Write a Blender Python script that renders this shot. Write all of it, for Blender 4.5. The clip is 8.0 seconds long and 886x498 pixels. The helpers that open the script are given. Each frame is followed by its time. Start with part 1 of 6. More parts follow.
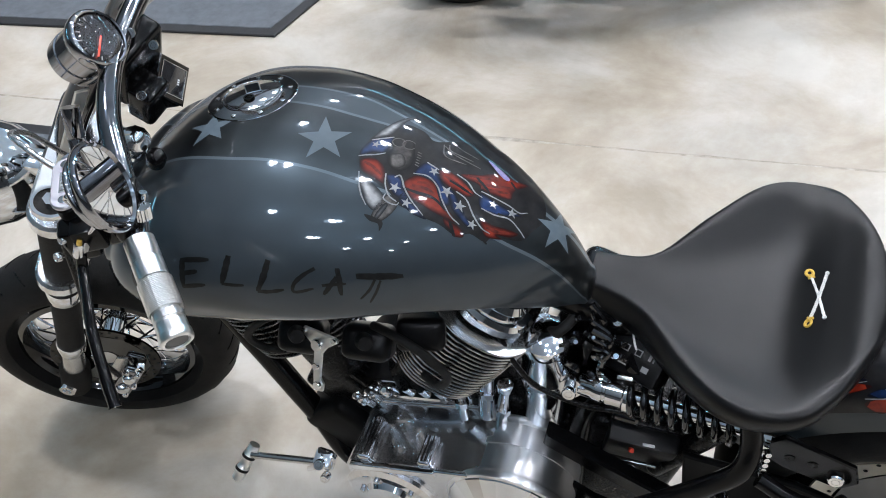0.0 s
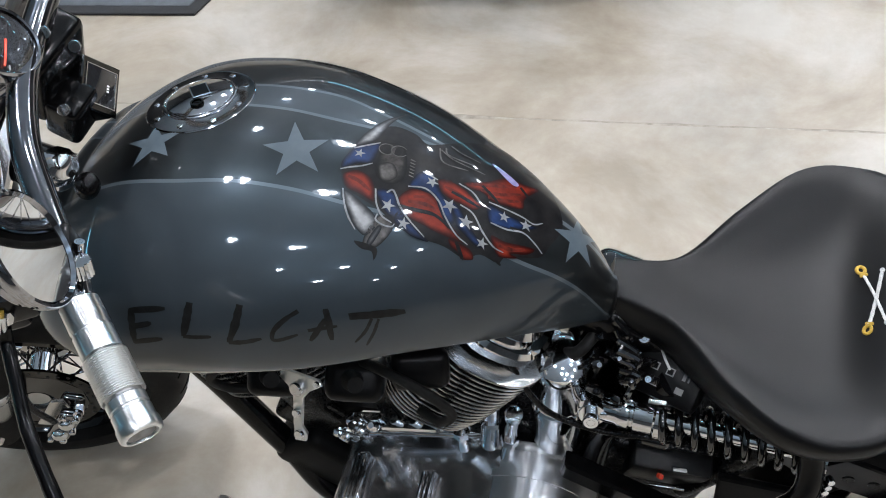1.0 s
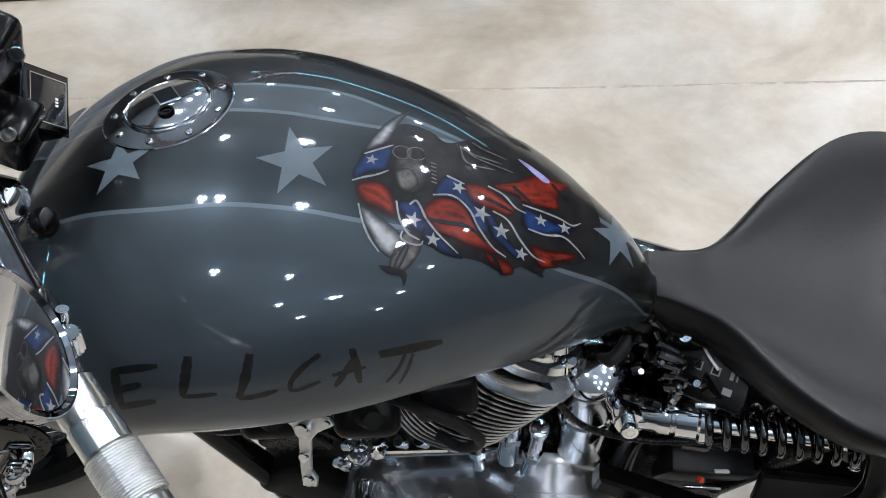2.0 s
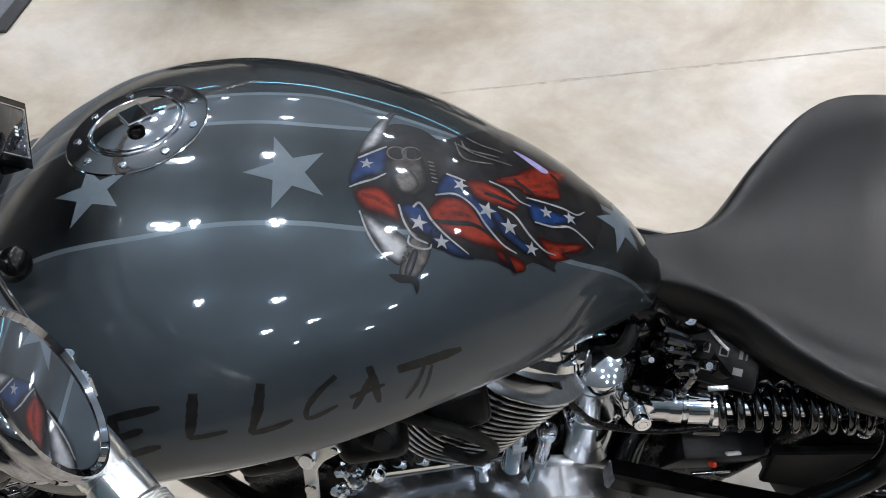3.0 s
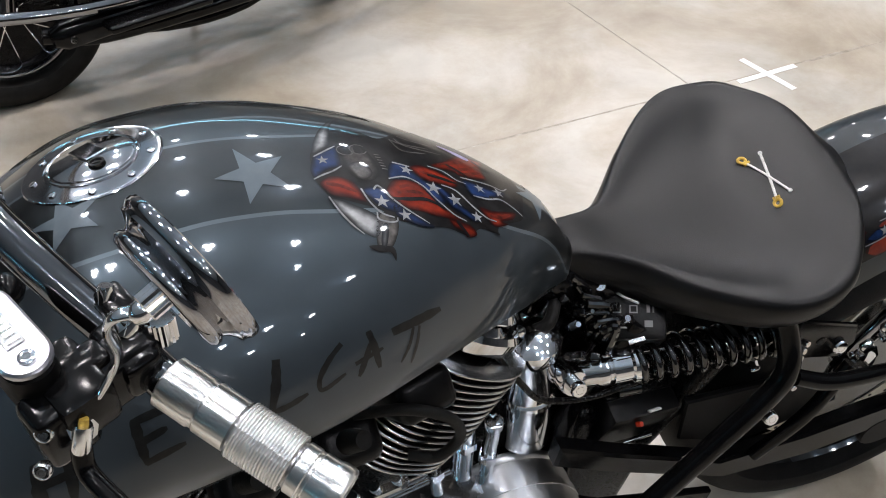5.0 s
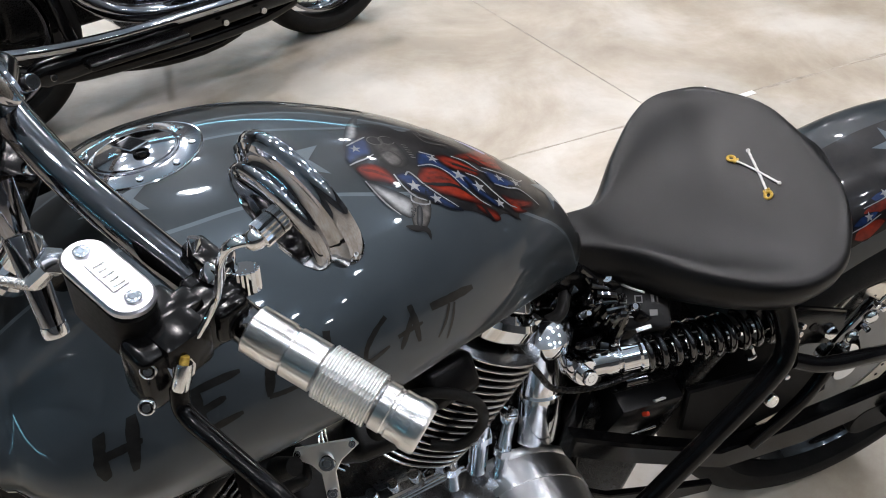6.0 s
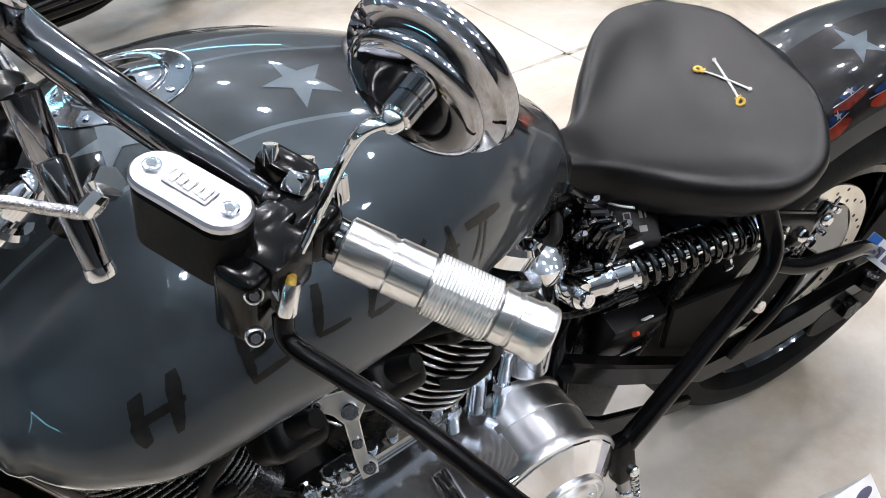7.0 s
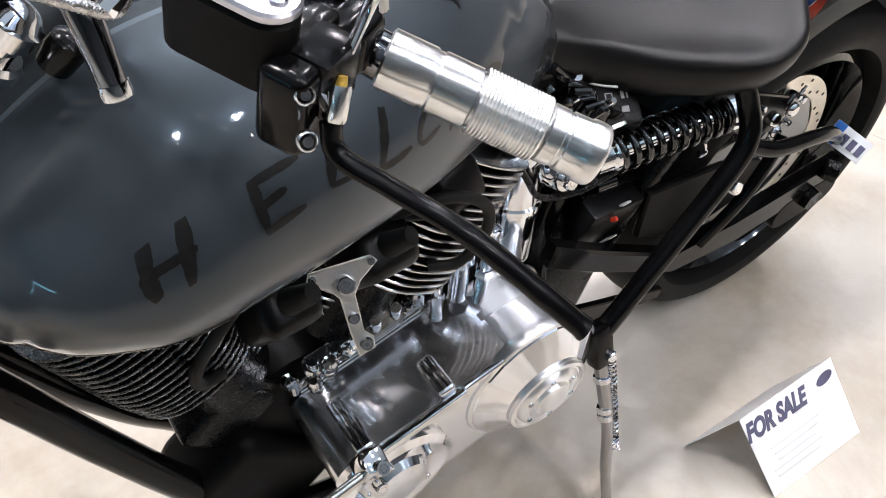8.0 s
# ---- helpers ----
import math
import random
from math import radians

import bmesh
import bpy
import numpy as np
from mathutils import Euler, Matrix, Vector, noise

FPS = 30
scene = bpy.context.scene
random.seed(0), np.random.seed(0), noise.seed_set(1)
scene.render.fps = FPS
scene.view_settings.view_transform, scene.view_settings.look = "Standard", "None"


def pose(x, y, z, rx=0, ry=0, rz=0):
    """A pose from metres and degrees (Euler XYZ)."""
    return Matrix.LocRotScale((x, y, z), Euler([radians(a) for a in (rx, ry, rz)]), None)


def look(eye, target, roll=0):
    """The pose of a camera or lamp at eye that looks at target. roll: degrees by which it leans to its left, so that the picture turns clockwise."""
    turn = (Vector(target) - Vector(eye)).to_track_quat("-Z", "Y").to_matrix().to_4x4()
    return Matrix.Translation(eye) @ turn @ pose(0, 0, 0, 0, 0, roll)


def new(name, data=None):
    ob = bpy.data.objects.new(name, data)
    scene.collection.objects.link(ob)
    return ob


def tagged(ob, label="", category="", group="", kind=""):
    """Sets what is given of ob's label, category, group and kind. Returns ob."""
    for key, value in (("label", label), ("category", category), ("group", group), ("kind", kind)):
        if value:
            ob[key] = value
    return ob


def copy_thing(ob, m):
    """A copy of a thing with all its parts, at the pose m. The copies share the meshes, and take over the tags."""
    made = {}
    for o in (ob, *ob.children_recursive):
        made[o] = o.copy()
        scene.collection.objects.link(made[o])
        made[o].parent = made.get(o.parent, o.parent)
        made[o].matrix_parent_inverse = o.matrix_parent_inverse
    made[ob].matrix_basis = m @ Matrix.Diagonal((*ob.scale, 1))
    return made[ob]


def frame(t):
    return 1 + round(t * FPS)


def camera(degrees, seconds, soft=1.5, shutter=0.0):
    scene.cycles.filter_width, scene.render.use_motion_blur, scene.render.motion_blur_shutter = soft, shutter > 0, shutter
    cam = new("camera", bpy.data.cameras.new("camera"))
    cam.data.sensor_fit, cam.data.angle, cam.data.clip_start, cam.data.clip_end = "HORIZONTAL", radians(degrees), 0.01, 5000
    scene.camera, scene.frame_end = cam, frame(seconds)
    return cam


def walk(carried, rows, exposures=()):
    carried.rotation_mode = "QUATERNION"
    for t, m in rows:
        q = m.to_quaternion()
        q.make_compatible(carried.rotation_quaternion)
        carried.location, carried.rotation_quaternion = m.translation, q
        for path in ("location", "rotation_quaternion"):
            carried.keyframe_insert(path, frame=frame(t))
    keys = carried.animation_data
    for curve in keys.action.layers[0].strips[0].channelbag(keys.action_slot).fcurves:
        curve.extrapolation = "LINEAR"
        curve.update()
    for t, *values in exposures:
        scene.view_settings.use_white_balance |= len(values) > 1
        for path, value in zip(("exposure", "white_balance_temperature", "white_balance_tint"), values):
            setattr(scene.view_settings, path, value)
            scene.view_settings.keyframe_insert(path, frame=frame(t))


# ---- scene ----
# Metres to one drawing unit of the plan below.
K = 1.1
cam = camera(52.9, 8.0, soft=1.0)
PATH = [
    (0, (0.8389, -0.9669, 1.8053), (0.2523, 0.3195, 0.3907), -8.15),
    (0.5, (0.7492, -0.9264, 1.7675), (0.2828, 0.3788, 0.3257), -5.79),
    (1, (0.6810, -0.8096, 1.7171), (0.2640, 0.4656, 0.2339), -7.16),
    (1.2, (0.6553, -0.7649, 1.7009), (0.2354, 0.4893, 0.2007), -7.73),
    (2.3, (0.4922, -0.6920, 1.6351), (0.3393, 0.5590, 0.0821), -5.24),
    (2.5, (0.4809, -0.6869, 1.6245), (0.3343, 0.5785, 0.0827), -6.13),
    (3, (0.4447, -0.6758, 1.6108), (0.3959, 0.5994, 0.0708), -5.00),
    (3.5, (0.3760, -0.7090, 1.6058), (0.4748, 0.5765, 0.0768), -2.80),
    (4, (0.3235, -0.7325, 1.5920), (0.6209, 0.5939, 0.1250), -0.34),
    (4.5, (0.3026, -0.7627, 1.5757), (0.6766, 0.6222, 0.1821), -0.86),
    (4.7, (0.2852, -0.7862, 1.5691), (0.6766, 0.6110, 0.1926), -1.49),
    (5.8, (0.1676, -0.8833, 1.5478), (0.7719, 0.5815, 0.3275), 0.26),
    (6, (0.1520, -0.8720, 1.5392), (0.7182, 0.5819, 0.2880), -0.77),
    (6.5, (0.0886, -0.8215, 1.5027), (0.7834, 0.5745, 0.2503), 0.56),
    (7, (0.0239, -0.7864, 1.4634), (0.8211, 0.4991, 0.1550), 0.85),
    (7.5, (-0.0180, -0.7816, 1.4286), (0.8806, 0.3972, 0.0858), 2.82),
    (8, (-0.0477, -0.7720, 1.3906), (0.8299, 0.3448, -0.0174), 4.06),
]
walk(cam, [(t, look(eye, target, roll)) for t, eye, target, roll in PATH],
     exposures=[(0.0, 0.14, 6300, 13), (0.5, -0.05, 6400, 13), (1.0, -0.06, 6450, 13), (2.5, 0.0, 6400, 13), (3.5, -0.02, 6750, 15), (4.5, -0.04, 6850, 16),
                (6.5, 0.10, 6750, 16), (7.5, 0.80, 6650, 17), (8.0, 0.64, 6800, 18)])

# ---- light: a dim hall with many high lamps ----
world = bpy.data.worlds.new("hall_air")
scene.world = world
world.use_nodes = True
world.node_tree.nodes["Background"].inputs[0].default_value = (0.80, 0.86, 1.0, 1)
world.node_tree.nodes["Background"].inputs[1].default_value = 0.012
LAMP_POWER = 430.0


# ---- materials ----
def material(name, colour=(0.5, 0.5, 0.5), rough=0.5, metal=0.0, coat=0.0, ior=1.5):
    m = bpy.data.materials.new(name)
    m.use_nodes = True
    b = m.node_tree.nodes["Principled BSDF"]
    b.inputs["Base Color"].default_value = (*colour, 1)
    b.inputs["Roughness"].default_value = rough
    b.inputs["Metallic"].default_value = metal
    b.inputs["Coat Weight"].default_value = coat
    b.inputs["Coat Roughness"].default_value = 0.02
    b.inputs["IOR"].default_value = ior
    return m


def node(m, kind, **inputs):
    n = m.node_tree.nodes.new(kind)
    for key, value in inputs.items():
        n.inputs[key.replace("_", " ")].default_value = value
    return n


def wire(m, a, out, b, into):
    m.node_tree.links.new(a.outputs[out], b.inputs[into])


def shader(m):
    return m.node_tree.nodes["Principled BSDF"]


def ramp(m, stops):
    n = m.node_tree.nodes.new("ShaderNodeValToRGB")
    while len(n.color_ramp.elements) < len(stops):
        n.color_ramp.elements.new(0.5)
    for e, (at, c) in zip(n.color_ramp.elements, stops):
        e.position, e.color = at, (*c, 1)
    return n


def grained(m, scale, low, high, bump=0.0, detail=6.0, fine=None, rough=None):
    """Mottled colour between low and high, with a relief; rough: the range of the roughness."""
    co = node(m, "ShaderNodeTexCoord")
    big = node(m, "ShaderNodeTexNoise", Scale=scale, Detail=detail, Roughness=0.6)
    wire(m, co, "Object", big, "Vector")
    r = ramp(m, [(0.3, low), (0.7, high)])
    wire(m, big, "Fac", r, "Fac")
    wire(m, r, "Color", shader(m), "Base Color")
    small = node(m, "ShaderNodeTexNoise", Scale=fine or scale * 12, Detail=4.0)
    wire(m, co, "Object", small, "Vector")
    if bump:
        b = node(m, "ShaderNodeBump", Strength=bump, Distance=0.002)
        wire(m, small, "Fac", b, "Height")
        wire(m, b, "Normal", shader(m), "Normal")
    if rough:
        q = node(m, "ShaderNodeMapRange", To_Min=rough[0], To_Max=rough[1])
        wire(m, small, "Fac", q, "Value")
        wire(m, q, "Result", shader(m), "Roughness")
    return m


def turned(m, spread):
    """A lathe finish: highlights run out along the axis of the turned piece."""
    t = node(m, "ShaderNodeTangent")
    t.direction_type, t.uv_map = "UV_MAP", "turned"
    wire(m, t, "Tangent", shader(m), "Tangent")
    shader(m).inputs["Anisotropic"].default_value = spread
    shader(m).inputs["Anisotropic Rotation"].default_value = 0.25
    # the burnished top of the metal mirrors sharply, the turned grooves under it spread the light
    shader(m).inputs["Coat Weight"].default_value = 1.0
    shader(m).inputs["Coat IOR"].default_value = 2.6
    return m


chrome = grained(material("chrome", metal=1.0), 9, (0.80, 0.81, 0.83), (0.88, 0.88, 0.89), rough=(0.03, 0.08))
steel_hose = grained(material("braided_steel", metal=1.0), 220, (0.40, 0.40, 0.41), (0.72, 0.72, 0.72), bump=0.3, fine=900, rough=(0.18, 0.34))
mirror_shell = grained(material("mirror_chrome", metal=1.0), 9, (0.36, 0.36, 0.38), (0.46, 0.46, 0.48), rough=(0.03, 0.07))
dark_chrome = grained(material("dark_chrome", metal=1.0), 9, (0.26, 0.26, 0.28), (0.36, 0.36, 0.38), rough=(0.05, 0.10))
polished = grained(material("polished_aluminium", metal=1.0), 25, (0.84, 0.85, 0.86), (0.92, 0.92, 0.92), bump=0.03, rough=(0.15, 0.24))
grip_metal = turned(grained(material("turned_aluminium", metal=1.0), 25, (0.88, 0.89, 0.90), (0.94, 0.94, 0.94), bump=0.02, rough=(0.28, 0.36)), 0.94)
satin_lid = grained(material("satin_aluminium", metal=1.0), 25, (0.60, 0.60, 0.66), (0.68, 0.68, 0.73), bump=0.02, rough=(0.26, 0.36))
bar_chrome = grained(material("bar_chrome", metal=1.0), 9, (0.17, 0.17, 0.18), (0.24, 0.24, 0.25), rough=(0.06, 0.11))
dull_black = grained(material("dull_black", ior=1.2), 25, (0.002, 0.002, 0.0022), (0.005, 0.005, 0.0054), rough=(0.40, 0.55))
black_chrome = grained(material("black_chrome", metal=1.0), 9, (0.09, 0.09, 0.10), (0.15, 0.15, 0.16), rough=(0.04, 0.08))
disc_bright = grained(material("bright_disc_steel", metal=1.0), 30, (0.72, 0.68, 0.60), (0.84, 0.80, 0.72), rough=(0.30, 0.42))
brushed = grained(material("brushed_steel", metal=1.0), 30, (0.62, 0.62, 0.62), (0.74, 0.74, 0.73), bump=0.05, rough=(0.16, 0.30))
engine_chrome = grained(material("engine_chrome", metal=1.0), 14, (0.86, 0.87, 0.90), (0.94, 0.94, 0.96), bump=0.05, fine=45, rough=(0.05, 0.11))
case_polish = grained(material("case_polish", metal=1.0, coat=1.0), 18, (0.90, 0.90, 0.94), (0.96, 0.96, 0.98), bump=1.0, fine=11, rough=(0.18, 0.27))
shader(case_polish).inputs["Coat IOR"].default_value = 2.8
for n in case_polish.node_tree.nodes:
    if n.type == "BUMP":
        n.inputs["Distance"].default_value = 0.0028
drum_polish = turned(grained(material("drum_polish", metal=1.0), 20, (0.90, 0.91, 0.94), (0.95, 0.95, 0.97), bump=0.06, fine=18, rough=(0.34, 0.42)), 0.95)
cap_metal = grained(material("cap_metal", metal=1.0), 12, (0.50, 0.50, 0.52), (0.62, 0.62, 0.64), rough=(0.06, 0.13))
knurled = grained(material("knurled_steel", metal=1.0), 30, (0.90, 0.90, 0.90), (0.95, 0.95, 0.95), rough=(0.32, 0.44))
fin_metal = grained(material("cast_fins", metal=1.0), 40, (0.50, 0.50, 0.51), (0.70, 0.70, 0.70), bump=0.1, rough=(0.12, 0.22))
fin_dark = grained(material("dark_cast_fins", metal=1.0), 40, (0.10, 0.10, 0.105), (0.22, 0.22, 0.225), bump=0.1, rough=(0.20, 0.34))
black_gloss = grained(material("gloss_black", coat=1.0), 12, (0.002, 0.002, 0.0025), (0.005, 0.005, 0.0055), rough=(0.05, 0.12))
black_satin = grained(material("satin_black", ior=1.27), 25, (0.002, 0.002, 0.0024), (0.005, 0.005, 0.0054), bump=0.06, rough=(0.20, 0.36))
plastic = grained(material("black_plastic", ior=1.28), 60, (0.002, 0.002, 0.0024), (0.006, 0.006, 0.0064), bump=0.12, rough=(0.22, 0.40))
rubber = grained(material("tyre_rubber", ior=1.32), 30, (0.006, 0.006, 0.006), (0.013, 0.0125, 0.012), bump=0.25, rough=(0.55, 0.80))
leather = grained(material("seat_leather", ior=1.36), 14, (0.003, 0.003, 0.0033), (0.006, 0.006, 0.0063), bump=0.15, fine=900, rough=(0.28, 0.35))
gold_thread = grained(material("gold_thread"), 500, (0.45, 0.27, 0.03), (0.75, 0.50, 0.08), bump=0.6, fine=1500, rough=(0.5, 0.7))
white_thread = grained(material("silver_thread"), 500, (0.45, 0.45, 0.44), (0.78, 0.78, 0.76), bump=0.6, fine=1500, rough=(0.5, 0.7))
paper = grained(material("white_paper"), 20, (0.86, 0.86, 0.86), (0.90, 0.90, 0.90), rough=(0.6, 0.8))
ink = material("blue_black_ink", (0.10, 0.10, 0.17), 0.6)
glass = material("dial_glass", (0.02, 0.02, 0.022), 0.03, coat=1.0)
mirror_glass = material("mirror_glass", (0.70, 0.71, 0.73), 0.01, 1.0)
red_paint = material("red_needle", (0.70, 0.05, 0.02), 0.4)
white_mark = material("white_marking", (0.75, 0.75, 0.75), 0.5)
grey_mark = material("grey_marking", (0.22, 0.22, 0.22), 0.5)
clear_glass = material("clear_glass", (1, 1, 1), 0.0)
shader(clear_glass).inputs["Transmission Weight"].default_value = 1.0
tape = grained(material("white_tape"), 40, (0.68, 0.68, 0.66), (0.82, 0.82, 0.80), bump=0.1, rough=(0.4, 0.6))
mat_felt = grained(material("grey_mat"), 25, (0.075, 0.085, 0.095), (0.11, 0.12, 0.135), bump=0.3, fine=500, rough=(0.7, 0.9))
mat_edge = grained(material("black_rubber_edge"), 25, (0.012, 0.013, 0.014), (0.02, 0.02, 0.022), rough=(0.5, 0.7))
hall_wall = grained(material("hall_wall"), 0.4, (0.09, 0.095, 0.105), (0.17, 0.175, 0.18), rough=(0.7, 0.9))
hall_roof = grained(material("hall_roof"), 0.5, (0.54, 0.70, 0.87), (0.68, 0.80, 0.94), rough=(0.7, 0.9))
plate_blue = material("plate_blue", (0.02, 0.16, 0.55), 0.3, coat=0.5)
plate_white = material("plate_white", (0.75, 0.77, 0.80), 0.3, coat=0.5)

# polished, stained concrete
concrete = material("concrete_floor", rough=0.35)
co = node(concrete, "ShaderNodeTexCoord")
cloud = node(concrete, "ShaderNodeTexNoise", Scale=1.3, Detail=8.0, Roughness=0.62)
stain = node(concrete, "ShaderNodeTexNoise", Scale=1.7, Detail=9.0, Roughness=0.66, Distortion=0.4)
speck = node(concrete, "ShaderNodeTexNoise", Scale=160.0, Detail=3.0)
for n in (cloud, stain, speck):
    wire(concrete, co, "Object", n, "Vector")
base = ramp(concrete, [(0.28, (0.31, 0.284, 0.240)), (0.5, (0.455, 0.424, 0.372)), (0.72, (0.57, 0.54, 0.485))])
wire(concrete, cloud, "Fac", base, "Fac")
dirt = ramp(concrete, [(0.36, (0.60, 0.51, 0.40)), (0.47, (0.80, 0.73, 0.64)), (0.60, (1, 1, 1))])
wire(concrete, stain, "Fac", dirt, "Fac")
mul = node(concrete, "ShaderNodeMix")
mul.data_type, mul.blend_type = "RGBA", "MULTIPLY"
mul.inputs[0].default_value = 0.76
concrete.node_tree.links.new(base.outputs["Color"], mul.inputs[6])
concrete.node_tree.links.new(dirt.outputs["Color"], mul.inputs[7])
concrete.node_tree.links.new(mul.outputs[2], shader(concrete).inputs["Base Color"])
rr = node(concrete, "ShaderNodeMapRange", To_Min=0.26, To_Max=0.48)
wire(concrete, stain, "Fac", rr, "Value")
wire(concrete, rr, "Result", shader(concrete), "Roughness")
bb = node(concrete, "ShaderNodeBump", Strength=0.06, Distance=0.002)
wire(concrete, speck, "Fac", bb, "Height")
wire(concrete, bb, "Normal", shader(concrete), "Normal")
joint_dirt = grained(material("joint_dirt"), 26, (0.22, 0.19, 0.15), (0.44, 0.40, 0.34), rough=(0.7, 0.9))


def glow(name, colour, strength):
    m = bpy.data.materials.new(name)
    m.use_nodes = True
    m.node_tree.nodes.remove(shader(m))
    em = node(m, "ShaderNodeEmission", Color=(*colour, 1), Strength=strength)
    wire(m, em, "Emission", m.node_tree.nodes["Material Output"], "Surface")
    return m


lamp_bright = glow("lamp_bright", (0.985, 0.99, 1.0), LAMP_POWER)
lamp_dim = glow("lamp_dim", (0.97, 0.985, 1.0), LAMP_POWER * 0.45)
# added bluish glow on the shades, brightens the ceiling that the chrome mirrors
uplight_bright = glow("uplight_shade", (0.72, 0.86, 1.0), 13.0)
uplight_dim = glow("dim_uplight_shade", (0.60, 0.80, 1.0), 9.5)
strip_glow = glow("strip_glow", (0.25, 0.75, 1.0), 26.0)
frame_black = grained(material("frame_black", ior=1.30), 25, (0.002, 0.002, 0.0022), (0.004, 0.004, 0.0045), rough=(0.14, 0.20))
smoked_chrome = grained(material("smoked_chrome", metal=1.0), 20, (0.05, 0.05, 0.05), (0.10, 0.10, 0.10), rough=(0.06, 0.12))
bright_plate = grained(material("bright_plate", metal=1.0), 40, (0.86, 0.85, 0.82), (0.94, 0.93, 0.90), rough=(0.32, 0.42))
disc_steel = grained(material("disc_steel", metal=1.0), 30, (0.22, 0.21, 0.20), (0.32, 0.31, 0.30), rough=(0.25, 0.40))


# ---- mesh helpers, in drawing units ----
V = Vector


def part(name, bm, mat, parent=None, label="", sharp=40):
    bmesh.ops.recalc_face_normals(bm, faces=bm.faces)
    bmesh.ops.scale(bm, vec=(K, K, K), verts=bm.verts)
    for f in bm.faces:
        f.smooth = True
    me = bpy.data.meshes.new(name)
    bm.to_mesh(me)
    bm.free()
    me.set_sharp_from_angle(angle=radians(sharp))
    me.materials.append(mat)
    ob = new(name, me)
    ob.parent = parent
    if label:
        ob["label"] = label
    return ob


def thing(name, m, label, category, group=""):
    ob = new(name)
    ob.matrix_basis = m
    ob.empty_display_size = 0.1
    return tagged(ob, label, category, group)


def basis(at, axis, side=(0, 0, 1)):
    """A frame at a point: z along axis, x as near to side as can be."""
    z = V(axis).normalized()
    x = V(side) - z * V(side).dot(z)
    if x.length < 1e-4:
        x = V((1, 0, 0)) - z * z.x
    x.normalize()
    y = z.cross(x)
    m = Matrix((x, y, z)).transposed().to_4x4()
    m.translation = V(at)
    return m


def smooth_path(points, steps=8):
    pts = [V(p) for p in points]
    pts = [2 * pts[0] - pts[1]] + pts + [2 * pts[-1] - pts[-2]]
    out = []
    for i in range(1, len(pts) - 2):
        a, b, c, d = pts[i - 1:i + 3]
        for s in range(steps):
            t = s / steps
            out.append(0.5 * (2 * b + (c - a) * t + (2 * a - 5 * b + 4 * c - d) * t * t + (3 * b - a - 3 * c + d) * t ** 3))
    return out + [pts[-2]]


def sweep(path, radius, seg=14, flat=1.0, bm=None, side=(0, 0, 1)):
    """A tube along a list of points; radius: a number or one for each point; flat: its depth over its width."""
    bm = bm or bmesh.new()
    n = len(path)
    rings = []
    prev = None
    for i, p in enumerate(path):
        d = (path[min(i + 1, n - 1)] - path[max(i - 1, 0)]).normalized()
        ref = V(side) if prev is None else prev
        x = ref - d * ref.dot(d)
        if x.length < 1e-4:
            x = V((1, 0.1, 0)) - d * d.dot(V((1, 0.1, 0)))
        x.normalize()
        prev = x
        y = d.cross(x)
        r = radius[i] if isinstance(radius, (list, tuple)) else radius
        rings.append([bm.verts.new(p + x * r * math.cos(a) * flat + y * r * math.sin(a)) for a in (2 * math.pi * k / seg for k in range(seg))])
    for a, b in zip(rings, rings[1:]):
        for k in range(seg):
            bm.faces.new((a[k], a[(k + 1) % seg], b[(k + 1) % seg], b[k]))
    bm.faces.new(rings[0][::-1])
    bm.faces.new(rings[-1])
    return bm


def tube(points, radius, seg=14, flat=1.0, steps=8, bm=None):
    return sweep(smooth_path(points, steps), radius, seg, flat, bm)


def rod(p, q, radius, seg=14, bm=None):
    return sweep([V(p), V(q)], radius, seg, 1.0, bm)


def lathe(profile, m, seg=32, bm=None, closed=False):
    """Turns (height, radius) pairs round the z axis of the frame m."""
    bm = bm or bmesh.new()
    rings = []
    for h, r in profile:
        if r < 1e-6:
            rings.append([bm.verts.new(m @ V((0, 0, h)))])
        else:
            rings.append([bm.verts.new(m @ V((r * math.cos(a), r * math.sin(a), h))) for a in (2 * math.pi * k / seg for k in range(seg))])
    pairs = list(zip(rings, rings[1:])) + ([(rings[-1], rings[0])] if closed else [])
    uv = bm.loops.layers.uv.get("turned") or bm.loops.layers.uv.new("turned")

    def face(corners, around):
        f = bm.faces.new(corners)
        for loop, u in zip(f.loops, around):
            loop[uv].uv = (u / seg, (loop.vert.co - m.translation).dot(m.col[2].xyz))

    for a, b in pairs:
        for k in range(seg):
            j = (k + 1) % seg
            if len(a) == 1 and len(b) == 1:
                continue
            if len(a) == 1:
                face((a[0], b[k], b[j]), (k, k, k + 1))
            elif len(b) == 1:
                face((a[k], a[j], b[0]), (k, k + 1, k))
            else:
                face((a[k], a[j], b[j], b[k]), (k, k + 1, k + 1, k))
    if not closed:
        for ring in (rings[0], rings[-1]):
            if len(ring) > 2:
                bm.faces.new(ring)
    return bm


def block(size, m, bevel=0.003, bm=None, segments=2):
    """A box with rounded edges, centred on the frame m."""
    own = bmesh.new()
    bmesh.ops.create_cube(own, size=1.0)
    bmesh.ops.scale(own, vec=size, verts=own.verts)
    if bevel:
        bmesh.ops.bevel(own, geom=own.edges[:], offset=bevel, segments=segments, affect="EDGES", profile=0.5)
    bmesh.ops.transform(own, matrix=m, verts=own.verts)
    if bm is None:
        return own
    add(bm, own)
    return bm


def add(bm, other):
    me = bpy.data.meshes.new("tmp")
    other.to_mesh(me)
    other.free()
    bm.from_mesh(me)
    bpy.data.meshes.remove(me)
    return bm


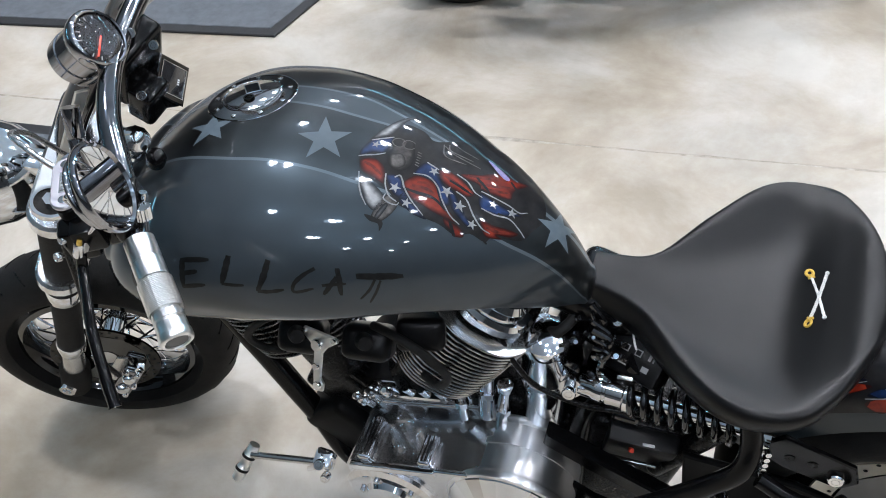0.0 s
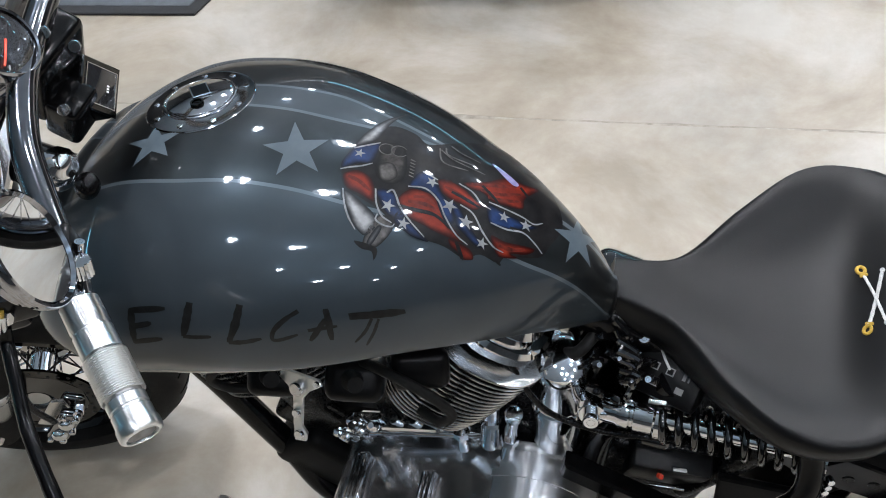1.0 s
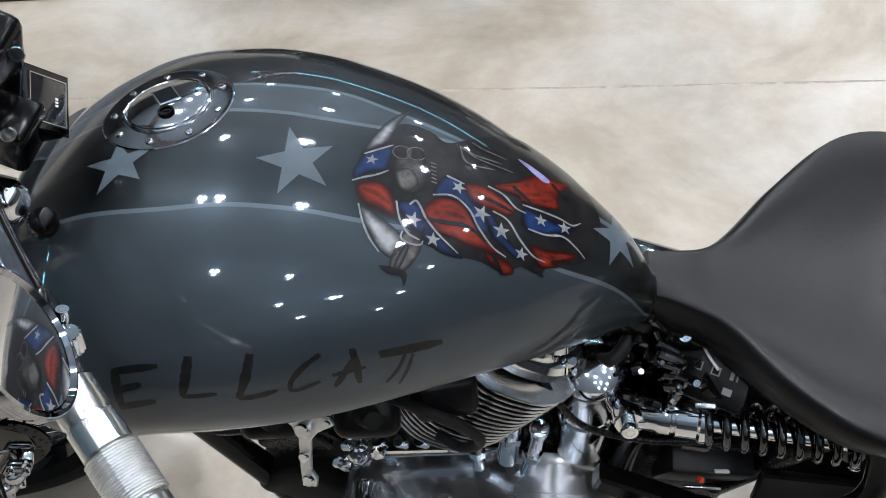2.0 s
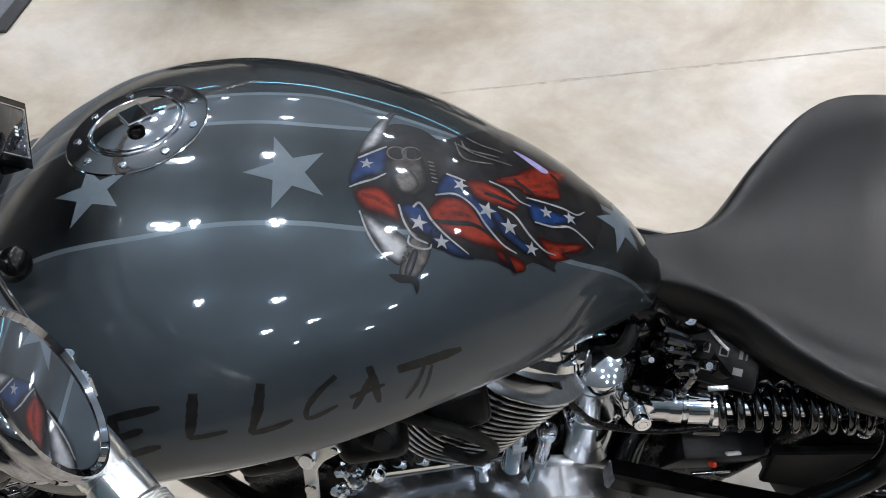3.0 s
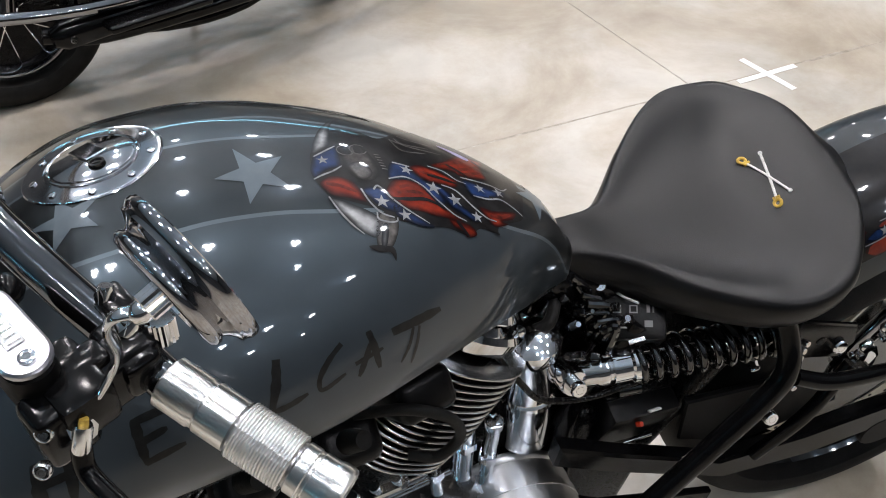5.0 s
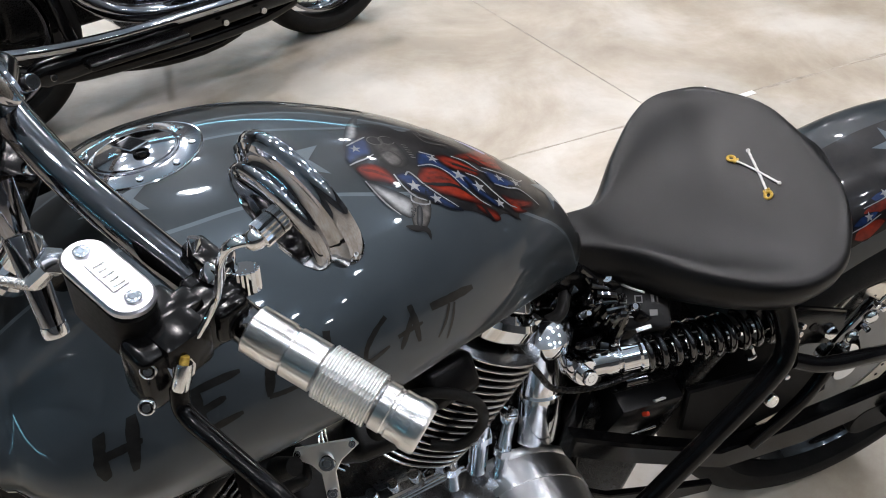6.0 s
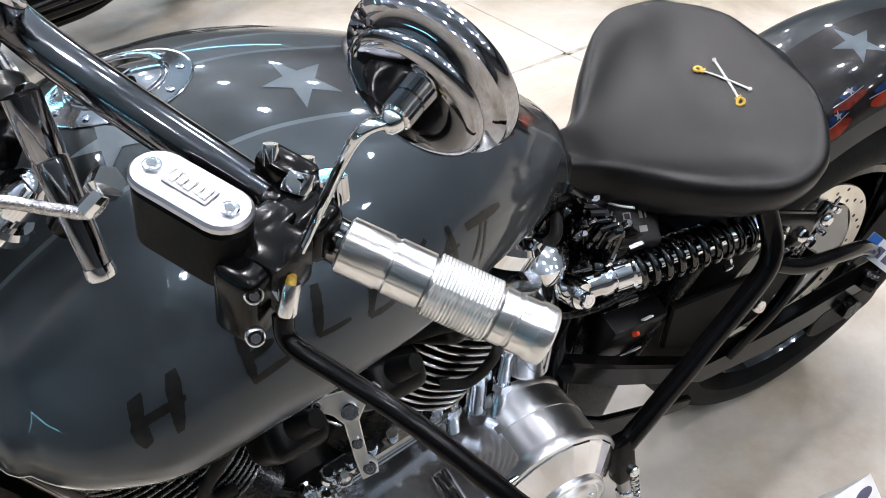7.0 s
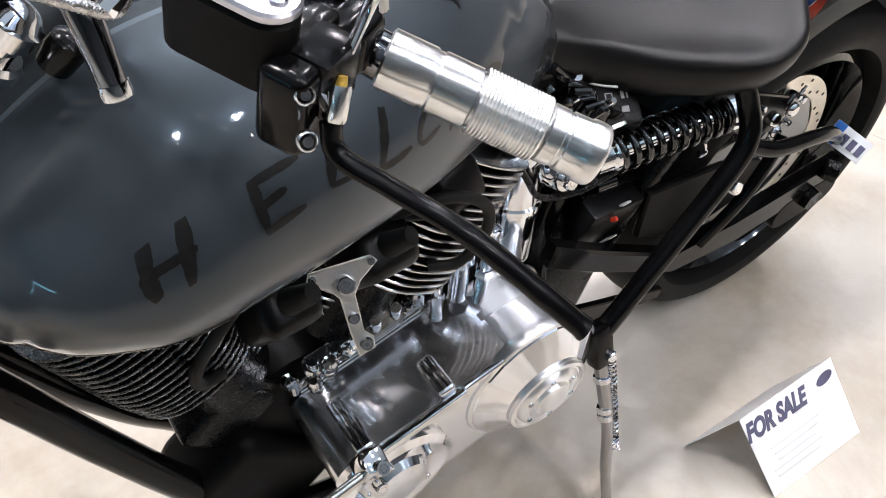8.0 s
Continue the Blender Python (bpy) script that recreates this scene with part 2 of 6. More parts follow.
def slab(outline, thick, m, bevel=0.001, bm=None):
    """A plate cut to an outline in the frame m, thick along its z."""
    own = bmesh.new()
    vs = [own.verts.new((x, y, -thick / 2)) for x, y in outline]
    f = own.faces.new(vs)
    r = bmesh.ops.extrude_face_region(own, geom=[f])
    bmesh.ops.translate(own, vec=(0, 0, thick), verts=[v for v in r["geom"] if isinstance(v, bmesh.types.BMVert)])
    if bevel:
        edges = [e for e in own.edges if abs(e.verts[0].co.z - e.verts[1].co.z) < 1e-6]
        bmesh.ops.bevel(own, geom=edges, offset=bevel, segments=1, affect="EDGES")
    bmesh.ops.transform(own, matrix=m, verts=own.verts)
    if bm is None:
        return own
    return add(bm, own)


def stadium(half, r, n=10):
    """The outline of a bar with round ends: half its length between the ends, and its radius."""
    out = []
    for s, c in ((1, half), (-1, -half)):
        for k in range(n + 1):
            a = -math.pi / 2 + math.pi * k / n
            out.append((c + s * r * math.cos(a), s * r * math.sin(a)))
    return out


def disc(r, n=24):
    return [(r * math.cos(2 * math.pi * k / n), r * math.sin(2 * math.pi * k / n)) for k in range(n)]


def bolt(at, axis, r=0.006, h=0.006, parent=None, mat=None, name="bolt", label=""):
    """A socket screw with a recessed hexagon."""
    m = basis(at, axis)
    bm = lathe([(-0.004, r * 0.9), (h * 0.7, r), (h, r * 0.85), (h, r * 0.5)], m, 16)
    bm.faces.ensure_lookup_table()
    bmesh.ops.delete(bm, geom=[bm.faces[-1]], context="FACES")
    lathe([(h, r * 0.5), (h * 0.35, r * 0.45), (h * 0.35, 0)], m, 6, bm)
    return part(name, bm, mat or chrome, parent, label)


def coil(p, q, radius, wire_r, turns, seg=8):
    m = basis(p, V(q) - V(p))
    length = (V(q) - V(p)).length
    n = int(turns * 20)
    path = [m @ V((radius * math.cos(2 * math.pi * turns * i / n), radius * math.sin(2 * math.pi * turns * i / n), length * i / n)) for i in range(n + 1)]
    return sweep(path, wire_r, seg)


def lerp(a, b, t):
    return V(a) + (V(b) - V(a)) * t


def knots(xs, ys, x):
    """A smooth curve through knots."""
    m = np.gradient(np.array(ys, float), np.array(xs, float))
    i = int(min(max(np.searchsorted(xs, x) - 1, 0), len(xs) - 2))
    h = xs[i + 1] - xs[i]
    t = (x - xs[i]) / h
    return ((2 * t ** 3 - 3 * t ** 2 + 1) * ys[i] + (t ** 3 - 2 * t ** 2 + t) * h * m[i]
            + (-2 * t ** 3 + 3 * t ** 2) * ys[i + 1] + (t ** 3 - t ** 2) * h * m[i + 1])


# ---- the hall ----
def plain(name, size, at, mat, bevel=0.0):
    return tagged(part(name, block(size, Matrix.Translation(at), bevel), mat), kind="structure")


def floor_slabs():
    """Four concrete bays with open joints between them, on a dark bed."""
    plain("floor_bed", (40, 40, 0.1), (0, 0, -0.0505), joint_dirt)
    jx0, jx1 = 1.86, -0.19          # the joint that runs across: x = jx0 + jx1 * y
    jy0, jy1 = 1.078, 0.064         # the joint that runs along: y = jy0 + jy1 * x
    gap = 0.0001
    far = 19.0
    cy = (jy0 + jy1 * jx0) / (1 - jy1 * jx1)
    cx = jx0 + jx1 * cy
    for sx, sy in ((-1, -1), (1, -1), (-1, 1), (1, 1)):
        c = (cx + sx * gap, cy + sy * gap)
        ex = (sx * far, jy0 + jy1 * sx * far + sy * gap)
        ey = (jx0 + jx1 * sy * far + sx * gap, sy * far)
        ring = []
        for a, b in ((c, ex), (ex, (sx * far, sy * far)), ((sx * far, sy * far), ey), (ey, c)):
            n = 420 if b == ex or a == ey else 1
            for k in range(n):
                t = (k / n) ** 2 if b == ex else (1 - (1 - k / n) ** 2 if a == ey else k / n)
                x, y = a[0] + (b[0] - a[0]) * t, a[1] + (b[1] - a[1]) * t
                w = noise.noise((x * 14, y * 14, 3.7 * sy)) * 0.0013 + noise.noise((x * 40, y * 40, 1.3 * sy)) * 0.0007 + max(0, noise.noise((x * 3.1, y * 3.1, 9.2)) - 0.10) * 0.006
                if b == ex:
                    y += sy * max(0.0003, 0.0034 + w * 2.0)
                elif a == ey:
                    x += sx * max(0.0, 0.0003 + w * 1.2)
                ring.append((x, y))
        ob = part("floor", slab(ring, 0.004, Matrix.Translation((0, 0, -0.002)), 0), concrete, sharp=20)
        tagged(ob, kind="structure")


floor_slabs()
for name, size, at in (("wall_north", (40, 0.2, 9), (0, 19, 4.5)), ("wall_south", (40, 0.2, 9), (0, -19, 4.5)),
                       ("wall_east", (0.2, 37.8, 9), (19, 0, 4.5)), ("wall_west", (0.2, 37.8, 9), (-19, 0, 4.5))):
    plain(name, size, at, hall_wall)
plain("ceiling", (40, 40, 0.2), (0, 0, 9.1), hall_roof)


LAMPS = ((-3.9, 17.6), (-3.6, 11.8), (-2.9, 6.2), (-2.7, 1.7), (-1.8, 1.7), (-1.2, -3.0), (0.5, 16.6), (0.7, 10.8), (0.6, 6.1), (1.3, 1.6), (2.1, -3.6), (2.3, -6.8),
         (4.8, 16.0), (4.5, 10.6), (4.8, 6.3), (4.9, 1.1), (5.3, -0.9), (5.0, -6.6), (9.2, 15.5), (9.0, 10.8), (9.4, 6.2), (9.3, 1.5), (8.9, -3.4), (9.0, -7.2), (9.6, -10.8), (4.9, -9.8))


def high_lamp(x, y, bright, master=None):
    if master:
        return copy_thing(master, pose(x, y, 9.24))
    root = thing("ceiling_lamp", pose(x, y, 9.24), "round white high-bay lamp hanging from the hall ceiling", "lamp", "high-bay lamps")
    # the shade's glow is an added uplight for the ceiling
    part("shade", lathe([(0.28, 0.06), (0.24, 0.10), (0.06, 0.29), (0.0, 0.30), (0.0, 0.285), (0.05, 0.27), (0.2, 0.09)], Matrix.Identity(4), 24), uplight_bright if bright else uplight_dim, root, "lamp shade with a glow added to brighten the ceiling")
    for k in range(3):
        a = 0.4 + 2 * math.pi * k / 3
        part("led_module", lathe([(0.02, 0.0), (0.02, 0.10), (0.035, 0.10), (0.035, 0.0)], Matrix.Translation((0.13 * math.cos(a), 0.13 * math.sin(a), 0)), 12), lamp_bright if bright else lamp_dim, root)
    part("cord", rod((0, 0, 0.28), (0, 0, 0.6), 0.012, 8), black_satin, root)
    return root


masters = {}
for x, y in LAMPS:
    bright = y > 0
    lamp = high_lamp(x, y, bright, masters.get(bright))
    masters.setdefault(bright, lamp)


def light_strip(at, length, axis):
    root = thing("light_strip", basis(V(at) * K, (0, 0, 1), axis), "long cyan LED strip light fixed high on the hall wall", "lamp", "LED strips")
    part("channel", block((length, 0.10, 0.12), Matrix.Identity(4), 0.01), brushed, root)
    part("tube", block((length - 0.1, 0.14, 0.10), Matrix.Identity(4), 0.01), strip_glow, root)


light_strip((2.0, 18.86, 5.85), 16.0, (1, 0, 0))
light_strip((-18.86, -3.0, 5.0), 12.0, (0, 1, 0))


# ---- the motorcycle: x to its rear, y to its right, z up; it leans on its stand ----
bike = thing("motorcycle", pose(0, 0, 0.1478 * K, 4.004, 9.068, 0),
             "custom slate-grey and black V-twin motorcycle leaning on its side stand", "motorcycle")

TX = [-0.16, -0.13, -0.06, 0.05, 0.17, 0.29, 0.40, 0.47, 0.51]
T_TOP = [0.7055, 0.7399, 0.8007, 0.8333, 0.8358, 0.8158, 0.7666, 0.7180, 0.6634]
T_WIDE = [0.1190, 0.1687, 0.2148, 0.2195, 0.2004, 0.1540, 0.0931, 0.0419, 0.0170]
T_MID = [0.6573, 0.6630, 0.6686, 0.7001, 0.6998, 0.6999, 0.6719, 0.6338, 0.6276]
T_LOW = [0.5690, 0.5416, 0.5236, 0.5203, 0.6081, 0.6366, 0.6465, 0.6298, 0.6190]
TAIL = 0.4987


def tank_ridge(x):
    """The tank's middle line runs a little to the right towards its tail."""
    return -0.0163 + 0.0507 * (x - 0.2)


def tank_section(x, n=48):
    """Points of the tank's left half from the ridge down to the keel at x."""
    nose, tail = -0.13, TAIL
    k = 1.0
    xs = x
    if x < nose:
        k = math.sqrt(max(0.0, 1 - ((nose - x) / 0.045) ** 2))
        xs = nose
    if x > tail:
        k = math.sqrt(max(0.0, 1 - ((x - tail) / 0.014) ** 2))
        xs = tail
    top, wide, mid, low = (knots(TX, c, xs) for c in (T_TOP, T_WIDE, T_MID, T_LOW))
    e = float(np.interp(xs, [-0.1, 0.15, 0.33, 0.47], [1.7525, 2.1701, 2.0937, 2.853]))
    c0 = mid - 0.01
    out = []
    for i in range(n + 1):
        a = math.pi / 2 - math.pi * i / n
        c, s = math.cos(a), math.sin(a)
        ex = e if s >= 0 else 1.698
        y = wide * max(c, 0.0) ** (2 / ex)
        z = mid + (top - mid) * s ** (2 / ex) if s >= 0 else mid - (mid - low) * (-s) ** (2 / ex)
        out.append((y * k, c0 + (z - c0) * k))
    return out


# a table of the skin: place by x and by s, the way along the section from the ridge (s > 0: left side)
SKIN_X = np.linspace(-0.125, TAIL - 0.002, 126)
SKIN_S = np.linspace(-0.32, 0.32, 161)


def skin_row(x):
    sec = np.array(tank_section(float(x), 160))
    arc = np.concatenate([[0], np.cumsum(np.hypot(np.diff(sec[:, 0]), np.diff(sec[:, 1])))])
    y = np.interp(np.abs(SKIN_S), arc, sec[:, 0])
    z = np.interp(np.abs(SKIN_S), arc, sec[:, 1])
    return np.stack([np.full(len(SKIN_S), x), tank_ridge(x) - np.sign(SKIN_S) * y, z], 1)


SKIN = np.stack([skin_row(x) for x in SKIN_X])


def tank_point(x, s, lift=0.0):
    """The place on the tank's skin, lifted along its outward normal."""
    i = min(max((x - SKIN_X[0]) / (SKIN_X[1] - SKIN_X[0]), 0), len(SKIN_X) - 1.001)
    j = min(max((s - SKIN_S[0]) / (SKIN_S[1] - SKIN_S[0]), 0), len(SKIN_S) - 1.001)
    a, b = int(i), int(j)
    u, v = i - a, j - b
    p00, p10, p01, p11 = SKIN[a, b], SKIN[a + 1, b], SKIN[a, b + 1], SKIN[a + 1, b + 1]
    p = p00 * (1 - u) * (1 - v) + p10 * u * (1 - v) + p01 * (1 - u) * v + p11 * u * v
    n = np.cross(p10 - p00 + p11 - p01, p01 - p00 + p11 - p10)
    n = -n / np.linalg.norm(n)
    if n @ (p - np.array([x, tank_ridge(x), 0.66])) < 0:
        n = -n
    return V(p + n * lift)


def tank_body():
    bm = bmesh.new()
    uv = bm.loops.layers.uv.new("skin")
    xs = [-0.175 + 0.045 * (1 - math.cos(math.pi / 2 * k / 10)) for k in range(10)]
    xs += [-0.13 + (TAIL + 0.13) * k / 84 for k in range(84)] + [TAIL + 0.014 * math.sin(math.pi / 2 * k / 6) for k in range(7)]
    rings, marks = [], []
    for x in xs:
        sec = tank_section(x, 40)
        run, arc = 0.0, [0.0]
        for (y0, z0), (y1, z1) in zip(sec, sec[1:]):
            run += math.hypot(y1 - y0, z1 - z0)
            arc.append(run)
        half = list(zip(sec, arc))
        loop = [(y, z, -q) for (y, z), q in half[::-1]] + [(-y, z, q) for (y, z), q in half[1:]]
        rings.append([bm.verts.new((x, tank_ridge(x) + y, z)) for y, z, q in loop])
        marks.append([(x, q) for y, z, q in loop])
    n = len(rings[0])
    for i in range(len(rings) - 1):
        for k in range(n - 1):
            j = k + 1
            f = bm.faces.new((rings[i][k], rings[i][j], rings[i + 1][j], rings[i + 1][k]))
            for lo, (x, q) in zip(f.loops, (marks[i][k], marks[i][j], marks[i + 1][j], marks[i + 1][k])):
                lo[uv].uv = ((x + 0.2) / 0.8, (q + 0.4) / 0.8)
    bmesh.ops.remove_doubles(bm, verts=bm.verts, dist=0.0002)
    return bm


def band_paint():
    """Slate paint with a smoky black band between two pale lines, under clear lacquer."""
    m = material("slate_paint", (0.03, 0.04, 0.05), 0.35, coat=1.0)
    shader(m).inputs["Specular IOR Level"].default_value = 0.22
    shader(m).inputs["Specular Tint"].default_value = (0.6, 0.84, 1.0, 1)
    shader(m).inputs["Coat IOR"].default_value = 1.43
    u = node(m, "ShaderNodeUVMap")
    sp = node(m, "ShaderNodeSeparateXYZ")
    wire(m, u, "UV", sp, "Vector")

    def edge(points):
        c = node(m, "ShaderNodeFloatCurve")
        cv = c.mapping.curves[0]
        while len(cv.points) < len(points):
            cv.points.new(0.5, 0.5)
        for p, (x, s) in zip(cv.points, points):
            p.location = ((x + 0.2) / 0.8, s / 0.8)
        c.mapping.update()
        wire(m, sp, "X", c, "Value")
        return c

    def math_node(op, a, b):
        n = node(m, "ShaderNodeMath")
        n.operation = op
        for i, v in enumerate((a, b)):
            if isinstance(v, (int, float)):
                n.inputs[i].default_value = v
            else:
                m.node_tree.links.new(v, n.inputs[i])
        return n.outputs[0]

    side = math_node("ABSOLUTE", math_node("SUBTRACT", math_node("SUBTRACT", sp.outputs["Y"], 0.5), math_node("MULTIPLY", edge(BAND_MID).outputs[0], -1.0)), 0.0)
    below_top = math_node("SUBTRACT", side, edge(BAND_TOP).outputs[0])
    above_low = math_node("SUBTRACT", edge(BAND_LOW).outputs[0], side)
    inside = math_node("MULTIPLY", math_node("GREATER_THAN", below_top, 0.0), math_node("GREATER_THAN", above_low, 0.0))
    depth = math_node("MINIMUM", below_top, above_low)
    line = math_node("MULTIPLY", inside, math_node("LESS_THAN", depth, 0.0055))
    smoke = node(m, "ShaderNodeMapRange", From_Min=0.0055, From_Max=0.03, To_Min=0.80, To_Max=1.0)
    m.node_tree.links.new(depth, smoke.inputs["Value"])
    black = math_node("MULTIPLY", inside, smoke.outputs[0])
    co = node(m, "ShaderNodeTexCoord")
    cloud = node(m, "ShaderNodeTexNoise", Scale=14.0, Detail=4.0)
    wire(m, co, "Object", cloud, "Vector")
    dark = ramp(m, [(0.35, (0.003, 0.003, 0.003)), (0.75, (0.013, 0.0135, 0.0135))])
    wire(m, cloud, "Fac", dark, "Fac")
    grey = ramp(m, [(0.3, (0.0260, 0.0325, 0.0380)), (0.7, (0.0305, 0.0375, 0.0435))])
    wire(m, cloud, "Fac", grey, "Fac")

    def mix(fac, a, b):
        n = node(m, "ShaderNodeMix")
        n.data_type = "RGBA"
        m.node_tree.links.new(fac, n.inputs[0])
        for i, v in ((6, a), (7, b)):
            if isinstance(v, tuple):
                n.inputs[i].default_value = (*v, 1)
            else:
                m.node_tree.links.new(v, n.inputs[i])
        return n.outputs[2]

    c = mix(black, grey.outputs["Color"], dark.outputs["Color"])
    c = mix(line, c, (0.075, 0.092, 0.105))
    m.node_tree.links.new(c, shader(m).inputs["Base Color"])
    return m


# the band's middle line (to the right of the ridge), and its inner and outer edges from there
BAND_MID = [(-0.2, 0.050), (0.0, 0.056), (0.15, 0.058), (0.21, 0.050), (0.27, 0.042), (0.45, 0.0125), (0.6, 0.008)]
BAND_TOP = [(-0.2, 0.014), (0.0, 0.017), (0.06, 0.018), (0.11, 0.0185), (0.16, 0.0185), (0.21, 0.011), (0.27, 0.002), (0.32, 0.0), (0.6, 0.0)]
BAND_LOW = [(-0.2, 0.122), (-0.08, 0.129), (0.0, 0.133), (0.08, 0.1295), (0.13, 0.128), (0.195, 0.123), (0.38, 0.084), (0.432, 0.0685), (0.484, 0.0605), (0.6, 0.05)]
slate = band_paint()
tank = part("fuel_tank", tank_body(), slate, bike, "slate-grey teardrop fuel tank with a black band, stars and painted flags", sharp=60)


# ---- painting on the tank, in x and s ----
def decal_on(surface, outline, name, mat, parent, lift, smooth=True, fine=0.007):
    """A thin coat of paint that follows a curved skin: an outline in the skin's two coordinates."""
    pts = [V((*p, 0)) for p in outline]
    if smooth:
        n = len(pts)
        out = []
        for i in range(n):
            a, b, c, d = (pts[(i + k - 1) % n] for k in range(4))
            for t in (0.0, 0.25, 0.5, 0.75):
                out.append(0.5 * (2 * b + (c - a) * t + (2 * a - 5 * b + 4 * c - d) * t * t + (3 * b - a - 3 * c + d) * t ** 3))
        pts = out
    bm = bmesh.new()
    vs = [bm.verts.new(p) for p in pts]
    edges = [bm.edges.new((vs[i], vs[(i + 1) % len(vs)])) for i in range(len(vs))]
    bmesh.ops.triangle_fill(bm, use_beauty=True, use_dissolve=False, edges=edges)
    for _ in range(4):
        long = [e for e in bm.edges if e.calc_length() > fine]
        if not long:
            break
        bmesh.ops.subdivide_edges(bm, edges=long, cuts=1)
        bmesh.ops.triangulate(bm, faces=bm.faces[:])
    # "airbrush" keeps each place's distance from the outline, for paints that fade towards their edge
    uv = bm.loops.layers.uv.new("airbrush")
    rim = list(zip(pts, pts[1:] + pts[:1]))
    inset = {}
    for v in bm.verts:
        p = v.co
        inset[v] = min((p - a - (b - a) * max(0.0, min(1.0, (p - a).dot(b - a) / max((b - a).length_squared, 1e-12)))).length for a, b in rim)
    for f in bm.faces:
        for loop in f.loops:
            loop[uv].uv = (inset[loop.vert], 0.0)
    for v in bm.verts:
        v.co = surface(v.co.x, v.co.y, lift)
    return part(name, bm, mat, parent, sharp=80)


def brush(surface, line, width, name, mat, parent, lift):
    """A brush stroke along a line in the skin's coordinates, thick in the middle and ragged at its ends."""
    path = smooth_path([(*p, 0) for p in line], 6)
    n = len(path)
    left, right = [], []
    for i, p in enumerate(path):
        d = (path[min(i + 1, n - 1)] - path[max(i - 1, 0)]).normalized()
        q = V((-d.y, d.x, 0))
        t = i / (n - 1)
        w = width * (0.45 + 0.55 * math.sin(math.pi * min(1, 0.12 + 0.88 * t)) ** 0.5) * (1 + 0.25 * noise.noise((p.x * 300, p.y * 300, 1.3)))
        left.append((p + q * w / 2).xy[:])
        right.append((p - q * w / 2).xy[:])
    return decal_on(surface, left + right[::-1], name, mat, parent, lift, smooth=False)


def star(cx, cy, r, turn):
    return [(cx + (r if k % 2 == 0 else r * 0.39) * math.cos(radians(turn + 36 * k)), cy + (r if k % 2 == 0 else r * 0.39) * math.sin(radians(turn + 36 * k))) for k in range(10)]


def star_through(tips):
    """A five-pointed star with these tips."""
    cx, cy = sum(p[0] for p in tips) / 5, sum(p[1] for p in tips) / 5
    out = []
    for k, (x, y) in enumerate(tips):
        x2, y2 = tips[(k + 1) % 5]
        out += [(x, y), (cx + ((x + x2) / 2 - cx) * 0.48, cy + ((y + y2) / 2 - cy) * 0.48)]
    return out


def lacquer(name, low, high, scale=60):
    m = grained(material(name, rough=0.3, coat=0.75), scale, low, high, rough=(0.25, 0.4))
    shader(m).inputs["Specular IOR Level"].default_value = 0.12
    shader(m).inputs["Coat IOR"].default_value = 1.36
    return m


def airbrushed(m, edge, width):
    """Fades a paint towards a darker colour along the rim of each patch, unevenly as from a spray gun."""
    u = node(m, "ShaderNodeUVMap")
    u.uv_map = "airbrush"
    part_u = node(m, "ShaderNodeSeparateXYZ")
    wire(m, u, "UV", part_u, "Vector")
    co = node(m, "ShaderNodeTexCoord")
    spray = node(m, "ShaderNodeTexNoise", Scale=55.0, Detail=3.0)
    wire(m, co, "Object", spray, "Vector")
    far = node(m, "ShaderNodeMapRange", From_Min=0.25, From_Max=0.75, To_Min=width * 0.55, To_Max=width * 1.7)
    wire(m, spray, "Fac", far, "Value")
    fade = node(m, "ShaderNodeMapRange")
    fade.interpolation_type = "SMOOTHSTEP"
    wire(m, part_u, "X", fade, "Value")
    wire(m, far, "Result", fade, "From Max")
    mix = node(m, "ShaderNodeMix")
    mix.data_type = "RGBA"
    mix.inputs[6].default_value = (*edge, 1)
    old = shader(m).inputs["Base Color"].links[0].from_socket
    m.node_tree.links.new(old, mix.inputs[7])
    wire(m, fade, "Result", mix, "Factor")
    m.node_tree.links.new(mix.outputs[2], shader(m).inputs["Base Color"])
    return m


star_grey = lacquer("star_grey", (0.072, 0.095, 0.113), (0.088, 0.112, 0.130))
art_black = lacquer("art_black", (0.003, 0.003, 0.004), (0.014, 0.013, 0.013), 40)
art_red = airbrushed(lacquer("art_red", (0.07, 0.006, 0.003), (0.27, 0.026, 0.010), 26), (0.018, 0.0018, 0.0014), 0.007)
art_dark_red = lacquer("art_dark_red", (0.035, 0.006, 0.004), (0.15, 0.018, 0.010), 90)
art_blue = airbrushed(lacquer("art_blue", (0.003, 0.008, 0.026), (0.010, 0.034, 0.120), 30), (0.0015, 0.0025, 0.007), 0.006)
art_white = lacquer("art_white", (0.12, 0.127, 0.135), (0.26, 0.27, 0.28), 80)
art_grey = airbrushed(lacquer("art_grey", (0.030, 0.028, 0.027), (0.120, 0.112, 0.106), 90), (0.010, 0.0095, 0.009), 0.004)
art_bone = airbrushed(lacquer("art_bone", (0.012, 0.011, 0.010), (0.060, 0.054, 0.051), 90), (0.004, 0.004, 0.004), 0.009)
art_pale = airbrushed(lacquer("art_pale", (0.16, 0.165, 0.17), (0.46, 0.47, 0.48), 30), (0.010, 0.011, 0.013), 0.010)
art_line = lacquer("art_line", (0.030, 0.030, 0.030), (0.12, 0.115, 0.11), 110)
art_lilac = lacquer("art_lilac", (0.12, 0.11, 0.24), (0.30, 0.28, 0.46), 60)
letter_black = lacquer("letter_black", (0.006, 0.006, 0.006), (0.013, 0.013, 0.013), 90)

